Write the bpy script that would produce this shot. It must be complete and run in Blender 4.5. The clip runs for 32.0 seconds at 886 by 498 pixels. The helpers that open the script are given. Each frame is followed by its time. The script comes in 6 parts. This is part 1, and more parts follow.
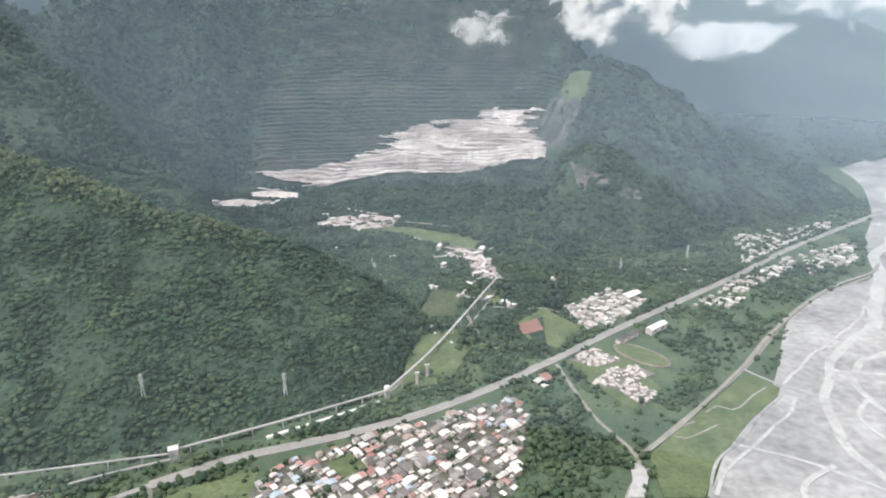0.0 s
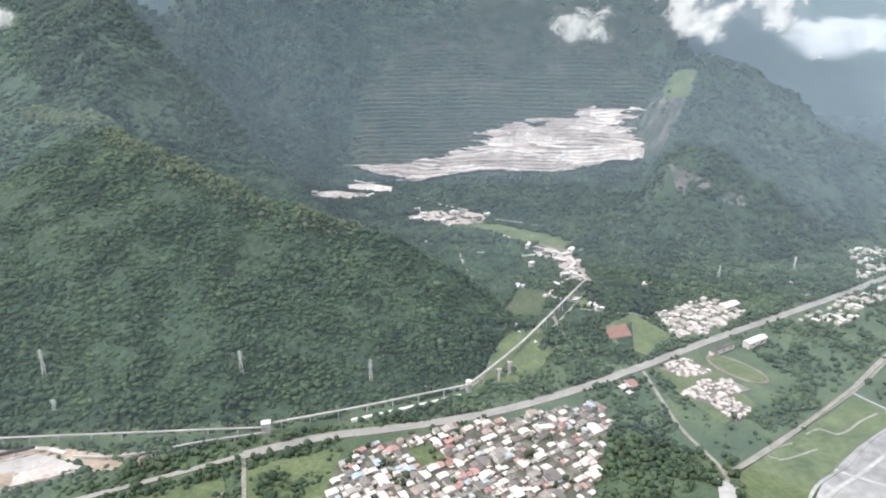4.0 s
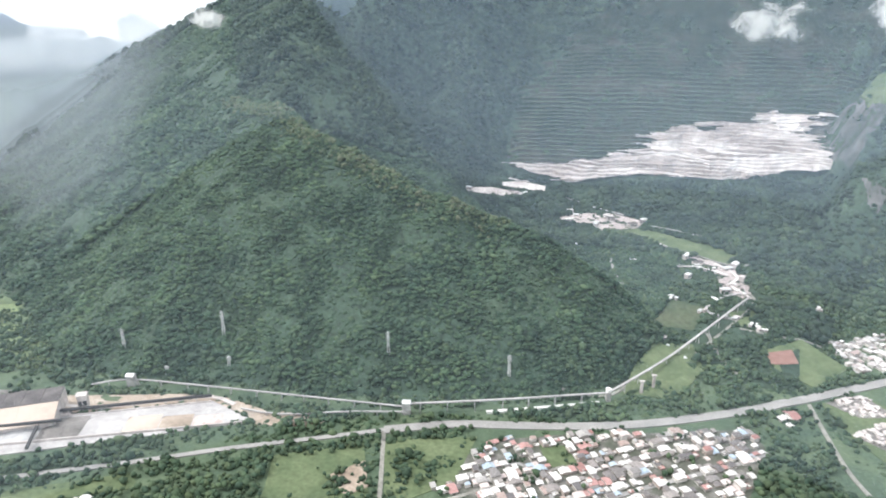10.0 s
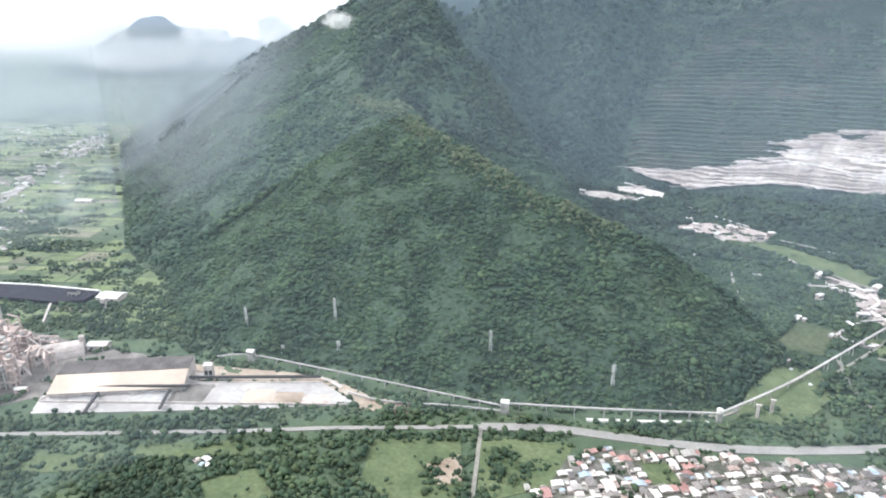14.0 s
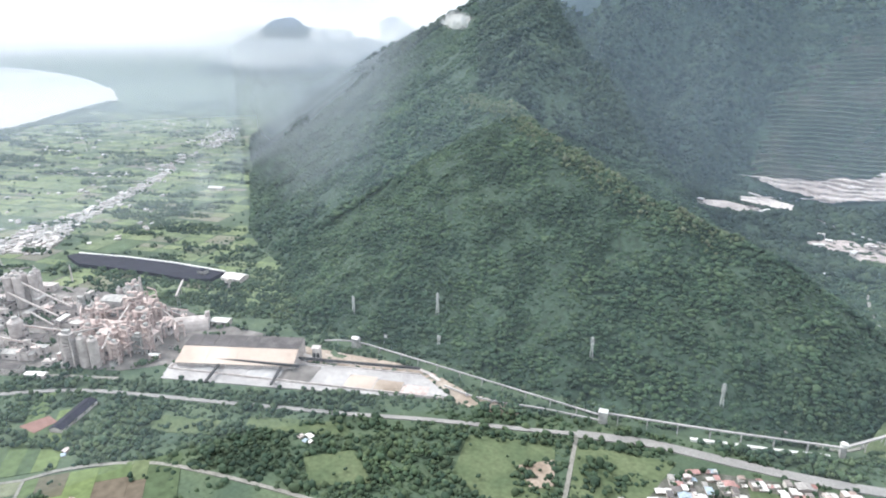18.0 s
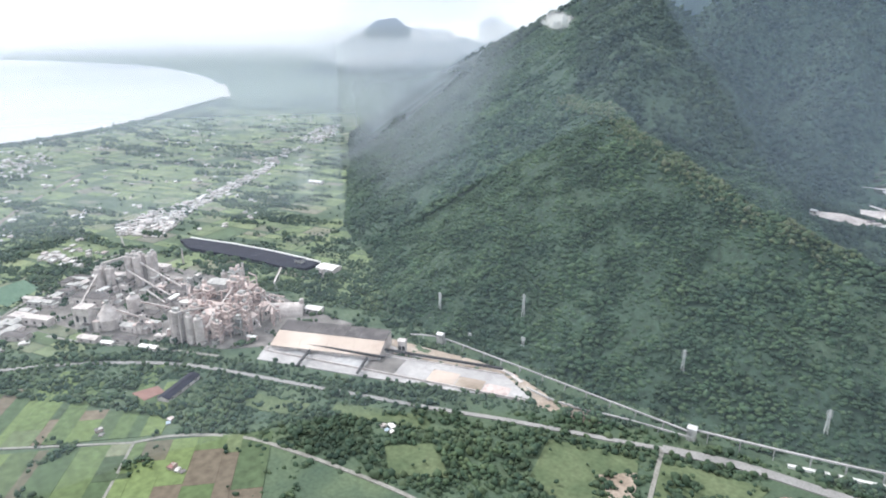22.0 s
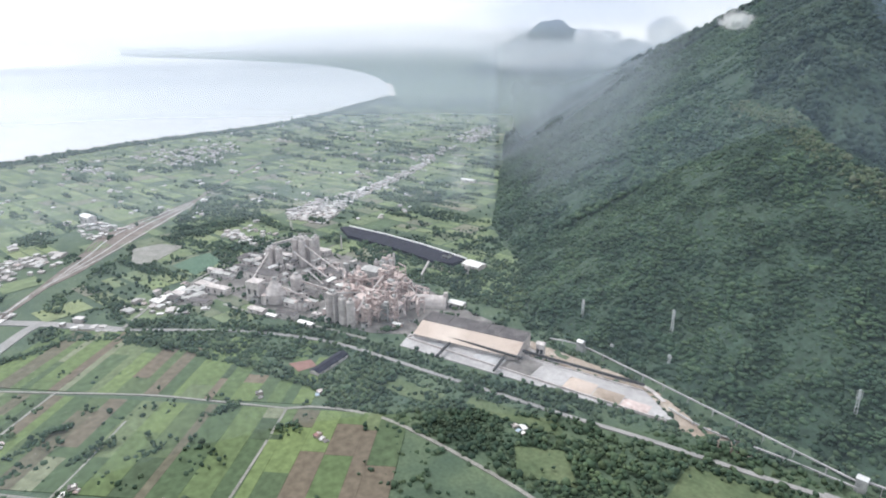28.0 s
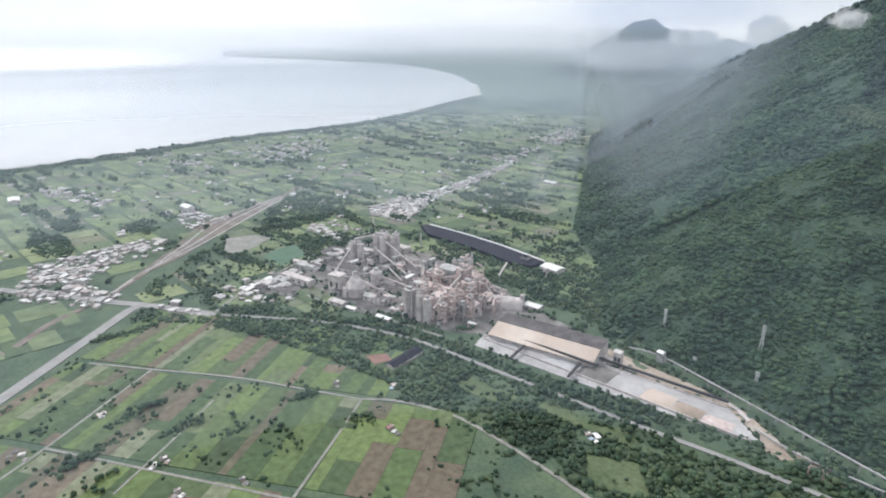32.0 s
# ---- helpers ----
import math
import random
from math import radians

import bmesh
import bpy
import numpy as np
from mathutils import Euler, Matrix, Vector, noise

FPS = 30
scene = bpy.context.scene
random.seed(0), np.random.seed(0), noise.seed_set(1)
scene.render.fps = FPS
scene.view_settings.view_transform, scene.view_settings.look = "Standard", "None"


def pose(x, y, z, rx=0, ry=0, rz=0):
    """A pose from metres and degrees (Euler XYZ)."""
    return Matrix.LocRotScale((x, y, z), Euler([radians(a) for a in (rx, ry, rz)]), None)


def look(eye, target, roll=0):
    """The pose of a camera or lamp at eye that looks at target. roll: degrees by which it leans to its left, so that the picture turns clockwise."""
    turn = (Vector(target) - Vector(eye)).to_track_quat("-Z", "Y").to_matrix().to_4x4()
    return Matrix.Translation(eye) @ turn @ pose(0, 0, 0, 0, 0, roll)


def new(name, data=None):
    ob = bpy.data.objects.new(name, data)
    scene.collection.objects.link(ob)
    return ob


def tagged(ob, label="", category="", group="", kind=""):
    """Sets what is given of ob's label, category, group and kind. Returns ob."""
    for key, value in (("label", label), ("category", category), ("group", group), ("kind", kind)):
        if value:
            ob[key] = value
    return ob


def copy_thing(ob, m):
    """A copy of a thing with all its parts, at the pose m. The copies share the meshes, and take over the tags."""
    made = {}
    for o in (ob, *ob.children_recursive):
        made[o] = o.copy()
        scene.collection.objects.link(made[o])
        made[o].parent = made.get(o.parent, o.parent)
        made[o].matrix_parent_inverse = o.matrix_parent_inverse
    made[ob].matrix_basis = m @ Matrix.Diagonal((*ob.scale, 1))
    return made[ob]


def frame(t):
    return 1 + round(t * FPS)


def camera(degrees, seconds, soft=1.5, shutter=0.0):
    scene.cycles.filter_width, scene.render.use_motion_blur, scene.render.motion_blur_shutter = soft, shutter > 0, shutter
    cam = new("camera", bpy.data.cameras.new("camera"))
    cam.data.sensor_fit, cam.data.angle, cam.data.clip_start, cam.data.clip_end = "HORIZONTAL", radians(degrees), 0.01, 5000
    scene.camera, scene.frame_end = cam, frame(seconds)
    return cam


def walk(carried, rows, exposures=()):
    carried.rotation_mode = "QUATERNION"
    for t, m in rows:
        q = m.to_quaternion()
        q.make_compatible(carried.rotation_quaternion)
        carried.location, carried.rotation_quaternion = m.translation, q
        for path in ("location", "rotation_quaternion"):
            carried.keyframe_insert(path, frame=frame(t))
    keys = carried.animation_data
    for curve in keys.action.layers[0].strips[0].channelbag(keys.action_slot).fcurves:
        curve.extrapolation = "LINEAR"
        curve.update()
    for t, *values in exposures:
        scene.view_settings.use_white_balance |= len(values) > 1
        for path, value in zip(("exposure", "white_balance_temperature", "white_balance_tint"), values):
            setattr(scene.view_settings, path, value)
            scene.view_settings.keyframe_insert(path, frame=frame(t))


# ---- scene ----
EYE = 400.0
ROWS = [
    (0, 0, 0, 0, 0.01, -18.4, 0.05),
    (0.5, 0.15, -0.7, 0.06, 0.84, -18.45, 0.03),
    (1, 0.3, -1.39, 0.11, 1.84, -18.47, -0),
    (1.5, 0.46, -2.07, 0.16, 2.67, -18.52, 0.02),
    (2, 0.63, -2.74, 0.2, 3.72, -18.55, -0),
    (2.5, 0.81, -3.39, 0.24, 4.62, -18.59, -0),
    (3, 0.99, -4.03, 0.27, 5.93, -18.61, -0.02),
    (3.5, 1.18, -4.66, 0.3, 7.42, -18.62, 0.01),
    (5.5, 1.99, -7.04, 0.36, 11.92, -18.68, 0),
    (6, 2.21, -7.61, 0.37, 13.23, -18.7, 0.01),
    (6.5, 2.43, -8.16, 0.37, 14.57, -18.7, -0.02),
    (7, 2.66, -8.7, 0.37, 15.89, -18.71, -0.01),
    (7.5, 2.89, -9.23, 0.36, 17.16, -18.73, -0.03),
    (8, 3.13, -9.75, 0.35, 18.41, -18.73, -0.04),
    (8.5, 3.37, -10.25, 0.34, 19.6, -18.71, -0.04),
    (9, 3.61, -10.74, 0.32, 20.82, -18.72, -0.03),
    (9.5, 3.86, -11.22, 0.3, 21.98, -18.72, -0.03),
    (10, 4.12, -11.69, 0.28, 23.19, -18.75, -0.03),
    (10.5, 4.37, -12.14, 0.25, 24.45, -18.73, -0.04),
    (11, 4.63, -12.59, 0.23, 25.72, -18.73, -0.02),
    (11.5, 4.9, -13.02, 0.2, 26.96, -18.73, -0.05),
    (12, 5.16, -13.44, 0.16, 28.25, -18.73, -0.09),
    (12.5, 5.43, -13.84, 0.13, 29.58, -18.71, -0.06),
    (13, 5.7, -14.24, 0.09, 30.9, -18.72, -0.03),
    (13.5, 5.98, -14.62, 0.05, 32.31, -18.7, -0.04),
    (14, 6.26, -14.99, 0.01, 33.74, -18.72, -0.04),
    (14.5, 6.53, -15.35, -0.04, 35.09, -18.72, -0.03),
    (16.5, 7.66, -16.66, -0.23, 40.08, -18.7, 0.01),
    (17, 7.95, -16.96, -0.28, 41.44, -18.69, -0.01),
    (17.5, 8.23, -17.25, -0.34, 42.8, -18.68, 0.02),
    (18, 8.52, -17.52, -0.39, 43.98, -18.69, 0.02),
    (18.5, 8.81, -17.79, -0.45, 45.03, -18.69, 0.02),
    (19, 9.09, -18.04, -0.5, 45.91, -18.69, 0.03),
    (19.5, 9.38, -18.28, -0.56, 46.84, -18.68, 0.04),
    (20, 9.66, -18.5, -0.62, 47.86, -18.68, 0.06),
    (20.5, 9.95, -18.72, -0.67, 48.99, -18.7, 0.06),
    (21, 10.24, -18.93, -0.73, 50.16, -18.7, 0.05),
    (21.5, 10.52, -19.12, -0.79, 51.37, -18.7, 0.08),
    (22, 10.8, -19.3, -0.85, 52.64, -18.67, 0.07),
    (22.5, 11.08, -19.47, -0.91, 53.93, -18.66, 0.07),
    (23, 11.36, -19.63, -0.96, 55.15, -18.66, 0.06),
    (23.5, 11.64, -19.77, -1.02, 56.29, -18.63, 0.09),
    (24, 11.92, -19.91, -1.08, 57.43, -18.64, 0.06),
    (24.5, 12.19, -20.03, -1.13, 58.46, -18.64, 0.06),
    (26.5, 13.27, -20.41, -1.35, 62.2, -18.61, 0.03),
    (27, 13.53, -20.48, -1.4, 63.6, -18.58, 0.06),
    (27.5, 13.78, -20.53, -1.45, 65.21, -18.56, 0.05),
    (28, 14.04, -20.58, -1.5, 66.87, -18.54, 0.05),
    (28.5, 14.29, -20.61, -1.54, 68.38, -18.52, 0.02),
    (29, 14.53, -20.63, -1.59, 69.63, -18.51, 0.04),
    (29.5, 14.78, -20.64, -1.63, 70.7, -18.48, 0.01),
    (30, 15.01, -20.64, -1.67, 71.71, -18.49, 0.06),
    (30.5, 15.25, -20.62, -1.71, 72.62, -18.48, 0.01),
    (31, 15.48, -20.6, -1.75, 73.35, -18.48, 0.02),
    (31.5, 15.7, -20.57, -1.78, 74, -18.48, -0.01),
    (32, 15.92, -20.52, -1.81, 74.57, -18.48, -0.02),
]
cam = camera(71.25, 32.0, soft=1.9)
walk(cam, [(t, pose(x, y, EYE + z, 90 + pitch, 0, yaw) @ pose(0, 0, 0, 0, 0, roll)) for t, x, y, z, yaw, pitch, roll in ROWS],
     exposures=((0, 0.72, 6900, 11), (4, 0.86, 6800, 11), (8, 0.98, 6650, 10), (17, 0.92, 6450, 10), (24, 0.70, 6400, 11), (28, 0.52, 6400, 11), (32, 0.33, 6400, 11)))

# ---- the lie of the land ----
def rad(az, r):
    """Plan place at a bearing (degrees to the left of +y) and a distance."""
    return (-r * math.sin(radians(az)), r * math.cos(radians(az)))


def far(p):
    """Draws in what lies more than 2.5 km off, along the line of sight, so that 40 km fit into 4.7 km."""
    p = np.asarray(p, float)
    d = p - (0, 0, EYE)
    r = np.maximum(np.hypot(d[..., 0], d[..., 1]), 1.0)
    s = np.where(r > 2500.0, (4700.0 - 2200.0 * 2500.0 / np.maximum(r, 2500.0)) / r, 1.0)
    return d * s[..., None] + (0, 0, EYE)


TABLE = np.random.RandomState(7).rand(256, 256)


def vnoise(x, y):
    xi, yi = np.floor(x).astype(int), np.floor(y).astype(int)
    u, v = x - xi, y - yi
    u, v = u * u * (3 - 2 * u), v * v * (3 - 2 * v)
    a, b = TABLE[xi % 256, yi % 256], TABLE[(xi + 1) % 256, yi % 256]
    c, d = TABLE[xi % 256, (yi + 1) % 256], TABLE[(xi + 1) % 256, (yi + 1) % 256]
    return (a * (1 - u) + b * u) * (1 - v) + (c * (1 - u) + d * u) * v


def fbm(x, y, size, octaves=4):
    total, amp = 0.0, 0.5
    for n in range(octaves):
        total = total + amp * (vnoise(x / size + 17.3 * n, y / size - 9.1 * n) * 2 - 1)
        size, amp = size / 2, amp / 2
    return total


def ridged(x, y, size):
    return 1 - np.abs(fbm(x, y, size, 3)) * 2.2


# crests: bearing, distance, height
CREST_A = [(3, 765, 2), (6.1, 783, 51), (9.1, 809, 86), (12.5, 840, 120), (16.9, 862, 145), (22.3, 876, 165), (27.7, 921, 189), (32.8, 1001, 229),
           (35.7, 1056, 250), (38.4, 1151, 297), (41.7, 1287, 369), (42, 1465, 477), (40.5, 1900, 700)]
CREST_R = [(40.5, 1900, 700), (43.2, 2150, 440), (49.7, 3340, 320), (54.5, 4900, 150), (57, 6500, 60)]
CREST_C = [(-14, 2300, 345), (-13.2, 1900, 352), (-13.6, 1741, 352), (-20.3, 1664, 278), (-27, 1707, 215), (-33.5, 1848, 101), (-34.8, 1800, 8)]
CREST_D = [(-14, 3300, 420), (-22, 3000, 320), (-26.6, 2800, 248), (-32.7, 2800, 155), (-36.2, 2650, 5)]
CREST_E = [(-8, 3600, 760), (-18, 4300, 900), (-30, 5200, 900), (-45, 6000, 900)]
CREST_F = [(47, 9000, 260), (48.2, 9000, 310), (49.9, 9000, 430), (50.9, 9000, 500), (51.9, 9000, 480), (52.6, 9000, 510), (54, 9000, 600), (55, 9000, 612), (56.3, 9000, 690), (57.6, 9000, 785), (58.9, 9000, 665), (60.3, 9000, 560), (61.5, 9000, 400), (63.2, 9000, 200)]
CREST_G = [(84, 24000, 150), (82.7, 24000, 470), (80, 24000, 680), (76.7, 24000, 640), (74.6, 24000, 440), (70, 24000, 250), (64, 22000, 150)]


def crest(x, y, line, slope, back=0.0):
    best = np.full(np.shape(x), -1e9)
    pts = [(*rad(a, r), z) for a, r, z in line]
    for (x0, y0, z0), (x1, y1, z1) in zip(pts, pts[1:]):
        dx, dy = x1 - x0, y1 - y0
        u = np.clip(((x - x0) * dx + (y - y0) * dy) / (dx * dx + dy * dy), 0, 1)
        d = np.hypot(x - x0 - u * dx, y - y0 - u * dy)
        behind = (dx * (y - y0) - dy * (x - x0)) < 0
        best = np.maximum(best, z0 + u * (z1 - z0) - np.where(behind, max(slope, back), slope) * d)
    return best


def spurs(x, y, line, size, amp):
    """Ribs and gullies that run down from a crest, none on the crest itself."""
    pts = [rad(a, r) for a, r, _ in line]
    best, place, run = np.full(np.shape(x), 1e9), np.zeros(np.shape(x)), 0.0
    for (x0, y0), (x1, y1) in zip(pts, pts[1:]):
        dx, dy = x1 - x0, y1 - y0
        long = math.hypot(dx, dy)
        u = np.clip(((x - x0) * dx + (y - y0) * dy) / long ** 2, 0, 1)
        d = np.hypot(x - x0 - u * dx, y - y0 - u * dy)
        place = np.where(d < best, run + u * long, place)
        best = np.minimum(best, d)
        run += long
    bend = fbm(x, y, 160, 3) * size * 0.9
    rib = 1 - np.abs(vnoise((place + bend) / size, best / (size * 4) + 3) * 2 - 1) * 2
    return rib * amp * np.clip((best - 12) / 90, 0, 1)


def quarry_face(x, y):
    """Height of the stepped face north of the valley, before its benches are cut."""
    r = np.hypot(x, y)
    return np.where(r < 1550, 36 + (r - 1300) * 0.25, np.where(r < 1708, 99 + (r - 1550) * 0.73, 214 + (r - 1708) * 0.6))


FOOT = [(10, 790), (-22, 745), (-61, 672), (-170, 600), (-280, 552), (-443, 510), (-606, 462), (-740, 452), (-850, 500), (-945, 548), (-1050, 560), (-1219, 632), (-1800, 968), (-2880, 1560), (-6000, 3150)]


FOOT_C = [(2600, 2600), (1400, 2250), (1230, 1830), (1060, 1545), (900, 1450), (640, 1345), (560, 1245), (400, 1165), (240, 1140), (120, 1250), (60, 1350), (-300, 1500)]


def behind_foot(x, y, FOOT=FOOT):
    """Metres from a foot line, positive on the mountain's side."""
    d = np.full(np.shape(x), 1e9)
    under = np.zeros(np.shape(x), bool)
    for (x0, y0), (x1, y1) in zip(FOOT, FOOT[1:]):
        dx, dy = x1 - x0, y1 - y0
        u = np.clip(((x - x0) * dx + (y - y0) * dy) / (dx * dx + dy * dy), 0, 1)
        d = np.minimum(d, np.hypot(x - x0 - u * dx, y - y0 - u * dy))
        under |= (x < x0) & (x >= x1) & (y < y0 + (x - x0) * dy / dx)
    return np.where(under, -d, d)


def height(x, y):
    x, y = np.asarray(x, float), np.asarray(y, float)
    r, az = np.hypot(x, y), np.degrees(np.arctan2(-x, y))
    rough = fbm(x, y, 260) * 34 + fbm(x + 900, y, 90, 3) * 16
    gully = ridged(x, y, 380) * 62 - 26
    a = crest(x, y, CREST_A, 0.61, 1.1)
    a = a + (rough * 1.0 + gully * 0.55 + spurs(x, y, CREST_A, 120, 13)) * np.clip(a / 90, 0, 1)
    rr = crest(x, y, CREST_R, 0.6, 1.0)
    rr = rr + (rough + gully) * np.clip(rr / 90, 0, 1) * 0.8
    cap = behind_foot(x, y) * 0.68 + rough * 0.25
    a, rr = np.minimum(a, cap), np.minimum(rr, cap)
    c = crest(x, y, CREST_C, 0.58) - np.clip(az + 11.2, 0, 30) * 45
    c = c + (rough * 0.9 + gully * 0.8 + spurs(x, y, CREST_C, 170, 20)) * np.clip(c / 90, 0, 1)
    c = np.minimum(c, behind_foot(x, y, FOOT_C) * 0.85 + rough * 0.3)
    d = crest(x, y, CREST_D, 0.6)
    d = d + (rough + gully) * np.clip(d / 90, 0, 1)
    e = crest(x, y, CREST_E, 0.55) + rough * 2
    f = crest(x, y, CREST_F, 0.75) + ridged(x, y, 700) * 110 + fbm(x, y, 200, 3) * 60 - 45
    g = crest(x, y, CREST_G, 0.3) + fbm(x, y, 2500) * 90
    # the valley behind the first ridge, and the wall that closes it
    inside = np.clip((az + 18) / 8, 0, 1) * np.clip((41 - az) / 5, 0, 1)
    floor = 0.06 * (r - 700)
    wall = quarry_face(x, y)
    pit = np.clip((az + 12) / 3, 0, 1) * np.clip((19 - az) / 3, 0, 1)
    wall = wall + (rough * 1.5 + gully * 2.6) * np.where(az > 10, 1.25, 1.0) * np.clip((r - 1500) / 250, 0, 1) * (1 - pit) - 9 * pit * np.clip((r - 1530) / 30, 0, 1)
    b = np.where(r < 1300, floor, wall)
    b = np.where((r > 690) & (r < 3600), b * inside - 40 * (1 - inside), -50)
    high = np.maximum.reduce([a, rr, c, d, e, f, g, b])
    flat = fbm(x, y, 70, 2) * 0.5
    return np.where(high > 0, high + flat, flat)


# ---- light ----
sun = new("sun", bpy.data.lights.new("sun", "SUN"))
sun.data.energy, sun.data.angle, sun.data.color = 1.75, radians(16), (1.0, 0.97, 0.92)
sun.matrix_world = look((0, 0, 0), (0.9, 0.3, -0.95))
world = bpy.data.worlds.new("overcast")
scene.world = world
world.use_nodes = True
wn, wl = world.node_tree.nodes, world.node_tree.links
sky = wn.new("ShaderNodeTexSky")
sky.sky_type, sky.sun_disc = "NISHITA", False
sky.sun_elevation, sky.sun_rotation = radians(45), radians(252)
veil = wn.new("ShaderNodeTexNoise")
veil.inputs["Scale"].default_value, veil.inputs["Detail"].default_value = 2.6, 6
wc = wn.new("ShaderNodeTexCoord")
stretch = wn.new("ShaderNodeMapping")
stretch.inputs["Scale"].default_value = (1, 1, 5)
wl.new(wc.outputs["Generated"], stretch.inputs["Vector"])
wl.new(stretch.outputs["Vector"], veil.inputs["Vector"])
tone = wn.new("ShaderNodeValToRGB")
tone.color_ramp.elements[0].position, tone.color_ramp.elements[0].color = 0.3, (0.75, 0.785, 0.85, 1)
tone.color_ramp.elements[1].position, tone.color_ramp.elements[1].color = 0.6, (0.995, 1.0, 1.0, 1)
wl.new(veil.outputs["Fac"], tone.inputs["Fac"])
low = wn.new("ShaderNodeMix")
low.data_type, low.inputs[0].default_value = "RGBA", 0.9
dim = wn.new("ShaderNodeVectorMath")
dim.operation, dim.inputs["Scale"].default_value = "SCALE", 0.1
wl.new(sky.outputs["Color"], dim.inputs[0])
wl.new(dim.outputs[0], low.inputs[6])
wl.new(tone.outputs["Color"], low.inputs[7])
wl.new(low.outputs[2], wn["Background"].inputs["Color"])
wn["Background"].inputs["Strength"].default_value = 1.0


# ---- materials ----
def material(name, colours, scale=0.2, rough=0.8, bump=0.0, vary="", metal=0.0, spread=0.25, detail=0.0, patch=0.0):
    """Noise between the colours at a size of 1 / scale metres, with a finer grain; vary: 'object' or 'island' picks by the piece instead."""
    m = bpy.data.materials.new(name)
    m.use_nodes = True
    n, l = m.node_tree.nodes, m.node_tree.links
    p = n["Principled BSDF"]
    p.inputs["Roughness"].default_value, p.inputs["Metallic"].default_value = rough, metal
    p.inputs["Specular IOR Level"].default_value = 0.3
    geo = n.new("ShaderNodeNewGeometry")
    noise_1 = n.new("ShaderNodeTexNoise")
    noise_1.inputs["Scale"].default_value, noise_1.inputs["Detail"].default_value = scale, 5
    l.new(geo.outputs["Position"], noise_1.inputs["Vector"])
    ramp = n.new("ShaderNodeValToRGB")
    e = ramp.color_ramp.elements
    while len(e) < len(colours):
        e.new(0.5)
    pick = vary in ("object", "island")
    for k, c in enumerate(colours):
        u = k / max(len(colours) - 1, 1)
        e[k].position = u * 0.94 if pick else 0.5 + (u - 0.5) * 0.42
        e[k].color = (*c, 1)
    if pick:
        ramp.color_ramp.interpolation = "CONSTANT" if vary == "object" else "LINEAR"
        if vary == "object":
            for k in range(len(colours)):
                e[k].position = k / len(colours)
            info = n.new("ShaderNodeObjectInfo")
            l.new(info.outputs["Random"], ramp.inputs["Fac"])
        else:
            l.new(geo.outputs["Random Per Island"], ramp.inputs["Fac"])
    else:
        l.new(noise_1.outputs["Fac"], ramp.inputs["Fac"])
    grain = n.new("ShaderNodeTexNoise")
    grain.inputs["Scale"].default_value, grain.inputs["Detail"].default_value = detail or scale * 7, 6
    l.new(geo.outputs["Position"], grain.inputs["Vector"])
    span = n.new("ShaderNodeMapRange")
    span.inputs[1].default_value, span.inputs[2].default_value = 0.25, 0.75
    span.inputs[3].default_value, span.inputs[4].default_value = 1 - spread, 1 + spread
    l.new(grain.outputs["Fac"], span.inputs[0])
    mul = n.new("ShaderNodeVectorMath")
    mul.operation = "SCALE"
    l.new(ramp.outputs["Color"], mul.inputs[0])
    l.new(span.outputs[0], mul.inputs["Scale"])
    out = mul.outputs[0]
    if patch:
        wide = n.new("ShaderNodeTexNoise")
        wide.inputs["Scale"].default_value, wide.inputs["Detail"].default_value = 0.011, 7
        l.new(geo.outputs["Position"], wide.inputs["Vector"])
        tint = n.new("ShaderNodeValToRGB")
        te = tint.color_ramp.elements
        te[0].position, te[0].color = 0.32, (1 - 1.15 * patch, 1 - patch, 1 - 0.8 * patch, 1)
        te[1].position, te[1].color = 0.70, (1 + 1.35 * patch, 1 + patch, 1 + 0.35 * patch, 1)
        l.new(wide.outputs["Fac"], tint.inputs["Fac"])
        again = n.new("ShaderNodeVectorMath")
        again.operation = "MULTIPLY"
        l.new(out, again.inputs[0])
        l.new(tint.outputs["Color"], again.inputs[1])
        out = again.outputs[0]
    l.new(out, p.inputs["Base Color"])
    if bump:
        b = n.new("ShaderNodeBump")
        b.inputs["Strength"].default_value, b.inputs["Distance"].default_value = 0.6, bump
        l.new(grain.outputs["Fac"], b.inputs["Height"])
        l.new(b.outputs["Normal"], p.inputs["Normal"])
    return m


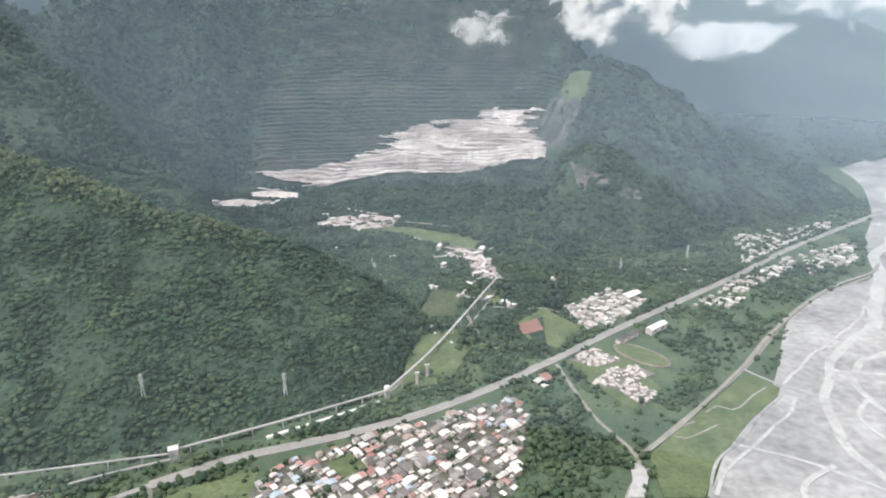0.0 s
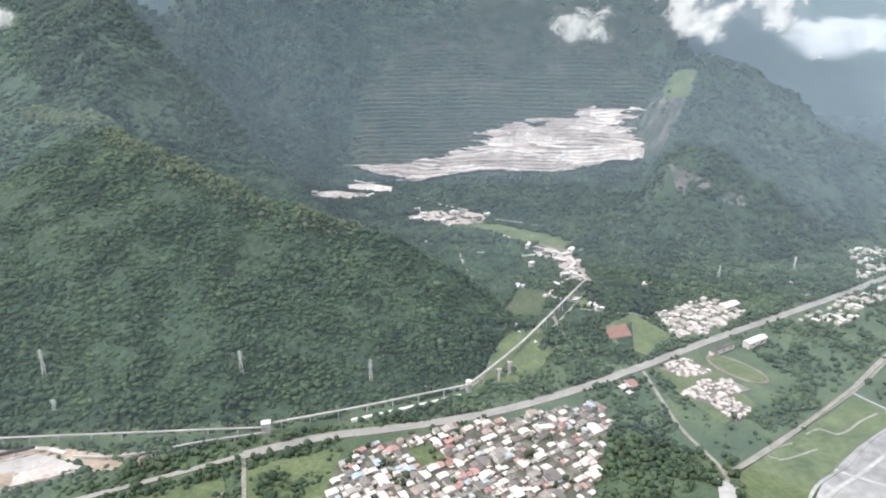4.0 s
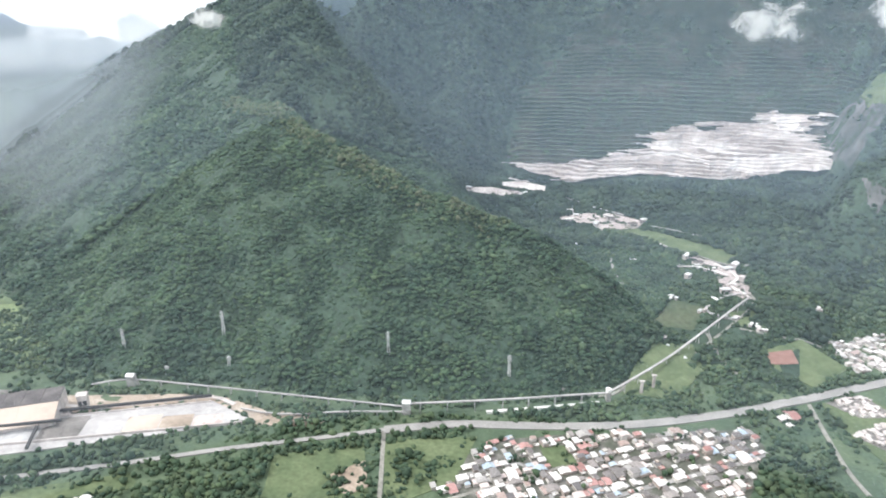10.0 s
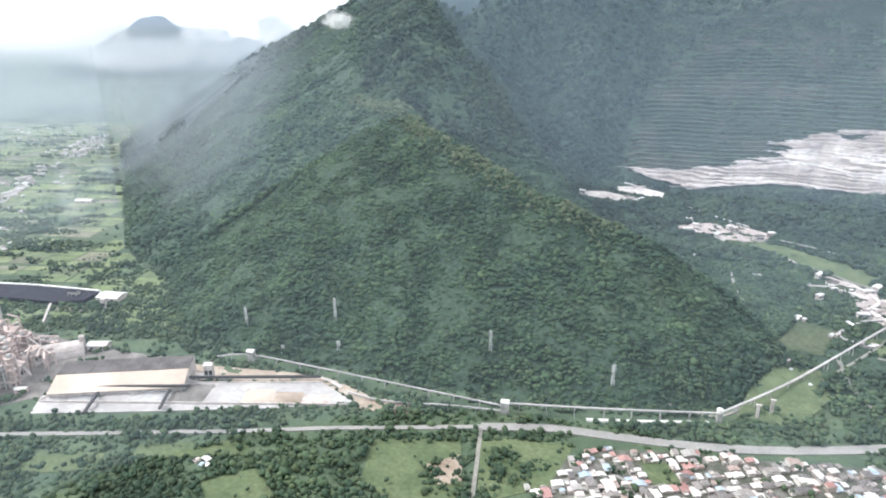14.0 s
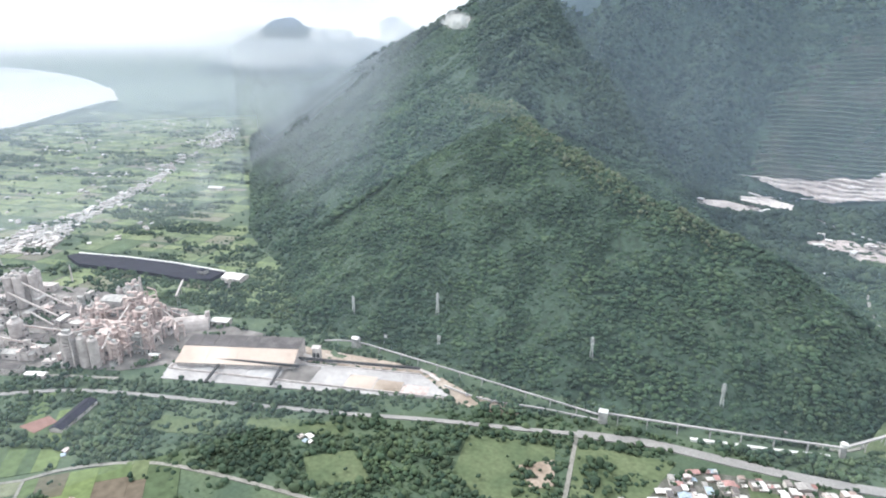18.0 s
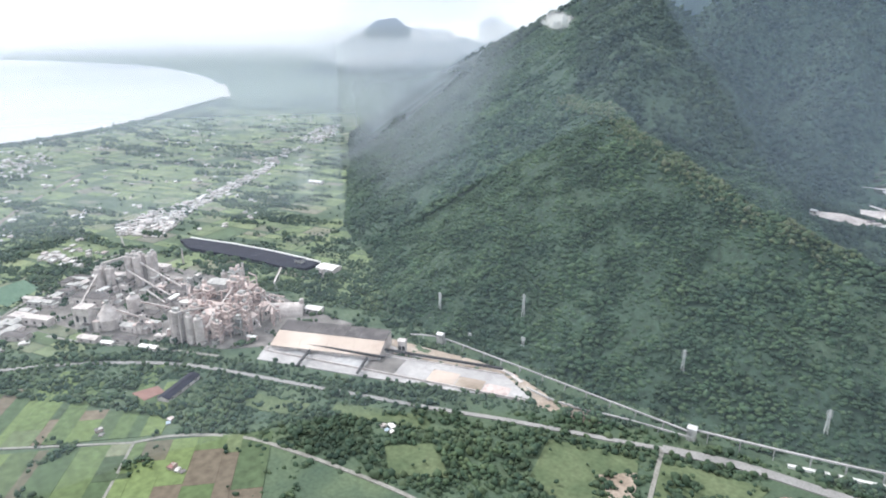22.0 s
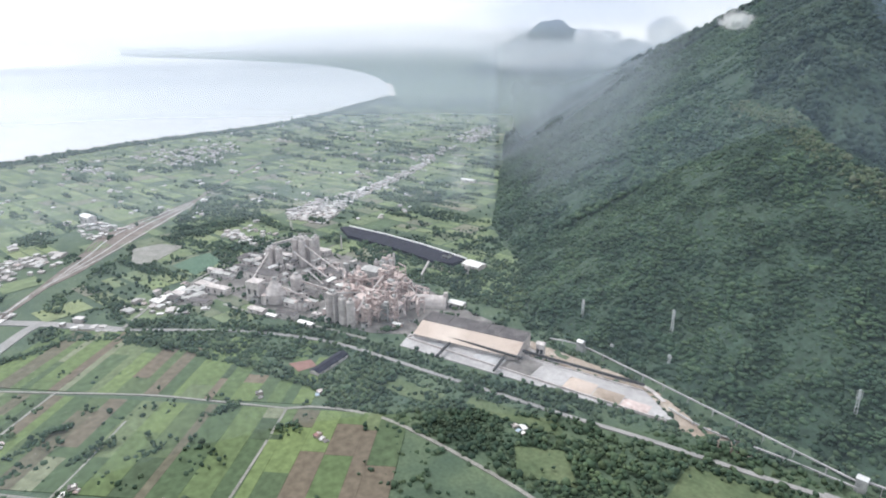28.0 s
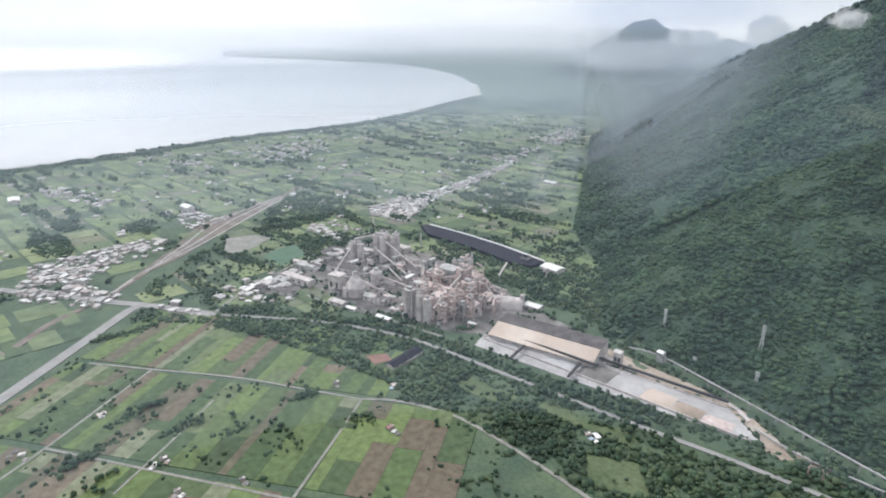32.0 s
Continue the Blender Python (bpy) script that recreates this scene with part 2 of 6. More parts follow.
def mist_material(name, colour, top, scale, low_cut, high_cut, soft_edge=0.32, thin=0.0, foot=-20.0, crown=0.0):
    """Thin cloud: white scatter, let through where its noise is low."""
    m = bpy.data.materials.new(name)
    m.use_nodes = True
    n, l = m.node_tree.nodes, m.node_tree.links
    n.remove(n["Principled BSDF"])
    d, tr, both, mix = n.new("ShaderNodeBsdfDiffuse"), n.new("ShaderNodeBsdfTranslucent"), n.new("ShaderNodeMixShader"), n.new("ShaderNodeMixShader")
    clear = n.new("ShaderNodeBsdfTransparent")
    d.inputs["Color"].default_value = tr.inputs["Color"].default_value = (*colour, 1)
    both.inputs[0].default_value = 0.45
    l.new(d.outputs[0], both.inputs[1]); l.new(tr.outputs[0], both.inputs[2])
    geo, ns, mr = n.new("ShaderNodeNewGeometry"), n.new("ShaderNodeTexNoise"), n.new("ShaderNodeMapRange")
    ns.inputs["Scale"].default_value, ns.inputs["Detail"].default_value = scale, 8
    ns.inputs["Roughness"].default_value, ns.inputs["Distortion"].default_value = 0.58, 0.15
    l.new(geo.outputs["Position"], ns.inputs["Vector"])
    mr.interpolation_type = "SMOOTHSTEP"
    mr.inputs[1].default_value, mr.inputs[2].default_value, mr.inputs[3].default_value, mr.inputs[4].default_value = low_cut, high_cut, 0, top
    value = ns.outputs["Fac"]
    if soft_edge:
        uv, sep = n.new("ShaderNodeUVMap"), n.new("ShaderNodeSeparateXYZ")
        l.new(uv.outputs[0], sep.inputs[0])
        for axis in ("X", "Y"):
            tent = n.new("ShaderNodeMath"); tent.operation = "PINGPONG"; tent.inputs[1].default_value = 0.5
            l.new(sep.outputs[axis], tent.inputs[0])
            edge = n.new("ShaderNodeMapRange"); edge.interpolation_type = "SMOOTHSTEP"
            edge.inputs[1].default_value, edge.inputs[2].default_value, edge.inputs[3].default_value, edge.inputs[4].default_value = 0.0, 0.4, soft_edge, 0.0
            l.new(tent.outputs[0], edge.inputs[0])
            less = n.new("ShaderNodeMath"); less.operation = "SUBTRACT"
            l.new(value, less.inputs[0]); l.new(edge.outputs[0], less.inputs[1])
            value = less.outputs[0]
    l.new(value, mr.inputs[0])
    fac = mr.outputs[0]
    if thin:
        place, rise, times = n.new("ShaderNodeSeparateXYZ"), n.new("ShaderNodeMapRange"), n.new("ShaderNodeMath")
        l.new(geo.outputs["Position"], place.inputs[0])
        rise.interpolation_type = "SMOOTHSTEP"
        rise.inputs[1].default_value, rise.inputs[2].default_value, rise.inputs[3].default_value, rise.inputs[4].default_value = foot, thin, 0.0, 1.0
        l.new(place.outputs["Z"], rise.inputs[0])
        times.operation = "MULTIPLY"
        l.new(fac, times.inputs[0]); l.new(rise.outputs[0], times.inputs[1])
        fac = times.outputs[0]
        if crown:
            fall, also = n.new("ShaderNodeMapRange"), n.new("ShaderNodeMath")
            fall.interpolation_type = "SMOOTHSTEP"
            fall.inputs[1].default_value, fall.inputs[2].default_value, fall.inputs[3].default_value, fall.inputs[4].default_value = crown - 110.0, crown, 1.0, 0.0
            l.new(place.outputs["Z"], fall.inputs[0])
            also.operation = "MULTIPLY"
            l.new(fac, also.inputs[0]); l.new(fall.outputs[0], also.inputs[1])
            fac = also.outputs[0]
    l.new(fac, mix.inputs[0]); l.new(clear.outputs[0], mix.inputs[1]); l.new(both.outputs[0], mix.inputs[2])
    l.new(mix.outputs[0], n["Material Output"].inputs["Surface"])
    return m


M = {
    "plain": material("plain_grass", [(0.054, 0.088, 0.064), (0.078, 0.116, 0.076), (0.108, 0.148, 0.090)], 0.02, 0.9, 0.4, detail=0.25),
    "slope": material("forest_floor", [(0.03, 0.052, 0.04), (0.042, 0.07, 0.05), (0.06, 0.09, 0.06)], 0.008, 0.95, 2.0, detail=0.12, spread=0.5),
    "leaf": material("forest_leaf", [(0.026, 0.052, 0.037), (0.035, 0.067, 0.045), (0.045, 0.081, 0.052), (0.061, 0.099, 0.060)], 0.3, 0.95, 0.0, vary="island", detail=0.035, spread=0.34, patch=0.27),
    "leaf_low": material("copse_leaf", [(0.032, 0.060, 0.045), (0.042, 0.075, 0.051), (0.055, 0.091, 0.058), (0.070, 0.104, 0.064)], 0.3, 0.95, 0.0, vary="island", detail=0.05, spread=0.34, patch=0.3),
    "asphalt": material("asphalt", [(0.23, 0.23, 0.23), (0.33, 0.325, 0.32)], 0.03, 0.85, 0.02, detail=0.6),
    "lane": material("farm_lane_concrete", [(0.20, 0.20, 0.18), (0.30, 0.295, 0.275)], 0.05, 0.85, detail=0.5, spread=0.35),
    "gravel": material("river_gravel", [(0.205, 0.210, 0.222), (0.305, 0.310, 0.324), (0.41, 0.415, 0.430)], 0.012, 0.95, 0.3, detail=0.1, spread=0.26),
    "silt": material("river_channel_silt", [(0.33, 0.334, 0.346), (0.40, 0.404, 0.417), (0.47, 0.474, 0.487)], 0.02, 0.7, detail=0.15, spread=0.2),
    # pale base colour carries the overcast sky's reflection on the water
    "sea": material("sea_sky_glare", [(0.50, 0.515, 0.54), (0.53, 0.54, 0.56)], 0.002, 0.3, 0.0, spread=0.02),
    "sand": material("beach_sand", [(0.42, 0.40, 0.38), (0.58, 0.56, 0.54)], 0.01, 0.9),
    "rock": material("limestone_bench", [(0.41, 0.365, 0.355), (0.57, 0.53, 0.52), (0.70, 0.675, 0.67)], 0.013, 0.9, 0.6, detail=0.10, spread=0.3),
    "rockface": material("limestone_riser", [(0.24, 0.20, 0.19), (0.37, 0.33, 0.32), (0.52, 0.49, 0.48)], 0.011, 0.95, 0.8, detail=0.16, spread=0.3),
    "rockdull": material("dusty_limestone", [(0.30, 0.255, 0.245), (0.41, 0.365, 0.355), (0.52, 0.48, 0.47)], 0.012, 0.95, 0.6, detail=0.12, spread=0.3),
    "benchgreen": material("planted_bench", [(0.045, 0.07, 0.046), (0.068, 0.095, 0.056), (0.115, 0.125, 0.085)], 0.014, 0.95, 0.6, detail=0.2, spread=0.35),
    "benchface": material("dark_bench_riser", [(0.022, 0.037, 0.029), (0.034, 0.048, 0.036), (0.075, 0.072, 0.062)], 0.012, 0.95, 0.6, detail=0.15, spread=0.4),
    "ballast": material("rail_ballast", [(0.13, 0.105, 0.095), (0.20, 0.17, 0.155), (0.27, 0.24, 0.22)], 0.03, 0.95, 0.1, detail=0.3),
    "stock": material("crushed_stone", [(0.30, 0.295, 0.30), (0.40, 0.39, 0.395), (0.50, 0.49, 0.495)], 0.03, 0.95, 0.1, detail=0.25, spread=0.15),
    "dirt": material("bare_earth", [(0.24, 0.19, 0.15), (0.36, 0.30, 0.25), (0.45, 0.40, 0.35)], 0.03, 0.95, 0.2, detail=0.3),
    "field": material("field_crop", [(0.074, 0.112, 0.060), (0.108, 0.152, 0.070), (0.138, 0.188, 0.080), (0.168, 0.142, 0.108), (0.084, 0.124, 0.066), (0.098, 0.142, 0.066), (0.142, 0.120, 0.092), (0.122, 0.170, 0.072),
                                     (0.186, 0.205, 0.138), (0.064, 0.094, 0.056), (0.144, 0.126, 0.096), (0.092, 0.128, 0.066), (0.126, 0.120, 0.088), (0.130, 0.166, 0.090), (0.078, 0.114, 0.062)], 0.3, 0.95, 0.1, vary="object", detail=0.12, spread=0.3, patch=0.05),
    # brighter and bluer than the near crops: some distance haze mixed into the colour
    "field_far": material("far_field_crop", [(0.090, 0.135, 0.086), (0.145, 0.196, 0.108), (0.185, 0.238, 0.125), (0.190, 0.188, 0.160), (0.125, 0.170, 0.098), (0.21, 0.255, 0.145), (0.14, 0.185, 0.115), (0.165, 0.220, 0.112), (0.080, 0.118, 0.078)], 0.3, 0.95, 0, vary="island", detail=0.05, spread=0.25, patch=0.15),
    "pitch_teal": material("teal_crop", [(0.085, 0.15, 0.105), (0.115, 0.185, 0.13)], 0.03, 0.95, 0.05),
    # forest_leaf darkened and blued: shade and haze beyond the crest put into colour
    "leaf_shaded": material("shaded_forest_leaf", [(0.022, 0.041, 0.035), (0.028, 0.050, 0.040), (0.034, 0.058, 0.043), (0.043, 0.068, 0.048)], 0.3, 0.95, 0.0, vary="island", detail=0.03, spread=0.3, patch=0.3),
    "scree": material("grey_scree", [(0.062, 0.072, 0.066), (0.100, 0.104, 0.100), (0.165, 0.160, 0.158)], 0.02, 0.95, 0.5, detail=0.12, spread=0.3),
    "crest_leaf": material("dry_ridge_leaf", [(0.056, 0.088, 0.054), (0.070, 0.102, 0.058), (0.090, 0.118, 0.066), (0.096, 0.112, 0.074)], 0.3, 0.95, 0.0, vary="island", detail=0.3, spread=0.4),
    "turf": material("mown_turf", [(0.078, 0.113, 0.062), (0.105, 0.140, 0.076), (0.135, 0.168, 0.094)], 0.03, 0.95, 0.05),
    "court": material("red_court", [(0.20, 0.11, 0.095), (0.27, 0.16, 0.14)], 0.1, 0.8),
    "concrete": material("plant_concrete", [(0.36, 0.325, 0.318), (0.51, 0.47, 0.462), (0.65, 0.615, 0.605)], 0.12, 0.9, 0.05, detail=0.8, spread=0.25),
    # darkened for plants and for the shade between the houses
    "alley": material("shaded_village_alley", [(0.06, 0.075, 0.055), (0.11, 0.115, 0.10), (0.22, 0.215, 0.205)], 0.07, 0.95, 0.05, detail=0.5),
    "dust": material("dusty_yard", [(0.11, 0.106, 0.101), (0.19, 0.179, 0.174), (0.30, 0.284, 0.278)], 0.03, 0.95, 0.05, detail=0.4),
    "steel_rust": material("dusty_rust_steel", [(0.40, 0.305, 0.285), (0.55, 0.455, 0.435), (0.68, 0.60, 0.585)], 0.15, 0.75, 0.03, detail=1.2, spread=0.3),
    "steel": material("dusty_grey_steel", [(0.26, 0.26, 0.26), (0.38, 0.38, 0.375), (0.50, 0.49, 0.48)], 0.15, 0.6, 0.02, detail=1.0),
    "galv": material("galvanised_steel", [(0.55, 0.56, 0.57), (0.72, 0.73, 0.74)], 0.4, 0.45, metal=0.2),
    "dark": material("dark_opening", [(0.03, 0.03, 0.035), (0.06, 0.06, 0.065)], 0.5, 0.7),
    "cream": material("cream_sheet_roof", [(0.46, 0.375, 0.32), (0.53, 0.445, 0.39), (0.60, 0.52, 0.465)], 0.025, 0.6, 0.02, detail=0.3, spread=0.1),
    "greyroof": material("weathered_grey_roof", [(0.070, 0.063, 0.066), (0.105, 0.095, 0.098), (0.15, 0.138, 0.138)], 0.06, 0.8, 0.02, detail=0.5, spread=0.25),
    "white": material("white_sheet_roof", [(0.66, 0.66, 0.65), (0.80, 0.80, 0.79)], 0.2, 0.5),
    "solar": material("dark_blue_cover", [(0.012, 0.012, 0.024), (0.024, 0.023, 0.042)], 0.05, 0.85, detail=0.4),
    "wall": material("house_wall", [(0.42, 0.40, 0.375), (0.55, 0.53, 0.51), (0.30, 0.28, 0.27), (0.62, 0.60, 0.575), (0.38, 0.33, 0.30)], 0.4, 0.85, 0.02, vary="object", detail=0.9, spread=0.18),
    "roof": material("house_roof", [(0.52, 0.51, 0.50), (0.22, 0.21, 0.21), (0.64, 0.63, 0.63), (0.30, 0.17, 0.16), (0.74, 0.73, 0.73), (0.14, 0.135, 0.14), (0.56, 0.49, 0.485), (0.58, 0.57, 0.57), (0.68, 0.67, 0.66), (0.28, 0.26, 0.255),
                                    (0.26, 0.24, 0.235), (0.36, 0.44, 0.52), (0.70, 0.69, 0.68), (0.34, 0.27, 0.25), (0.40, 0.24, 0.23), (0.18, 0.17, 0.17), (0.55, 0.48, 0.465), (0.16, 0.15, 0.15), (0.36, 0.35, 0.345)], 0.4, 0.7, 0.02, vary="object", detail=0.5, spread=0.32),
    "roof_many": material("town_roof", [(0.18, 0.175, 0.175), (0.62, 0.62, 0.62), (0.36, 0.33, 0.325), (0.66, 0.65, 0.65), (0.36, 0.29, 0.28), (0.72, 0.71, 0.71), (0.24, 0.23, 0.23), (0.50, 0.47, 0.46)], 0.4, 0.7, 0, vary="island", detail=0.5, spread=0.2),
    "wall_many": material("town_wall", [(0.26, 0.24, 0.23), (0.50, 0.48, 0.46), (0.36, 0.33, 0.315), (0.55, 0.53, 0.51)], 0.4, 0.85, 0, vary="island", detail=0.5, spread=0.2),
    "glass": material("window_glass", [(0.05, 0.06, 0.07), (0.09, 0.10, 0.11)], 0.5, 0.15),
    "cloud": mist_material("cloud_white", (0.98, 0.98, 0.99), 0.99, 0.0065, 0.31, 0.51),
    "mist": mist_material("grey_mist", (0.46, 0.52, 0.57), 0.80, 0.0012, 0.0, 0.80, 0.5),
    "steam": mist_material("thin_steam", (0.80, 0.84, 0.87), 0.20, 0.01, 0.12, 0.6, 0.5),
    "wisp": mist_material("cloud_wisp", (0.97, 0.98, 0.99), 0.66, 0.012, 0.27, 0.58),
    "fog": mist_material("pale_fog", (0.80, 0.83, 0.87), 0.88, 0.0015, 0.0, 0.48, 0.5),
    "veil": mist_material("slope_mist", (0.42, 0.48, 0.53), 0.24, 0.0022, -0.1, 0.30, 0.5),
    # tints of the see-through sheets that stand in for distance haze
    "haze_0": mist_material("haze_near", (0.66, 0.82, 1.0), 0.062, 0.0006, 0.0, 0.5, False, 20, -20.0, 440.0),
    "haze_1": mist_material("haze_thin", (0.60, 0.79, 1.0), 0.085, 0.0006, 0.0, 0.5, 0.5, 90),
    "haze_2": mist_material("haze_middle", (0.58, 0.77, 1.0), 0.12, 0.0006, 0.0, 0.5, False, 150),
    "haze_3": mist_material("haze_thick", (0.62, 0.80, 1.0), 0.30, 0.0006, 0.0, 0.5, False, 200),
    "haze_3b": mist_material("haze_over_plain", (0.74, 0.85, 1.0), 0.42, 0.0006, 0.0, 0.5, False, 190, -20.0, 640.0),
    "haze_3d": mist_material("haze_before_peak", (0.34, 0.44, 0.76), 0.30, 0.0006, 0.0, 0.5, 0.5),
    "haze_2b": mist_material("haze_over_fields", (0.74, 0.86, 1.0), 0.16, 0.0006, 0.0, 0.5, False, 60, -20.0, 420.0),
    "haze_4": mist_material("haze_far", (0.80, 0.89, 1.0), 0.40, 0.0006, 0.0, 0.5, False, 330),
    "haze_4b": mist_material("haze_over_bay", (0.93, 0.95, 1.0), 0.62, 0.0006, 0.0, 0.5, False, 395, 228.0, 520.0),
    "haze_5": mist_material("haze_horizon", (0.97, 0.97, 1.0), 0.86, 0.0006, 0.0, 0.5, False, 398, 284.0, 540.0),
}


# ---- builders ----
class Build:
    """Collects boxes, tubes and strips into one mesh."""

    def __init__(self):
        self.v, self.f = [], []

    def add(self, verts, faces):
        k = len(self.v)
        self.v += [tuple(p) for p in verts]
        self.f += [tuple(k + i for i in f) for f in faces]
        return self

    def box(self, cx, cy, z0, sx, sy, h, turn=0.0, top=1.0):
        c, s = math.cos(radians(turn)), math.sin(radians(turn))
        pts = []
        for z, q in ((z0, 1.0), (z0 + h, top)):
            for a, b in ((-1, -1), (1, -1), (1, 1), (-1, 1)):
                x, y = a * sx / 2 * q, b * sy / 2 * q
                pts.append((cx + c * x - s * y, cy + s * x + c * y, z))
        return self.add(pts, [(0, 3, 2, 1), (4, 5, 6, 7), (0, 1, 5, 4), (1, 2, 6, 5), (2, 3, 7, 6), (3, 0, 4, 7)])

    def gable(self, cx, cy, z0, sx, sy, rise, thick=0.4, turn=0.0):
        """Two pitched roof slabs with the ridge along x."""
        c, s = math.cos(radians(turn)), math.sin(radians(turn))
        sec = [(-sy / 2, 0), (0, rise), (sy / 2, 0), (sy / 2, -thick), (0, rise - thick), (-sy / 2, -thick)]
        pts = [(cx + c * x - s * y, cy + s * x + c * y, z0 + z) for x in (-sx / 2, sx / 2) for y, z in sec]
        fs = [(i, (i + 1) % 6, (i + 1) % 6 + 6, i + 6) for i in range(6)] + [(5, 4, 3, 2, 1, 0), (6, 7, 8, 9, 10, 11)]
        return self.add(pts, fs)

    def tube(self, a, b, r0, r1=None, n=10, caps=True):
        a, b = Vector(a), Vector(b)
        r1 = r0 if r1 is None else r1
        q = (b - a).to_track_quat("Z", "Y")
        pts = [p + q @ Vector((r * math.cos(2 * math.pi * i / n), r * math.sin(2 * math.pi * i / n), 0)) for p, r in ((a, r0), (b, max(r1, 1e-3))) for i in range(n)]
        fs = [(i, (i + 1) % n, (i + 1) % n + n, i + n) for i in range(n)]
        return self.add(pts, fs + ([tuple(range(n))[::-1], tuple(range(n, 2 * n))] if caps else []))

    def beam(self, a, b, w, h):
        """A square-cut beam from a to b."""
        a, b = Vector(a), Vector(b)
        d = (b - a).normalized()
        side = d.cross((0, 0, 1))
        side = side.normalized() if side.length > 1e-4 else Vector((1, 0, 0))
        up = side.cross(d)
        pts = [p + side * (u * w / 2) + up * (v * h / 2) for p in (a, b) for u, v in ((-1, -1), (1, -1), (1, 1), (-1, 1))]
        return self.add(pts, [(0, 3, 2, 1), (4, 5, 6, 7), (0, 1, 5, 4), (1, 2, 6, 5), (2, 3, 7, 6), (3, 0, 4, 7)])

    def make(self, name, mat, parent=None, label="", smooth=False):
        me = bpy.data.meshes.new(name)
        me.from_pydata(self.v, [], self.f)
        me.materials.append(mat)
        if smooth:
            me.shade_smooth()
        ob = new(name, me)
        if parent:
            ob.parent = parent
        return tagged(ob, label)


def empty(name, x, y, z=0.0, turn=0.0, label="", category="", group="", kind=""):
    ob = new(name)
    ob.matrix_basis = pose(x, y, z, 0, 0, turn)
    return tagged(ob, label, category, group, kind)


def dense(line, step=12.0):
    """A polyline through Catmull-Rom, in short steps."""
    p = [np.array(q, float) for q in line]
    p = [2 * p[0] - p[1]] + p + [2 * p[-1] - p[-2]]
    out = []
    for a, b, c, d in zip(p, p[1:], p[2:], p[3:]):
        n = max(2, int(np.linalg.norm(c - b) / step))
        for k in range(n):
            t = k / n
            out.append(0.5 * (2 * b + (c - a) * t + (2 * a - 5 * b + 4 * c - d) * t * t + (3 * b - a - 3 * c + d) * t ** 3))
    return np.array(out + [p[-2]])


def ground_z(x, y):
    """Height of the ground mesh itself, between its corners."""
    a, r = math.degrees(math.atan2(-x, y)), math.hypot(x, y)
    i = min(max(int(np.searchsorted(az, a)) - 1, 0), len(az) - 2)
    j = min(max(int(np.searchsorted(rs, r)) - 1, 0), len(rs) - 2)
    u, v = (a - az[i]) / (az[i + 1] - az[i]), (r - rs[j]) / (rs[j + 1] - rs[j])
    return float((Z[i, j] * (1 - v) + Z[i, j + 1] * v) * (1 - u) + (Z[i + 1, j] * (1 - v) + Z[i + 1, j + 1] * v) * u)


def strip(name, line, width, mat, lift=0.5, thick=0.6, parent=None, label="", category="", kind="structure", step=12.0, follow=True):
    """A road-like slab that follows the ground."""
    p = dense(line, step)
    t = np.gradient(p, axis=0)
    t /= np.linalg.norm(t, axis=1)[:, None]
    side = np.stack([-t[:, 1], t[:, 0]], 1) * width / 2
    z = height(p[:, 0], p[:, 1]) if follow else np.zeros(len(p))
    z = np.maximum(z, -0.3) + lift
    rows = []
    for k in range(len(p)):
        l, r = p[k] + side[k], p[k] - side[k]
        rows += [(*l, z[k]), (*r, z[k]), (*l, z[k] - thick), (*r, z[k] - thick)]
    rows = far(np.array(rows))
    fs = []
    for k in range(len(p) - 1):
        a, b = 4 * k, 4 * k + 4
        fs += [(a, a + 1, b + 1, b), (a, b, b + 2, a + 2), (a + 1, a + 3, b + 3, b + 1)]
    ob = Build().add(rows, fs).make(name, mat, parent, label)
    return tagged(ob, label, category, "", kind) if not parent else ob


def inside(x, y, poly):
    x, y = np.asarray(x, float), np.asarray(y, float)
    hit = np.zeros(x.shape, bool)
    for (x0, y0), (x1, y1) in zip(poly, poly[1:] + poly[:1]):
        hit ^= ((y0 > y) != (y1 > y)) & (x < (x1 - x0) * (y - y0) / (y1 - y0 + 1e-12) + x0)
    return hit


def plate(name, poly, mat, lift=0.4, thick=0.5, parent=None, label="", category="", kind="structure"):
    """A flat slab with the outline poly."""
    a = sum(x0 * y1 - x1 * y0 for (x0, y0), (x1, y1) in zip(poly, poly[1:] + poly[:1]))
    poly = poly if a > 0 else poly[::-1]
    n = len(poly)
    zs = [max(float(q), 0.0) if q > 1.5 else 0.0 for q in height(np.array([p[0] for p in poly]), np.array([p[1] for p in poly]))]
    pts = [tuple(p) for p in far(np.array([(x, y, lift + q) for (x, y), q in zip(poly, zs)] + [(x, y, lift + q - thick) for (x, y), q in zip(poly, zs)]))]
    ob = Build().add(pts, [tuple(range(n))] + [(i, i + n, (i + 1) % n + n, (i + 1) % n) for i in range(n)]).make(name, mat, parent, label)
    return tagged(ob, label, category, "", kind) if not parent else ob


def near_line(x, y, line, width):
    d = np.full(np.shape(x), 1e9)
    for (x0, y0), (x1, y1) in zip(line, line[1:]):
        dx, dy = x1 - x0, y1 - y0
        u = np.clip(((x - x0) * dx + (y - y0) * dy) / (dx * dx + dy * dy), 0, 1)
        d = np.minimum(d, np.hypot(x - x0 - u * dx, y - y0 - u * dy))
    return d < width


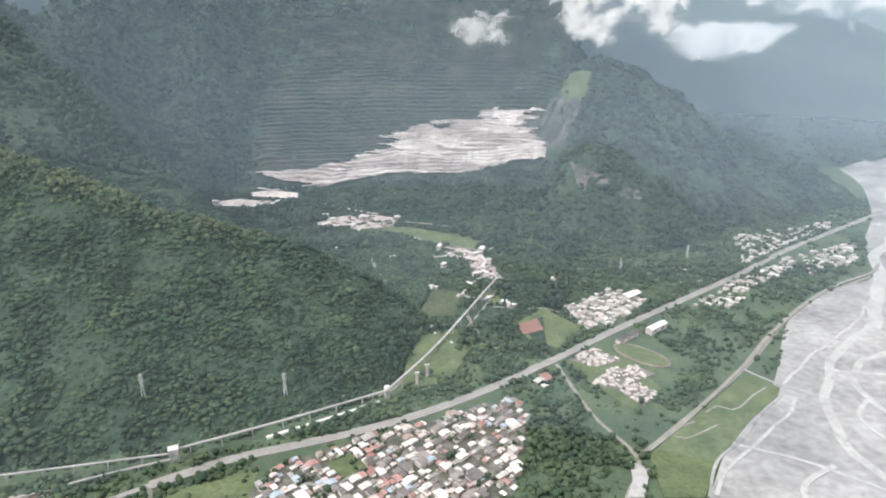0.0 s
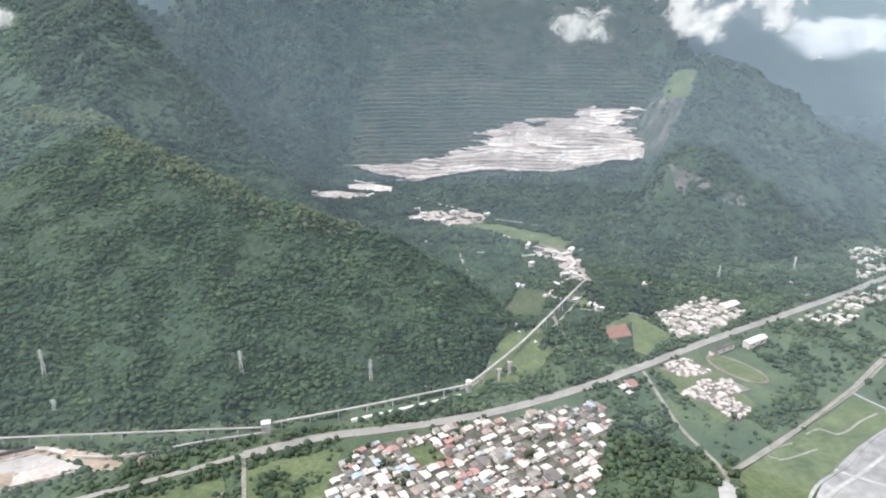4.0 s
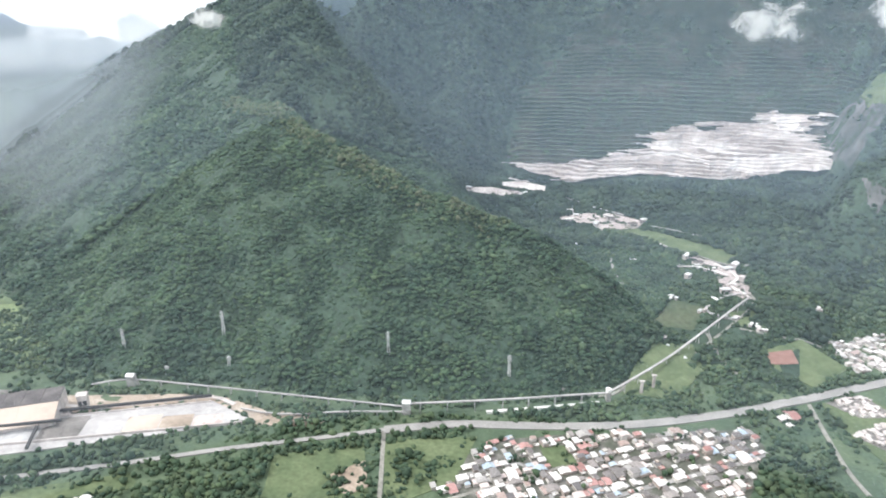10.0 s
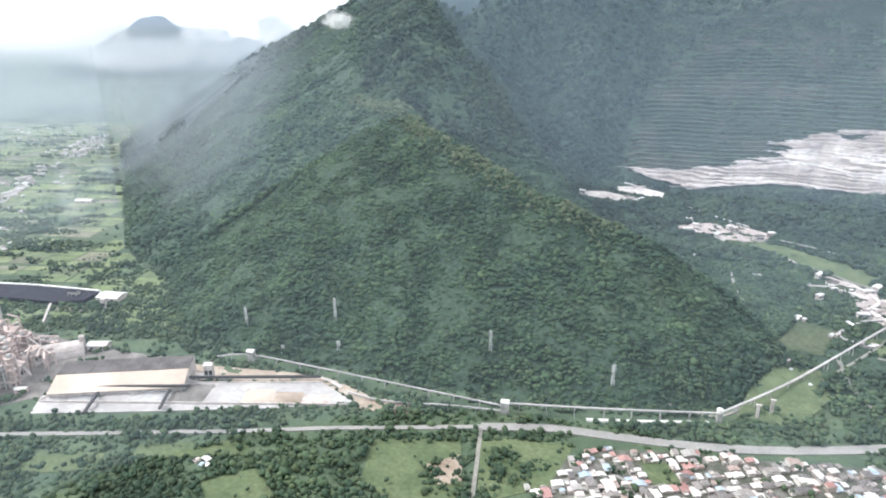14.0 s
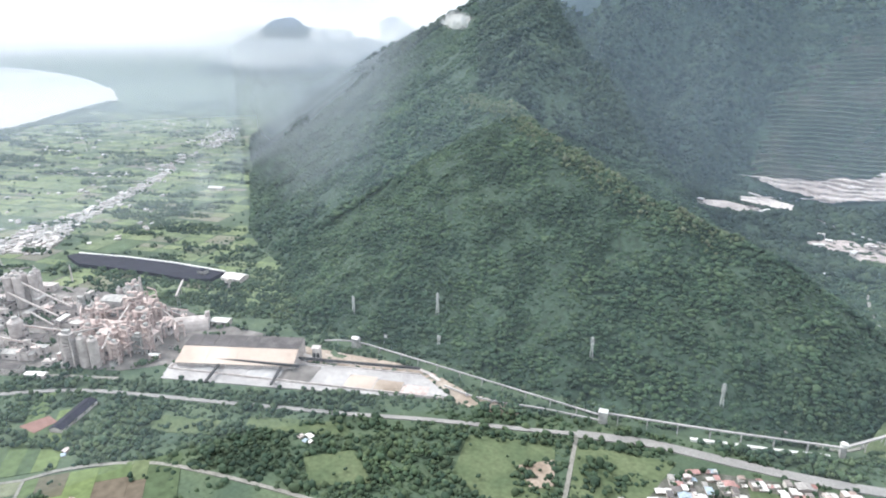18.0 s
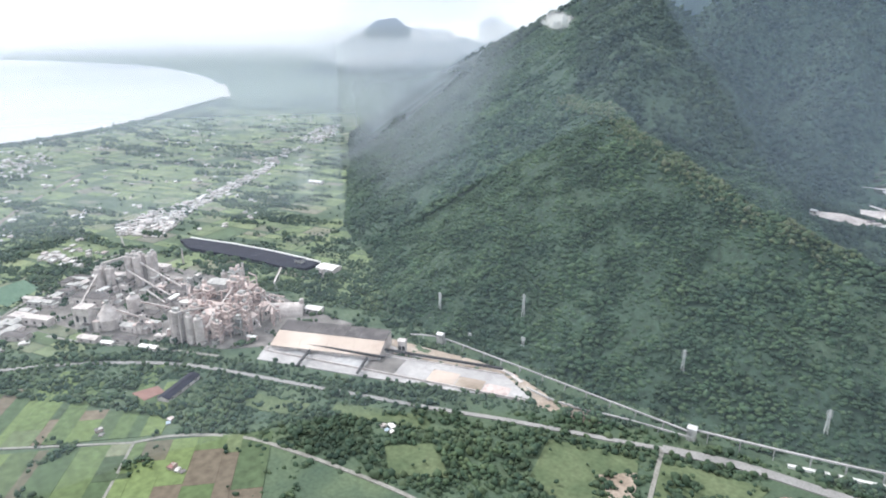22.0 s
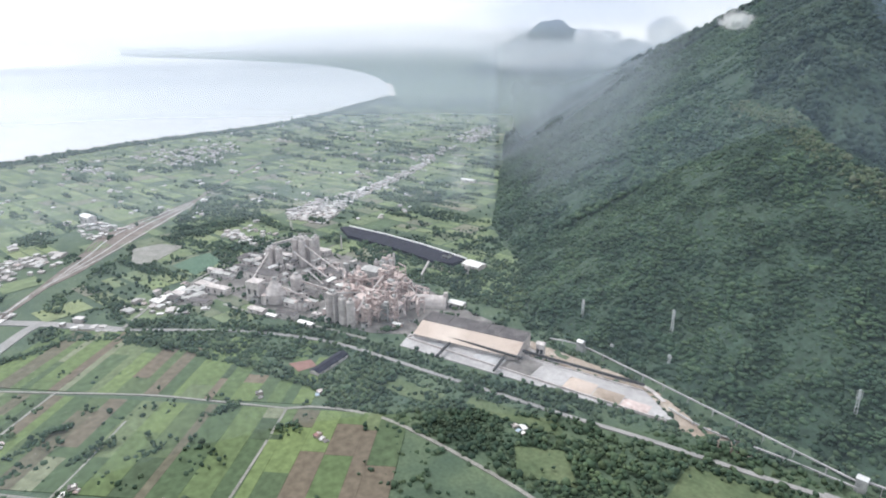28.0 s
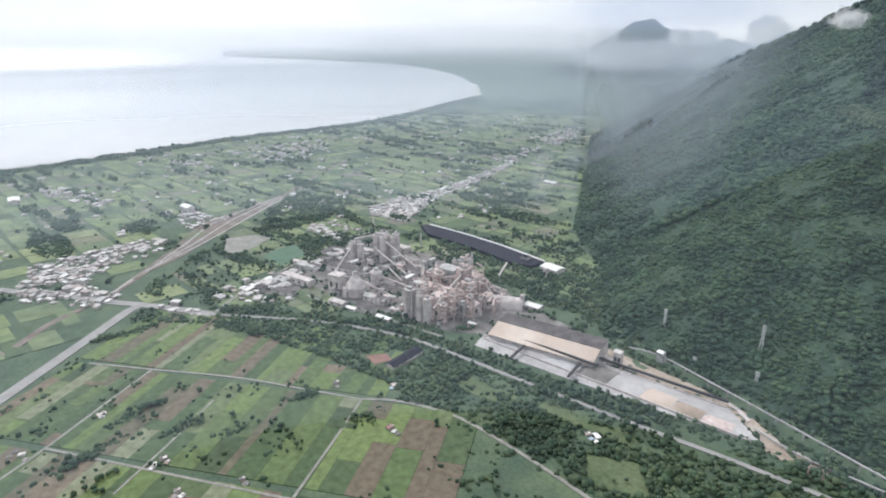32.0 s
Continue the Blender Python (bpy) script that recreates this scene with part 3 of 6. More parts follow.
# ---- ground ----
az = np.concatenate([np.arange(-180, -52, 4.0), np.arange(-52, 128, 0.4), np.arange(128, 180.1, 4.0)])
rs = np.concatenate([[0.05, 10.0], np.arange(20, 560, 27.0), np.arange(560, 1900, 8.0), np.arange(1900, 2700, 16.0), np.geomspace(2700, 60000, 90)])
A, R = np.meshgrid(np.radians(az), rs, indexing="ij")
X, Y = -R * np.sin(A), R * np.cos(A)
Z = height(X, Y)
P = far(np.stack([X, Y, Z], -1)).reshape(-1, 3)
na, nr = A.shape
I = np.arange(na * nr).reshape(na, nr)
quads = np.stack([I[:-1, :-1], I[1:, :-1], I[1:, 1:], I[:-1, 1:]], -1).reshape(-1, 4)
me = bpy.data.meshes.new("ground")
me.vertices.add(len(P)); me.vertices.foreach_set("co", P.ravel())
me.loops.add(quads.size); me.loops.foreach_set("vertex_index", quads.ravel())
me.polygons.add(len(quads)); me.polygons.foreach_set("loop_start", np.arange(0, quads.size, 4))
me.materials.append(M["plain"]); me.materials.append(M["slope"])
zq = Z.ravel()[quads].max(1)
me.polygons.foreach_set("material_index", (zq > 3.0).astype(np.int32))
me.polygons.foreach_set("use_smooth", np.ones(len(quads), bool))
me.update(calc_edges=True)
ground = tagged(new("ground", me), "green plain and steep wooded mountain slopes reaching the horizon", "ground", "", "structure")

# sea, from the near shore to the far side of the bay
SHORE = [(-1500, -2600), (-2000, -1400), (-2305, -888), (-2524, -595), (-2863, -212), (-3181, 315), (-3530, 676), (-4117, 1105), (-4620, 1470), (-4992, 1634)]
BAY = [(-4992, 1634), (-6031, 1947), (-8385, 2347), (-11874, 2339), (-15471, 1028), (-19880, -1253)]


def bearing_table(line):
    q = dense(line, 200.0)
    return np.degrees(np.arctan2(-q[:, 0], q[:, 1])), np.hypot(q[:, 0], q[:, 1])


sa, sr = bearing_table(SHORE)
ba, br = bearing_table(BAY)
o1, o2 = np.argsort(sa), np.argsort(ba)
ea = np.arange(71.9, 146, 0.3)
r0 = np.interp(ea, sa[o1], sr[o1])
r1 = np.where(ea < ba.max(), np.interp(ea, ba[o2], br[o2]), 60000)
r1 = np.maximum(r1, r0 + 1)
pts, fs = [], []
for k, (a, p, q) in enumerate(zip(ea, r0, r1)):
    for r in np.geomspace(p, q, 24):
        pts.append((*rad(a, r), 2.5))
for k in range(len(ea) - 1):
    for j in range(23):
        i = k * 24 + j
        fs.append((i, i + 24, i + 25, i + 1))
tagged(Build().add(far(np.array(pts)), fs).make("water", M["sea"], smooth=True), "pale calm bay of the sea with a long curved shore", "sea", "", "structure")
strip("beach", SHORE[1:], 26, M["sand"], 3.0, 2.0, label="narrow pale beach along the curved bay", category="beach", step=60, follow=False)
strip("beach", [(-4500, 1440), (-4760, 1580), (-4992, 1645), (-5500, 1810), (-6031, 1960)], 48, M["sand"], 3.2, 2.0, label="broad pale river-mouth beach at the bend of the bay", category="beach", step=60, follow=False)

# river bed
BANK = [(150, 330), (247, 471), (299, 549), (385, 645), (420, 690), (538, 874), (678, 991), (778, 1046), (892, 1246), (1060, 1480), (1240, 1800), (1330, 2050)]
river = plate("river_bed", [tuple(q) for q in dense(BANK, 25)] + [(1700, 2300), (2600, 1900), (2200, 300), (900, -300), (300, 0)], M["gravel"], 0.9, 1.2, label="wide pale grey gravel bed of a braided river", category="river bed")
for k, (line, w) in enumerate([([(740, 978), (659, 856), (590, 805), (548, 770), (505, 725), (489, 697), (450, 640), (441, 611), (426, 555), (429, 500), (440, 440)], 11), ([(680, 800), (606, 759), (550, 730), (530, 707), (508, 680), (503, 640), (520, 590), (560, 540)], 9),
                               ([(300, 560), (318, 548), (340, 540), (368, 523), (416, 479), (470, 440)], 5), ([(1080, 1400), (930, 1230), (855, 1157), (800, 1060), (740, 978), (690, 905), (644, 843), (587, 781)], 20), ([(640, 690), (564, 697), (517, 702), (480, 715)], 7),
                               ([(420, 670), (446, 697), (480, 735), (534, 781), (624, 856), (684, 914), (800, 1010)], 4), ([(255, 475), (291, 523), (336, 561), (387, 604), (420, 640)], 4), ([(900, 1130), (1000, 1200), (1150, 1500), (1300, 1800)], 26),
                               ([(760, 880), (840, 960), (950, 1060), (1100, 1200)], 14), ([(620, 600), (700, 680), (800, 800), (950, 900)], 10), ([(500, 640), (470, 600), (480, 540), (520, 480)], 5), ([(330, 440), (350, 490), (400, 520)], 6)]):
    q = dense(line, 9.0)
    q = q + np.stack([fbm(q[:, 0], q[:, 1], 60, 3), fbm(q[:, 0] + 500, q[:, 1], 60, 3)], 1) * 9
    strip("channel", [tuple(p) for p in q[::2]], w, M["silt"], 1.0 + 0.05 * k, 0.3, river, "pale silty braided channel", follow=False, step=9.0)
strip("river_wall", [(830, 1110), (784, 1061), (690, 1005), (595, 929), (486, 823), (401, 726)], 6, M["lane"], 2.4, 3.0, label="pale embankment road along the river bed", category="embankment", follow=False)
strip("river_wall", [(401, 726), (316, 639), (259, 582), (201, 530)], 4.5, M["lane"], 2.0, 2.0, label="pale embankment lane behind the grassy flat", category="embankment", follow=False)
strip("bank", [(385, 712), (400, 690), (415, 665), (398, 640), (373, 619), (345, 590), (320, 561), (276, 523), (247, 471)], 3, M["gravel"], 1.5, 1.5, label="rough grey cut bank of the river", category="bank", follow=False)
plate("junction", [(188, 523), (205, 511), (187, 471), (171, 471), (183, 495)], M["silt"], 1.6, 1.6, label="pale paved junction behind the river bank", category="pavement")


# ---- roads ----
HWY = [(-920, -132), (-888, -58), (-859, 7), (-820, 70), (-761, 142), (-696, 192), (-626, 241), (-559, 288), (-474, 348), (-413, 394), (-318, 459), (-279, 487), (-215, 525), (-157, 548), (-100, 570), (-44, 596), (12, 630),
       (82, 680), (152, 738), (265, 834), (383, 929), (527, 1045), (716, 1208), (1013, 1433), (1120, 1520)]
strip("road", HWY[11:], 13, M["asphalt"], 1.2, 1.6, label="grey two-lane highway with pale shoulders past the village", category="road")
strip("road", HWY[:12], 6.5, M["asphalt"], 1.2, 1.6, label="grey road between tree rows beside the cement works", category="road")
HW3 = [(-480, -460), (-600, -405), (-730, -353), (-850, -305), (-970, -257), (-985, -240)]
HW4 = [(-1400, -900), (-1230, -650), (-1150, -535), (-1101, -452), (-1064, -376), (-1017, -300), (-975, -220), (-920, -132)]
strip("road", HW3, 17, M["asphalt"], 1.2, 1.6, label="straight grey highway across the fields", category="road")
strip("road", HW4, 16, M["asphalt"], 1.4, 1.6, label="wide grey trunk road through the roadside town", category="road")
LANES = [([(-279, 487), (-256, 440), (-233, 393), (-215, 350)], 6), ([(-360, 245), (-399, 232), (-491, 190), (-561, 149), (-606, 93), (-619, 56)], 6),
         ([(-619, 56), (-665, -15), (-710, -87), (-761, -193), (-800, -275)], 4.5), ([(-520, -330), (-572, -299), (-614, -273), (-690, -232), (-761, -193)], 4.5),
         ([(-614, -273), (-537, -144), (-474, -39), (-430, 40)], 4.5), ([(-619, 56), (-545, 14), (-471, -29)], 4), ([(149, 723), (170, 606), (198, 526), (171, 471), (150, 400)], 6),
         ([(199, 530), (299, 623), (409, 731), (580, 918), (773, 1046)], 7), ([(-120, 640), (-70, 648), (-40, 700), (0, 745), (95, 960), (88, 1020), (70, 1100)], 5),
         ([(-664, -112), (-590, -150), (-520, -190)], 3.5), ([(-1408, 198), (-1320, 190), (-1290, 215)], 6), ([(-190, 400), (-120, 470), (-60, 530)], 5), ([(-960, 14), (-914, 46), (-850, 108), (-753, 189)], 7), ([(78, 883), (137, 876), (181, 885)], 5)]
for line, w in LANES:
    strip("lane", line, w * 0.72, M["lane"], 1.0, 1.2, label="narrow pale concrete farm lane", category="lane")
yard = plate("rail_yard", [(-1037, -310), (-1033, -298), (-1150, -256), (-1211, -214), (-1308, -170), (-1509, -71), (-1667, 1), (-1714, 2), (-1560, -111), (-1455, -194), (-1294, -232), (-1155, -270)], M["ballast"], 0.8, 1.0, label="brown ballasted railway yard narrowing into the trees", category="rail yard")
for k in range(9):
    q = k / 8
    strip("track", [(-1037, -304), (-1153, -263), (-1300, -177 - 48 * q), (-1503 + 42 * q, -80 - 104 * q), (-1660 - 30 * q, -4 - 8 * q)], 3.2, M["steel" if k % 3 == 0 else "ballast"], 1.1, 0.3, yard, "grey railway track")
strip("railway", [(-800, -420), (-882, -383), (-949, -361), (-1037, -304)], 12, M["ballast"], 0.9, 1.0, label="brown railway embankment", category="railway")
strip("railway", [(-1690, -2), (-1900, 90), (-2200, 240)], 10, M["ballast"], 0.9, 1.0, label="brown railway embankment beyond the yard", category="railway")

# ---- quarry ----
quarry = empty("quarry", *rad(2, 1600), 0, label="stepped limestone quarry with bare white benches under planted green benches", category="quarry", kind="structure")
inv = quarry.matrix_basis.inverted()


def face_r(z):
    return np.where(z < 99, 1550 - (99 - z) / 0.25, np.where(z < 214, 1550 + (z - 99) / 0.73, 1708 + (z - 214) / 0.6))


# outline of the bare stone: bearing and height on the face
STONE = [(17.6, 101), (14.6, 90), (11.7, 78), (10.4, 81), (8.6, 88), (5.8, 91), (2.5, 93), (-1.2, 96), (-4.1, 101), (-6.2, 112), (-8.3, 121), (-9.8, 131), (-9.5, 149), (-8.7, 171), (-7.5, 191), (-8.6, 230), (-5.7, 227), (-3.6, 209), (-0.4, 199),
         (1.7, 189), (3.9, 176), (4.9, 169), (5.3, 149), (7.5, 128), (9.3, 112), (12.1, 106), (14.5, 104)]
LOW_A, LOW_Z = np.array([p[0] for p in STONE[11::-1]]), np.array([p[1] for p in STONE[11::-1]], float)


def face_wave(aa, zz):
    return fbm(aa * 40, zz * 0.5, 150) * 30 + fbm(aa * 40, zz * 1.5, 40, 2) * 8


def bench(z, a0, a1, rise, label):
    """One planted bench: its sloping riser and its tread, along a contour."""
    aa = np.arange(a0, a1 + 0.01, 0.22)
    zz = np.full(len(aa), z)
    r = face_r(zz) + face_wave(aa, zz)
    run = float(face_r(np.array(z + rise)) - face_r(np.array(z)))
    wob = z + fbm(aa * 30, zz * 0.6, 90, 3) * 7.0
    wob = wob - 8 * np.clip(1 - np.minimum(aa - a0, a1 - aa) / 1.3, 0, 1)
    top = wob + rise
    pts = []
    for a, q, zz, tt in zip(aa, r, wob, top):
        pts += [(*rad(a, q), zz - 7), (*rad(a, q + rise * 0.5), tt), (*rad(a, q + run + 30), tt + 1.0)]
    pts = [inv @ Vector(p) for p in far(np.array(pts))]
    bald = fbm(aa * 3, np.full(len(aa), z * 0.4), 5.0, 3)
    f, m = [], []
    for k in range(len(aa) - 1):
        i = 3 * k
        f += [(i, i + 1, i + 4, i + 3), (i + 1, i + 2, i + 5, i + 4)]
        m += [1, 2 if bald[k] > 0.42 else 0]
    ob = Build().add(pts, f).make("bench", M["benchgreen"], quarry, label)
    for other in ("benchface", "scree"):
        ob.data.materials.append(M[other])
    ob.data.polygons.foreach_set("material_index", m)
    return ob


def stone_benches():
    """The bare face: uneven steps that rise and fall along it, one mesh a bench."""
    aa, zp = np.arange(-10.4, 18.2, 0.06), np.arange(72, 238, 1.1)
    G, H = np.meshgrid(aa, zp, indexing="ij")
    sag = fbm(G * 40, G * 0, 420, 2) * 12 + fbm(G * 30, H * 4.0, 110, 4) * 9
    tall = 6.5
    q = (H + sag + 9 * vnoise(H / 19 + 5, G / 9) + 3 * vnoise(H / 6, G / 3)) / tall
    k, u = np.floor(q), q - np.floor(q)
    part_up = 0.42 + 0.22 * fbm(G * 25, H * 2, 60, 3)
    drop = (H + sag - q * tall) - sag
    z = (k + np.minimum(u / part_up, 1)) * tall + drop
    r = face_r((k + np.maximum(0, (u - part_up) / (1 - part_up))) * tall + drop) + face_wave(G, H) - 11
    r = r + fbm(G * 60, H * 3, 25, 3) * 3
    z = z + fbm(G * 60, H * 3, 30, 2) * 1.2
    P = far(np.stack([*rad_grid(G, r), z], -1))
    low = np.interp(G, LOW_A, LOW_Z)
    up = np.clip((H - low) / 60, 0, 1)
    rag = fbm(G * 2.5, H * 5.0, 14, 4) * (0.7 + 2.0 * up) + 0.5 * fbm(G * 5, H * 2, 9, 3)
    keep = inside(G + rag, H + fbm(G * 10, H * 1.5 + 50, 22, 4) * (4 + 10 * up), STONE)[:-1, :-1]
    spill = fbm(G * 7, (H + sag) * 3.2, 45, 4)[:-1, :-1]
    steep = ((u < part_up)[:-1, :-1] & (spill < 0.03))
    flat_grey = (spill < -0.14 + 0.26 * np.clip((H - low) / 95, 0, 1)[:-1, :-1])
    rank = k[:-1, :-1]
    nz = len(zp)
    idx = np.arange(len(aa) * nz).reshape(len(aa), nz)
    quads = np.stack([idx[:-1, :-1], idx[1:, :-1], idx[1:, 1:], idx[:-1, 1:]], -1)
    P = P.reshape(-1, 3) - np.array(quarry.matrix_basis.translation)
    for one in np.unique(rank[keep]):
        sel = keep & (rank == one)
        f = quads[sel]
        used, back = np.unique(f, return_inverse=True)
        b = Build().add(P[used], back.reshape(-1, 4).tolist())
        ob = b.make("bench", M["rock"], quarry, "bare white limestone bench", smooth=True)
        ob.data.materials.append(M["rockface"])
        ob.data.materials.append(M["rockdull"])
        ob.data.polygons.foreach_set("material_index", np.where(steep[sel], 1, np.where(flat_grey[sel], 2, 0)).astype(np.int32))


def rad_grid(a, r):
    return -r * np.sin(np.radians(a)), r * np.cos(np.radians(a))


stone_benches()
edge = random.Random(3)
z = 100.0
while z < 226:
    step = edge.choice((7.0, 8.5, 10.0))
    a0 = float(np.interp(z, [101, 103, 112, 128, 149, 169, 189, 209, 230], [17, 14, 9.3, 7.5, 5.3, 4.9, 1.7, -3.6, -8.6])) - 3.5
    bench(z, max(a0, -9.6), 17.3 - edge.uniform(0, 0.8), step, "green replanted limestone bench")
    z += step
while z < 590:
    bench(z, float(np.interp(z, [226, 400], [-9.6, -11.2])), float(np.interp(z, [226, 380, 600], [16.8, 12.5, 7])) + edge.uniform(-1, 1), 10.5, "green replanted bench with a dark riser")
    z += 10.5
# the cleared shoulder and the rubble slope beside the quarry
SHOULDER = [rad(-10.3, 1694), rad(-11.4, 1690), rad(-13.0, 1690), rad(-12.6, 1638), rad(-11.0, 1632)]
RUBBLE = [rad(-7.4, 1725), rad(-9.0, 1735), rad(-10.4, 1682), rad(-12.4, 1634), rad(-11.6, 1535), rad(-11.1, 1470), rad(-10.6, 1490), rad(-9.9, 1575), rad(-8.8, 1650), rad(-7.1, 1690)]
SCREE = [rad(-11.6, 1382), rad(-12.8, 1358), rad(-15.7, 1352), rad(-15.6, 1334), rad(-13.4, 1332), rad(-13.2, 1306), rad(-12.5, 1316)]
SCREE_2 = [rad(-16.2, 1336), rad(-17.0, 1364), rad(-18.6, 1372), rad(-18.4, 1352), rad(-16.5, 1326)]


def draped(name, poly, mat, lift, label, ragged=0.25):
    """A patch of bare or grassy ground laid over the slope."""
    xs, ys = [p[0] for p in poly], [p[1] for p in poly]
    n = int(min(90, max(24, max(max(xs) - min(xs), max(ys) - min(ys)) / 2.6)))
    gx, gy = np.meshgrid(np.linspace(min(xs), max(xs), n + 1), np.linspace(min(ys), max(ys), n + 1), indexing="ij")
    gz = height(gx, gy) + lift
    b = Build()
    b.v = [tuple(p) for p in far(np.stack([gx, gy, gz], -1)).reshape(-1, 3)]
    mx, my = (gx[:-1, :-1] + gx[1:, 1:]) / 2, (gy[:-1, :-1] + gy[1:, 1:]) / 2
    keep = inside(mx, my, poly) & (vnoise(mx / 18, my / 18) * 0.5 + vnoise(mx / 6, my / 6) * 0.5 > ragged)
    b.f = [(i * (n + 1) + j, (i + 1) * (n + 1) + j, (i + 1) * (n + 1) + j + 1, i * (n + 1) + j + 1) for i in range(n) for j in range(n) if keep[i, j]]
    return tagged(b.make(name, M[mat], smooth=True), label, "clearing", "", "structure")


draped("clearing", SHOULDER, "turf", 4, "bright green cleared patch on the ridge", 0.1)
draped("clearing", RUBBLE, "scree", 3.5, "grey rubble slope beside the quarry", 0.40)
draped("clearing", SCREE, "scree", 3, "pale streaks of scree on the wooded mountain", 0.47)
draped("clearing", SCREE_2, "scree", 3, "small pale rock fall on the wooded mountain", 0.5)


# ---- woods ----
def blob_shape(detail):
    bm = bmesh.new()
    bmesh.ops.create_icosphere(bm, subdivisions=detail, radius=1.0)
    v = np.array([p.co[:] for p in bm.verts])
    f = np.array([[q.index for q in t.verts] for t in bm.faces])
    bm.free()
    return v, f


def woods(name, x, y, size, mat, detail, label, seed, lift=0.35, tall=0.8):
    """Crowns of uneven clumps on the ground, as one mesh."""
    rng = np.random.RandomState(seed)
    v, f = blob_shape(detail)
    n = len(x)
    z = height(x, y) + (vnoise(x / (4.2 * size) + 5, y / (4.2 * size)) - 0.35) * size * 1.2 + (vnoise(x / (10 * size) + 9, y / (10 * size)) - 0.5) * size * 3.0
    s = size * np.clip(np.exp(rng.normal(-0.06, 0.26, n)), 0.55, 1.8) * (0.8 + 0.45 * vnoise(x / (9 * size) + 40, y / (9 * size)))
    bump = 1 + rng.uniform(-0.42, 0.42, (n, len(v)))
    turn = rng.uniform(0, 6.283, n)
    c, sn = np.cos(turn)[:, None], np.sin(turn)[:, None]
    lx, ly, lz = v[:, 0] * bump, v[:, 1] * bump, v[:, 2] * bump
    px = x[:, None] + s[:, None] * (c * lx - sn * ly) * rng.uniform(0.85, 1.2, (n, 1))
    py = y[:, None] + s[:, None] * (sn * lx + c * ly)
    pz = z[:, None] + s[:, None] * (lift + tall * lz * rng.uniform(0.8, 1.3, (n, 1)))
    pts = far(np.stack([px, py, pz], -1)).reshape(-1, 3)
    tri = (f[None] + (np.arange(n) * len(v))[:, None, None]).reshape(-1, 3)
    me = bpy.data.meshes.new(name)
    me.vertices.add(len(pts)); me.vertices.foreach_set("co", pts.ravel())
    me.loops.add(tri.size); me.loops.foreach_set("vertex_index", tri.ravel().astype(np.int32))
    me.polygons.add(len(tri)); me.polygons.foreach_set("loop_start", np.arange(0, tri.size, 3))
    me.materials.append(mat)
    me.update(calc_edges=True)
    me.validate()
    return tagged(new(name, me), label, "trees", "", "stuff")


def scatter(az0, az1, r0, r1, spacing, seed):
    """Jittered places between two bearings and two distances."""
    rng = np.random.RandomState(seed)
    n = int(radians(az1 - az0) * (r1 * r1 - r0 * r0) / 2 / spacing ** 2)
    a = np.radians(rng.uniform(az0, az1, n))
    r = np.sqrt(rng.uniform(r0 * r0, r1 * r1, n))
    return -r * np.sin(a), r * np.cos(a)


def bare(x, y):
    """Where no wood grows: the quarry, the clearings, the works."""
    r, a = np.hypot(x, y), np.degrees(np.arctan2(-x, y))
    h = height(x, y)
    q = (r > 1440) & (r < 2300) & (a > -10.2) & (a < np.interp(h, [80, 150, 226, 380], [17.6, 17.3, 16.8, 12.5])) & (h > np.interp(a, LOW_A, LOW_Z) - 9) & (h < 415)
    for poly in CLEAR:
        q |= inside(x, y, poly)
    for line, w in BARE_LINES:
        q |= near_line(x, y, line, w)
    return q


CONV_1 = [(-66, 640), (-3, 762), (92, 975)]
CONV_2 = [(-66, 638), (-174, 577), (-271, 524), (-430, 490), (-535, 466), (-640, 440)]
LEVEL = [rad(20.9, 1419), rad(18.8, 1424), rad(17.2, 1410), rad(15.5, 1397), rad(15.6, 1378), rad(17.9, 1384), rad(20.8, 1402)]
LEVEL_2 = [rad(17.6, 1450), rad(15.7, 1456), rad(13.5, 1434), rad(13.6, 1408), rad(15.8, 1419), rad(17.5, 1432)]
PIT = [rad(12.3, 1286), rad(11.3, 1306), rad(9.5, 1319), rad(7.0, 1322), rad(4.4, 1302), rad(4.8, 1260), rad(5.9, 1238), rad(8.1, 1228), rad(8.9, 1260), rad(10.7, 1264), rad(12.2, 1264)]
DEPOT = [rad(-4.9, 985), rad(-2.8, 1010), rad(-2.4, 1080), rad(0.5, 1110), rad(0.2, 1130), rad(-3.6, 1120), rad(-4.6, 1060), rad(-5.6, 1020)]
YARD = [(-742, 250), (-755, 285), (-614, 375), (-489, 458), (-426, 446), (-488, 391), (-600, 308), (-715, 226)]
PLANT = [(-1010, -110), (-1100, 0), (-1210, 110), (-1260, 195), (-1200, 250), (-1040, 285), (-905, 335), (-840, 348), (-800, 356), (-690, 396), (-622, 385), (-606, 362), (-735, 262), (-770, 200), (-839, 142), (-962, 35), (-985, -60)]
COVER = [(-1291, 288), (-1288, 308), (-1198, 363), (-1102, 411), (-989, 455), (-975, 420), (-1006, 393), (-1105, 352), (-1225, 288)]
VILLAGE = [(-208, 420), (-166, 515), (-97, 556), (14, 607), (81, 642), (98, 615), (84, 540), (66, 475), (20, 452), (-90, 440), (-150, 425)]
SCHOOL = [(162, 731), (214, 770), (300, 800), (330, 735), (266, 660), (219, 617), (190, 660)]
PITCH = [(110, 833), (154, 878), (205, 834), (160, 766), (117, 788)]
HAMLET = [(190, 906), (294, 985), (335, 935), (262, 842), (212, 824)]
GRASS = [(210, 532), (273, 592), (328, 643), (383, 695), (398, 688), (411, 662), (395, 638), (375, 623), (345, 596), (322, 572), (289, 535), (262, 500), (243, 471), (205, 471), (208, 510)]
PAD = [(-1320, -133), (-1334, -79), (-1300, -37), (-1209, -97), (-1223, -130)]
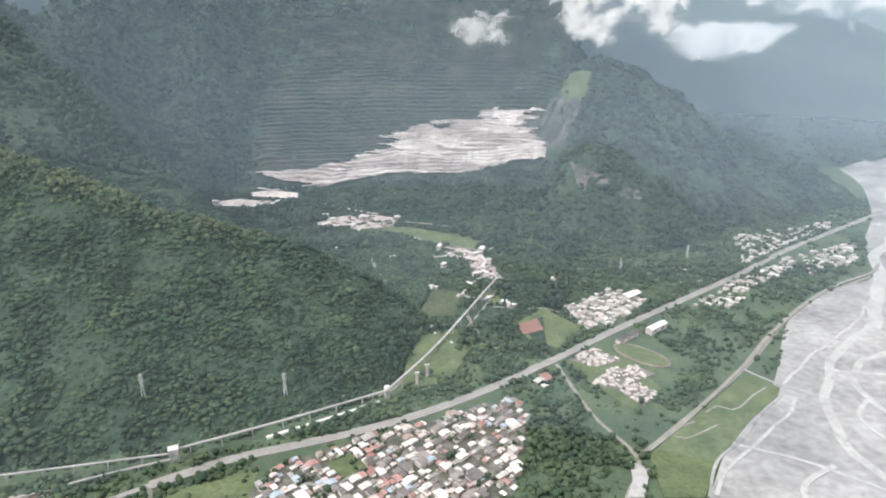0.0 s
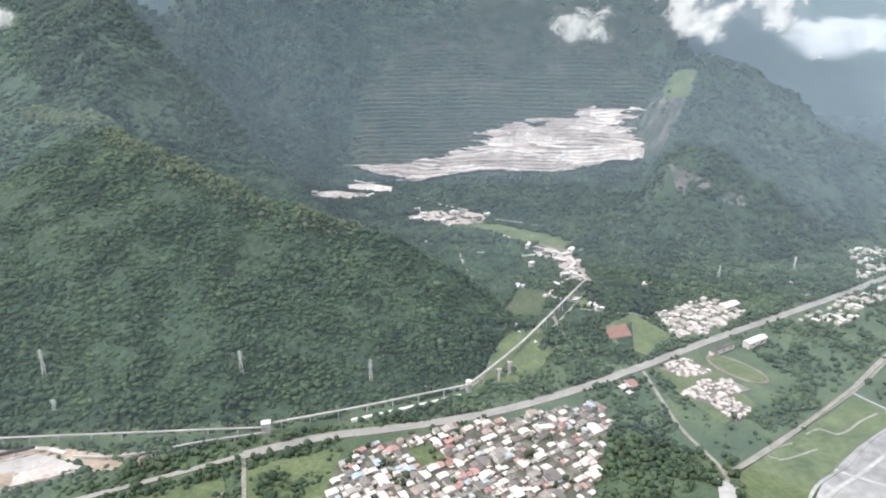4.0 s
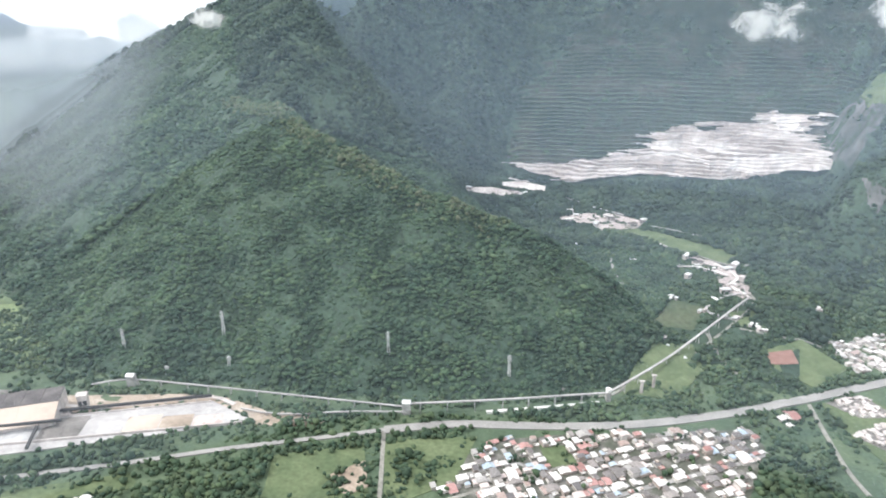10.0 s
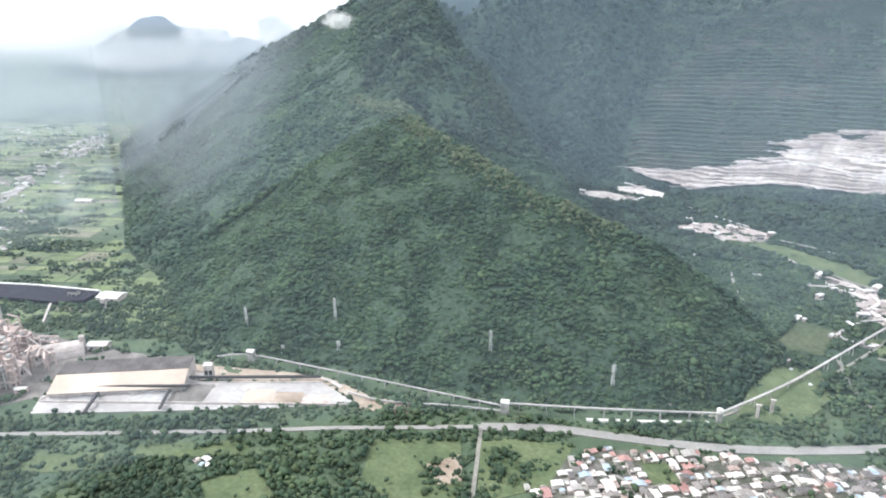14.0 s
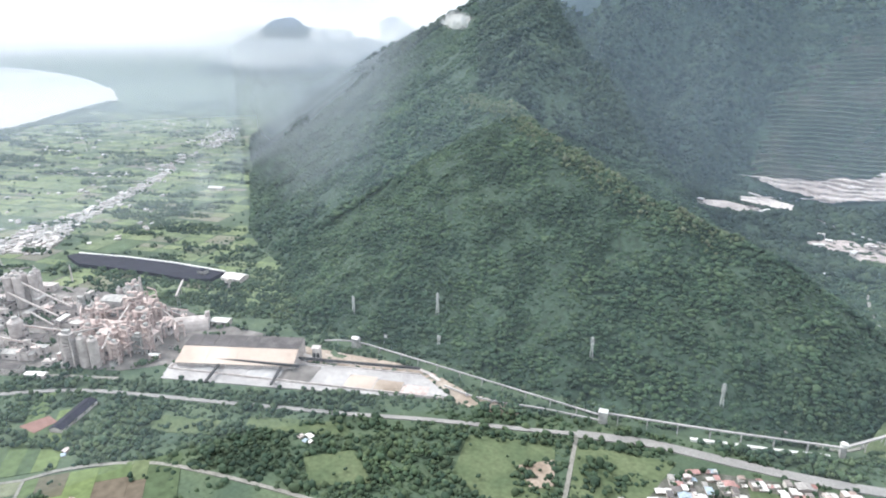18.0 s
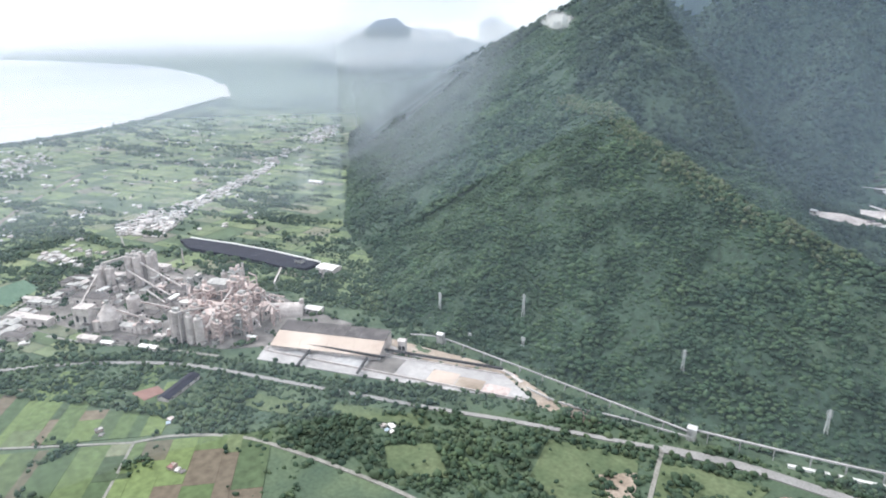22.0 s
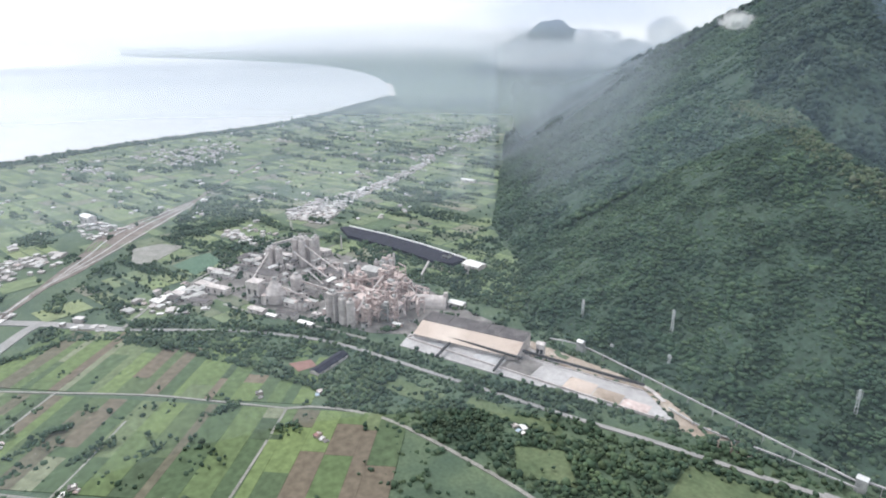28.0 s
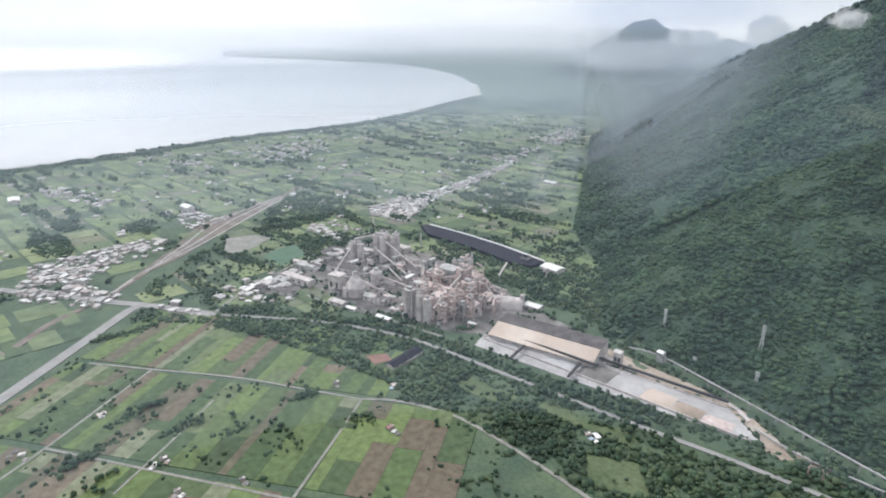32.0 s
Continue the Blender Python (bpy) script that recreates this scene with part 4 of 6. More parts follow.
TEAL = [(-1184, -59), (-1217, -26), (-1237, 9), (-1172, 28), (-1115, -22)]
COURT = [(-730, 68), (-730, 112), (-722, 152), (-700, 150), (-672, 105), (-690, 78)]
VALE = [(-189, 1254), (-85, 1252), (25, 1204), (79, 1162), (55, 1114), (-24, 1159)]
BARE = [(-38, 851), (-20, 948), (31, 933), (18, 854)]
APRON = [(-660, 398), (-601, 424), (-533, 455), (-480, 470), (-405, 466), (-405, 448), (-489, 456), (-614, 378), (-640, 380)]
CLEAR = [APRON, VALE, BARE, SHOULDER, RUBBLE, SCREE_2, PAD, TEAL, COURT, LEVEL_2, LEVEL, PIT, DEPOT, YARD, PLANT, COVER, VILLAGE, SCHOOL, PITCH, HAMLET, GRASS]
BARE_LINES = [(HWY[:11], 3.6), (HWY[10:], 6.4), (CONV_1, 7), (CONV_2, 7), (HW3, 14), (HW4, 14)] + [(l, 3) for l, _ in LANES] + [(q + q[:1], 5) for q in (LEVEL, LEVEL_2, PIT)]

x, y = scatter(1, 64, 590, 1130, 3.8, 11)
k = (height(x, y) > 2.0) & ~bare(x, y)
woods("forest", x[k], y[k], 2.9, M["leaf"], 1, "dense dark green broadleaf forest on the near mountain slope", 1, 0.25, 0.62)
x, y = scatter(-6, 66, 1130, 2150, 6.0, 12)
k = (height(x, y) > 2.0) & ~bare(x, y)
x, y = x[k], y[k]
ca_, cr_ = np.array([c[0] for c in CREST_A[:11]]), np.array([c[1] for c in CREST_A[:11]])
bearing = np.degrees(np.arctan2(-x, y))
back = (bearing < 41) & (np.hypot(x, y) > np.interp(bearing, ca_, cr_) + 25)
woods("forest", x[~back], y[~back], 4.4, M["leaf"], 1, "dense green forest on the upper slopes", 2, 0.25, 0.62)
# woods behind the crest take the leaf colour with shade mixed in
woods("forest", x[back], y[back], 4.7, M["leaf_shaded"], 1, "forest round the quarry valley, coloured darker and bluer for shade and haze", 5)
x, y = scatter(-40, -4, 900, 2250, 7.6, 13)
k = (height(x, y) > 2.0) & ~bare(x, y)
woods("forest", x[k], y[k], 5.0, M["leaf_shaded"], 1, "dense green forest on the mountain above the river", 3)
x, y = scatter(-42, 66, 2150, 3600, 14, 14)
k = (height(x, y) > 2.0) & ~bare(x, y)
woods("forest", x[k], y[k], 8.0, M["leaf_shaded"], 1, "far forest on the high ridges, coloured darker and bluer for shade and haze", 4)

# dry scrub along the crest and bushes on the planted benches
p = dense([rad(a, r) for a, r, _ in CREST_A[4:11]], 4.0)
rg = np.random.RandomState(8)
k = rg.randint(0, len(p), 1900)
woods("scrub", p[k, 0] - np.abs(rg.normal(0, 15, 1900)) + 6, p[k, 1] - np.abs(rg.normal(0, 17, 1900)) + 6, 2.7, M["crest_leaf"], 1, "yellowish dry scrub along the sharp mountain crest", 26, 1.0, 0.8)
x, y = scatter(-11, 17.3, 1560, 2250, 11, 17)
h = height(x, y)
k = (h > 95) & (h < 415) & bare(x, y) & (vnoise(x / 60, y / 60) > 0.35) & ((h > 222) | (np.degrees(np.arctan2(-x, y)) > np.interp(h, [95, 110, 165, 200], [17, 11, 6, -2])))
woods("bushes", x[k], y[k], 3.2, M["leaf"], 1, "planted bushes on the green quarry benches", 27, 2.6, 0.8)

# trees of the plain and the valley floor
FIELDS_BLOCK = [(-430, -300), (-470, -340), (-600, -400), (-840, -298), (-923, -239), (-885, -146), (-809, -50), (-727, 28), (-640, 90), (-610, 85), (-575, 130), (-491, 180), (-420, 120)]
MEADOWS = [[(-362, 405), (-287, 458), (-245, 393), (-225, 340), (-330, 345)], [(-270, 472), (-182, 515), (-178, 440), (-215, 392), (-232, 400)], [(-457, 262), (-429, 305), (-377, 285), (-417, 241)],
           [(-52, 662), (-46, 724), (-28, 780), (19, 815), (36, 752), (6, 674)], [(-560, 262), (-470, 330), (-450, 315), (-545, 245)], [(-905, 490), (-938, 530), (-1010, 542), (-960, 482)], [(60, 930), (100, 950), (110, 900), (80, 890)],
           [(-640, 190), (-575, 235), (-560, 215), (-620, 165)], [(20, 1125), (95, 1130), (80, 1210), (-40, 1230), (-60, 1180)]]


PLAIN_WOODS = [[(-965, -250), (-920, -140), (-880, -60), (-855, 0), (-700, 100), (-640, 98), (-727, 30), (-809, -48), (-885, -144), (-923, -237)],
               [(-1700, 40), (-1560, -40), (-1420, -60), (-1330, -20), (-1420, 90), (-1560, 190), (-1640, 170)], [(-1060, -240), (-1180, -190), (-1310, -125), (-1230, -90), (-1130, -60), (-1010, -110), (-960, -170)]]


def wooded(x, y, rng):
    """Chance of a tree on level ground."""
    r, a = np.hypot(x, y), np.degrees(np.arctan2(-x, y))
    n = vnoise(x / 45, y / 45)
    hx = np.array([p[0] for p in HWY]); hy = np.array([p[1] for p in HWY])
    north = y > np.interp(x, hx, hy)
    p = np.where(n > 0.5, 0.4, 0.02)
    p = np.where(north & (a < 62) & (x > -900), np.where(n > 0.25, 0.95, 0.25), p)
    for poly in ([(-935, -70), (-862, 45), (-714, 170), (-474, 340), (-330, 440), (-262, 480), (-200, 400), (-390, 240), (-491, 200), (-561, 158), (-610, 100), (-640, 98), (-794, 17), (-860, -60)],
                 [(98, 640), (150, 715), (168, 606), (195, 526), (165, 440), (60, 425), (88, 540)], [(185, 590), (232, 691), (340, 776), (387, 891), (517, 1006), (700, 1125), (772, 1062), (595, 945), (486, 840), (401, 742), (299, 640), (205, 545)],
                 [(-1330, 225), (-1195, 300), (-985, 425), (-940, 520), (-760, 450), (-690, 425), (-800, 402), (-905, 352), (-1040, 290), (-1200, 292)], [(-1290, -120), (-1330, -20), (-1700, 60), (-1900, 100), (-1860, -160), (-1650, 10), (-1400, -100)],
                 [(-1130, 60), (-1330, -40), (-1390, 40), (-1230, 150)], [(180, 620), (160, 725), (190, 735), (262, 660), (210, 555)]):
        p = np.where(inside(x, y, poly), np.where(n > 0.2, 0.97, 0.62) if poly[0][0] < 0 else np.where(n > 0.33, 0.8, 0.12), p)
    for poly in MEADOWS:
        p = np.where(inside(x, y, poly), np.where(n > 0.55, 0.55, 0.04), p)
    p = np.where(inside(x, y, FIELDS_BLOCK), 0.0, p)
    p = np.where(near_line(x, y, HWY, 26) & (a > 20), 0.75, p)
    rows = vnoise((x * 0.878 + y * 0.479) / 120, (y * 0.878 - x * 0.479) / 26) * 0.7 + vnoise(x / 260, y / 260 + 7) * 0.3
    p = np.where((r > 1300) & (a > 62), np.where(rows > 0.66, 0.85, 0.012), p)
    for k, poly in enumerate(PLAIN_WOODS):
        p = np.where(inside(x, y, poly), np.where(rows > (0.44 if k == 2 else 0.25), 0.92, 0.1), p)
    return rng.rand(len(x)) < p


def off_water(x, y):
    r, a = np.hypot(x, y), np.degrees(np.arctan2(-x, y))
    return (r < np.interp(a, sa[o1], sr[o1], left=99999) - 30) & ~inside(x, y, BANK + [(1700, 2300), (2600, 1900), (2200, 300), (900, -300), (300, 0)])


def plain_trees(az0, az1, r0, r1, spacing, size, detail, label, seed):
    x, y = scatter(az0, az1, r0, r1, spacing, seed)
    rng = np.random.RandomState(seed + 50)
    k = (height(x, y) < 2.2) | (np.degrees(np.arctan2(-x, y)) < 12) & (height(x, y) < 40)
    k &= ~bare(x, y) & off_water(x, y) & wooded(x, y, rng)
    k &= ~inside(x, y, TOWN) & ~near_line(x, y, [(-1046, -302), (-1700, 0)], 30)
    woods("trees", x[k], y[k], size, M["leaf_low"], detail, label, seed, 0.6, 0.92)


TOWN = [(-1150, -520), (-1240, -480), (-1350, -310), (-1590, -240), (-1480, -130), (-1390, -215), (-1200, -300), (-1080, -330)]
plain_trees(-36, 105, 400, 1150, 4.4, 2.5, 1, "green trees and shrubs round the fields, roads and village", 21)
plain_trees(-36, 125, 1150, 2000, 5.6, 3.0, 1, "green copses and hedgerows on the plain", 22)
plain_trees(62, 125, 2000, 4600, 9.0, 4.4, 1, "far dark hedgerows and copses on the coastal plain", 23)
# bushes in the field block
rng = np.random.RandomState(5)
bx, by = rng.uniform(-960, -420, 2900), rng.uniform(-400, 180, 2900)
k = inside(bx, by, FIELDS_BLOCK) & (vnoise(bx / 26, by / 26 + 40) > 0.62) & ~bare(bx, by)
woods("bushes", bx[k], by[k], 2.2, M["leaf_low"], 1, "bushes and fruit trees between the field strips", 24, 0.6, 0.9)
for n, line in enumerate(([(-872, -284), (-880, -246), (-903, -209)], [(-640, -213), (-661, -194), (-678, -168)], [(-603, -158), (-626, -122)], [(-590, -100), (-602, -77)], [(-582, 37), (-582, 63)], [(-641, -35), (-648, 5)], [(-568, -249), (-617, -198)])):
    q = np.repeat(dense(line, 1.6), 2, axis=0)
    q = q + np.random.RandomState(n).normal(0, 4.0, q.shape)
    woods("hedge", q[:, 0], q[:, 1], 2.3, M["leaf_low"], 1, "dark green row of fruit trees between the fields", 60 + n, 0.7, 1.0)
# windbreak along the shore
p = dense(SHORE[1:9], 9.0)
t = np.gradient(p, axis=0)
t /= np.linalg.norm(t, axis=1)[:, None]
rg = np.random.RandomState(6)
k = rg.randint(0, len(p), 9000)
off = rg.uniform(26, 95, 9000)
woods("trees", p[k, 0] + t[k, 1] * off, p[k, 1] - t[k, 0] * off, 3.6, M["leaf_low"], 1, "dark windbreak of trees behind the beach", 25, 0.7, 1.0)


# ---- farmland ----
U, V = Vector((-0.878, 0.478)), Vector((0.478, 0.878))
rng = random.Random(4)
O = Vector((-614, -273))
for u0, u1 in ((-265, -160), (-150, -5), (5, 162), (172, 330), (338, 470)):
    v = -170.0
    while v < 420:
        w = rng.choice((10, 13, 16, 18, 22, 26, 30))
        cuts = [u0] + sorted(rng.uniform(u0 + 20, u1 - 20) for _ in range(rng.choice((0, 1, 1, 2)))) + [u1]
        for c0, c1 in zip(cuts, cuts[1:]):
            poly = [tuple(O + U * uu + V * vv) for uu, vv in ((c0 + 0.15, v + 0.1), (c1 - 0.15, v + 0.1), (c1 - 0.15, v + w - 0.1), (c0 + 0.15, v + w - 0.1))]
            mx, my = sum(p[0] for p in poly) / 4, sum(p[1] for p in poly) / 4
            if inside(np.array([p[0] for p in poly]), np.array([p[1] for p in poly]), FIELDS_BLOCK).sum() >= 2 and not near_line(np.array([mx]), np.array([my]), HW3, 15)[0]:
                plate("field", poly, M["field"], 0.75 + rng.uniform(0, 0.15), 0.9, ground)
        v += w
for poly in MEADOWS:
    plate("meadow", poly, M["turf"], 0.6, 0.8, ground, "pale green meadow")
plate("meadow", GRASS, M["turf"], 1.3, 1.5, ground, "grassy flat beside the river")
strip("path", [(280, 592), (262, 582), (247, 571), (259, 561), (302, 585)], 2.2, M["lane"], 1.6, 0.3, ground, "pale winding path", follow=False)
strip("path", [(300, 610), (318, 623), (332, 615), (350, 626), (367, 643), (396, 665)], 2.6, M["lane"], 1.5, 0.3, ground, "pale winding path", follow=False)
plate("bare_patch", [(-293, 402), (-272, 434), (-250, 402), (-263, 382)], M["dirt"], 0.85, 0.9, ground, "bare brown patch")

# patchwork of far fields, one mesh
rg = np.random.RandomState(9)
fb = Build()
ca, sn = math.cos(0.5), math.sin(0.5)
GX, GY = [q.ravel() for q in np.meshgrid(np.arange(-4700, -560, 58.0), np.arange(-1900, 1900, 82.0))]
FX, FY = -2200 + ca * (GX + 2200) - sn * GY, sn * (GX + 2200) + ca * GY
fa = np.degrees(np.arctan2(-FX, FY))
ok = (fa > 58) & (fa < 128) & (np.hypot(FX, FY) > 880) & off_water(FX, FY) & (height(FX, FY) < 1.2) & (rg.rand(len(FX)) > 0.06)
for poly in (FIELDS_BLOCK, PLANT, COVER, TOWN):
    ok &= ~inside(FX, FY, poly)
for line, w in ((HW4, 28), (HW3, 28), (HWY, 40), ([(-1046, -302), (-1700, 0)], 42)):
    ok &= ~near_line(FX, FY, line, w)
for x, y in zip(FX[ok], FY[ok]):
    w, h = rg.uniform(26, 28.8), rg.uniform(33, 40.6)
    n = rg.randint(1, 4)
    for k in range(n):
        c0, c1 = -h + 2 * h * k / n, -h + 2 * h * (k + 1) / n - 2
        z = 0.7 + 0.3 * rg.rand()
        pts = [(x + ca * p - sn * q, y + sn * p + ca * q, z) for p, q in ((-w, c0), (w, c0), (w, c1), (-w, c1))]
        fb.add(far(np.array(pts)), [(0, 1, 2, 3)])
GX, GY = [q.ravel() for q in np.meshgrid(np.arange(-9500, -3300, 95.0), np.arange(-1200, 2600, 120.0))]
FX, FY = -2200 + ca * (GX + 2200) - sn * GY, sn * (GX + 2200) + ca * GY
fa, fr = np.degrees(np.arctan2(-FX, FY)), np.hypot(FX, FY)
ok = (fa > 60) & (fa < 74) & (fr > 4300) & (fr < 9500) & off_water(FX, FY) & (fr < np.interp(fa, ba[o2], br[o2], left=99999) - 60) & (height(FX, FY) < 1.5) & (rg.rand(len(FX)) > 0.3)
for x, y in zip(FX[ok], FY[ok]):
    w, h = rg.uniform(26, 46), rg.uniform(26, 58)
    pts = [(x + ca * p - sn * q, y + sn * p + ca * q, 1.5) for p, q in ((-w, -h), (w, -h), (w, h), (-w, h))]
    fb.add(far(np.array(pts)), [(0, 1, 2, 3)])
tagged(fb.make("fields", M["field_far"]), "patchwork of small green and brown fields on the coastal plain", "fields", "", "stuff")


# ---- houses ----
def house(kind, w, d, h, label):
    """A house with walls, roof, windows, door and what stands on its roof."""
    ob = empty("house", 0, 0, -50, label=label, category="house")
    Build().box(0, 0, -1, w, d, h + 1).make("wall", M["wall"], ob)
    if kind == "flat":
        b = Build().box(0, 0, h, w + 0.5, d + 0.5, 0.35)
        b.box(0, d / 2, h + 0.35, w + 0.5, 0.25, 0.8).box(0, -d / 2, h + 0.35, w + 0.5, 0.25, 0.8).box(w / 2, 0, h + 0.35, 0.25, d, 0.8).box(-w / 2, 0, h + 0.35, 0.25, d, 0.8)
        top = b.make("roof", M["roof"], ob)
        Build().box(w * 0.22, d * 0.2, h + 0.35, w * 0.45, d * 0.5, 2.4).make("stair_hut", M["wall"], top)
        Build().tube((-w * 0.28, d * 0.25, h + 0.35), (-w * 0.28, d * 0.25, h + 2.2), 0.7, n=8).make("water_tank", M["galv"], top, "steel water tank")
    elif kind == "shed":
        Build().box(0, 0, h, w + 0.4, d + 0.4, 0.3).make("slab", M["wall"], ob)
        Build().gable(0, 0, h + 2.2, w + 1.0, d + 1.0, 1.1, 0.2).make("roof", M["roof"], ob, "sheet metal roof on posts")
        for sx in (-1, 1):
            for sy in (-1, 1):
                Build().box(sx * w * 0.46, sy * d * 0.46, h + 0.3, 0.2, 0.2, 2.1).make("post", M["steel"], ob)
    else:
        Build().gable(0, 0, h, w + 1.2, d + 1.4, d * 0.2, 0.3).make("roof", M["roof"], ob)
        b = Build()
        for sx in (-1, 1):
            b.add([(sx * w / 2, -d / 2, h - 0.2), (sx * w / 2, d / 2, h - 0.2), (sx * w / 2, 0, h + d * 0.19)], [(0, 1, 2)])
        b.make("gable_end", M["wall"], ob)
    for k in range(2):
        for side in (-1, 1):
            Build().box((k - 0.5) * w * 0.5, side * d / 2, h * 0.45, w * 0.2, 0.16, 1.3).make("window", M["glass"], ob)
    Build().box(0, -d / 2, 0, 1.2, 0.2, 2.1).make("door", M["dark"], ob)
    return ob


KINDS = [house("flat", 9, 11, 7, "concrete house with a flat roof, stair hut and tank"), house("shed", 8, 12, 6.5, "concrete house under a raised sheet metal roof"), house("gable", 8, 13, 4, "low house with a pitched sheet roof"),
         house("flat", 7, 9, 4, "small single-storey flat-roofed house"), house("gable", 11, 18, 6, "long house with a pitched metal roof"), house("shed", 7, 10, 9.5, "narrow three-storey house with a metal roof shelter"),
         house("gable", 6, 8, 3, "small hut with a pitched tin roof")]
placed = []
FORMS = [(9, 11, 7, 0), (8, 12, 9, 1), (8, 13, 4, 2), (7, 9, 4, 0), (11, 18, 6, 3), (7, 10, 11, 1), (6, 8, 3, 2)]
towns = {}


def far_house(x, y, turn, pick, group, size):
    """A house of a far settlement, added to that settlement's one mesh."""
    w, d, h, rise = FORMS[pick]
    b = towns.setdefault(group, (Build(), Build()))
    wall, roof = Build(), Build()
    wall.box(0, 0, -1, w, d, h + 1)
    if rise:
        roof.gable(0, 0, h, w + 1, d + 1, rise, 0.4)
    else:
        roof.box(0, 0, h, w + 0.6, d + 0.6, 0.6).box(w * 0.2, d * 0.2, h + 0.6, w * 0.4, d * 0.4, 2.2)
    c, s, g = math.cos(radians(turn)), math.sin(radians(turn)), ground_z(x, y) + 0.4
    for one, whole in zip((wall, roof), b):
        pts = np.array(one.v) * size * (1.0, 1.0, 0.62)
        pts = np.stack([x + c * pts[:, 0] - s * pts[:, 1], y + s * pts[:, 0] + c * pts[:, 1], g + pts[:, 2]], 1)
        whole.add(far(pts), one.f)


def put_house(x, y, turn, pick, group, size=1.0, gap=9.5):
    if any((x - a) ** 2 + (y - b) ** 2 < gap * gap for a, b in placed[-260:]):
        return
    placed.append((x, y))
    if math.hypot(x, y) > 790:
        far_house(x, y, turn, pick, group, size)
        return
    m = Matrix.Translation(far(np.array([x, y, ground_z(x, y) + 0.4])))
    r = math.hypot(x, y)
    s = size * ((4700 - 2200 * 2500 / r) / r if r > 2500 else 1.0)
    copy_thing(KINDS[pick], m @ pose(0, 0, 0, 0, 0, turn) @ Matrix.Diagonal((s, s, s * 0.62, 1)))["group"] = group


def settle(poly, along, across, turn, group, seed, chance=0.9, size=1.0, avoid=()):
    """Houses in rows over an outline, turned with the street."""
    rg = random.Random(seed)
    xs, ys = [p[0] for p in poly], [p[1] for p in poly]
    cx, cy = sum(xs) / len(xs), sum(ys) / len(ys)
    c, s = math.cos(radians(turn)), math.sin(radians(turn))
    reach = max(max(xs) - min(xs), max(ys) - min(ys))
    n1, n2 = int(reach / along) + 1, int(reach / across) + 1
    for i in range(-n1, n1):
        for j in range(-n2, n2):
            if rg.random() > chance or j % 3 == 2 and rg.random() < 0.35:
                continue
            u, v = i * along + rg.uniform(-1.5, 1.5), (j + 0.18 * (j % 2)) * across + rg.uniform(-1.2, 1.2)
            x, y = cx + c * u - s * v, cy + s * u + c * v
            if inside(np.array([x]), np.array([y]), poly)[0] and not any(inside(np.array([x]), np.array([y]), q)[0] for q in avoid) and not near_line(np.array([x]), np.array([y]), HWY, 15)[0]:
                put_house(x, y, turn + rg.choice((0, 90, 180, 270)) + rg.uniform(-4, 4), rg.choice((0, 1, 1, 2, 2, 3, 3, 4, 5, 5, 6)), group, size * rg.uniform(0.7, 1.35), 7.4 * size)


LOT = [(-118, 527), (-93, 536), (-74, 512), (-101, 495)]
settle(VILLAGE, 7.6, 9.0, 41, "houses of the village", 31, 0.86, 0.70, (LOT, [(-178, 440), (-182, 515), (-215, 515), (-230, 390), (-190, 430)]))
plate("lot", LOT, M["turf"], 0.9, 1.0, label="yellow-green grassy lot between the houses", category="lot")
plate("village_ground", VILLAGE, M["alley"], 0.55, 0.6, label="grey paved ground between the village houses, coloured darker for shade and plants", category="pavement")
strip("street", [(-110, 405), (-45, 469), (10, 520), (73, 576), (100, 605)], 5, M["asphalt"], 0.9, 0.6, label="grey village street between the houses", category="street", follow=False)
strip("street", [(-170, 455), (-130, 490), (-100, 470), (-75, 440)], 4, M["asphalt"], 0.85, 0.6, label="narrow grey village street", category="street", follow=False)
settle(HAMLET, 7.4, 8.6, 40, "houses of the hamlet", 32, 0.85, 0.66)
settle([(635, 1286), (910, 1400), (900, 1330), (740, 1215), (600, 1110), (575, 1120)], 9.5, 11.5, 40, "houses by the river bridge", 33, 0.85, 0.75)
settle([(710, 1165), (868, 1246), (801, 1122), (670, 1050)], 9.5, 11.5, 40, "houses by the river bridge", 34, 0.85, 0.75)
settle([(571, 1060), (679, 1145), (690, 1120), (602, 1031)], 9.5, 11.5, 40, "houses by the river bridge", 35, 0.85, 0.75)
settle([(400, 910), (420, 935), (500, 1005), (560, 1050), (590, 1030), (520, 965), (450, 895)], 11, 12, 40, "houses along the highway", 36, 0.7, 0.75)
settle([(90, 690), (130, 720), (140, 655), (115, 645)], 13, 14, 40, "houses along the highway", 37, 0.75)
settle([(-1412, 195), (-1350, 262), (-1480, 355), (-1557, 411), (-1790, 640), (-2000, 818), (-2025, 800), (-1810, 610), (-1650, 440), (-1570, 290), (-1490, 205)], 9.5, 11, 55, "houses of the plain village", 38, 0.97, 0.9)
settle([(-2414, 1072), (-2700, 1290), (-2783, 1479), (-2257, 1077)], 15, 17, 45, "houses of the far foot village", 51, 0.6, 1.1)
settle([(-2495, -201), (-2147, -20), (-2378, 191), (-2679, 185), (-2620, -40)], 17, 21, 20, "houses of the coast town", 39, 0.5, 1.0)
settle([(-2309, -385), (-2165, -254), (-2331, -268)], 14, 16, 20, "houses of the coast hamlet", 52, 0.7, 1.1)
settle([(-1876, -658), (-1660, -447), (-1754, -467), (-1938, -635)], 16, 18, 45, "houses on the shore road", 53, 0.75, 1.0)
settle([(-1970, 763), (-2613, 1349), (-2438, 1260), (-2050, 720)], 17, 19, 45, "houses along the foot road", 40, 0.45, 1.1)
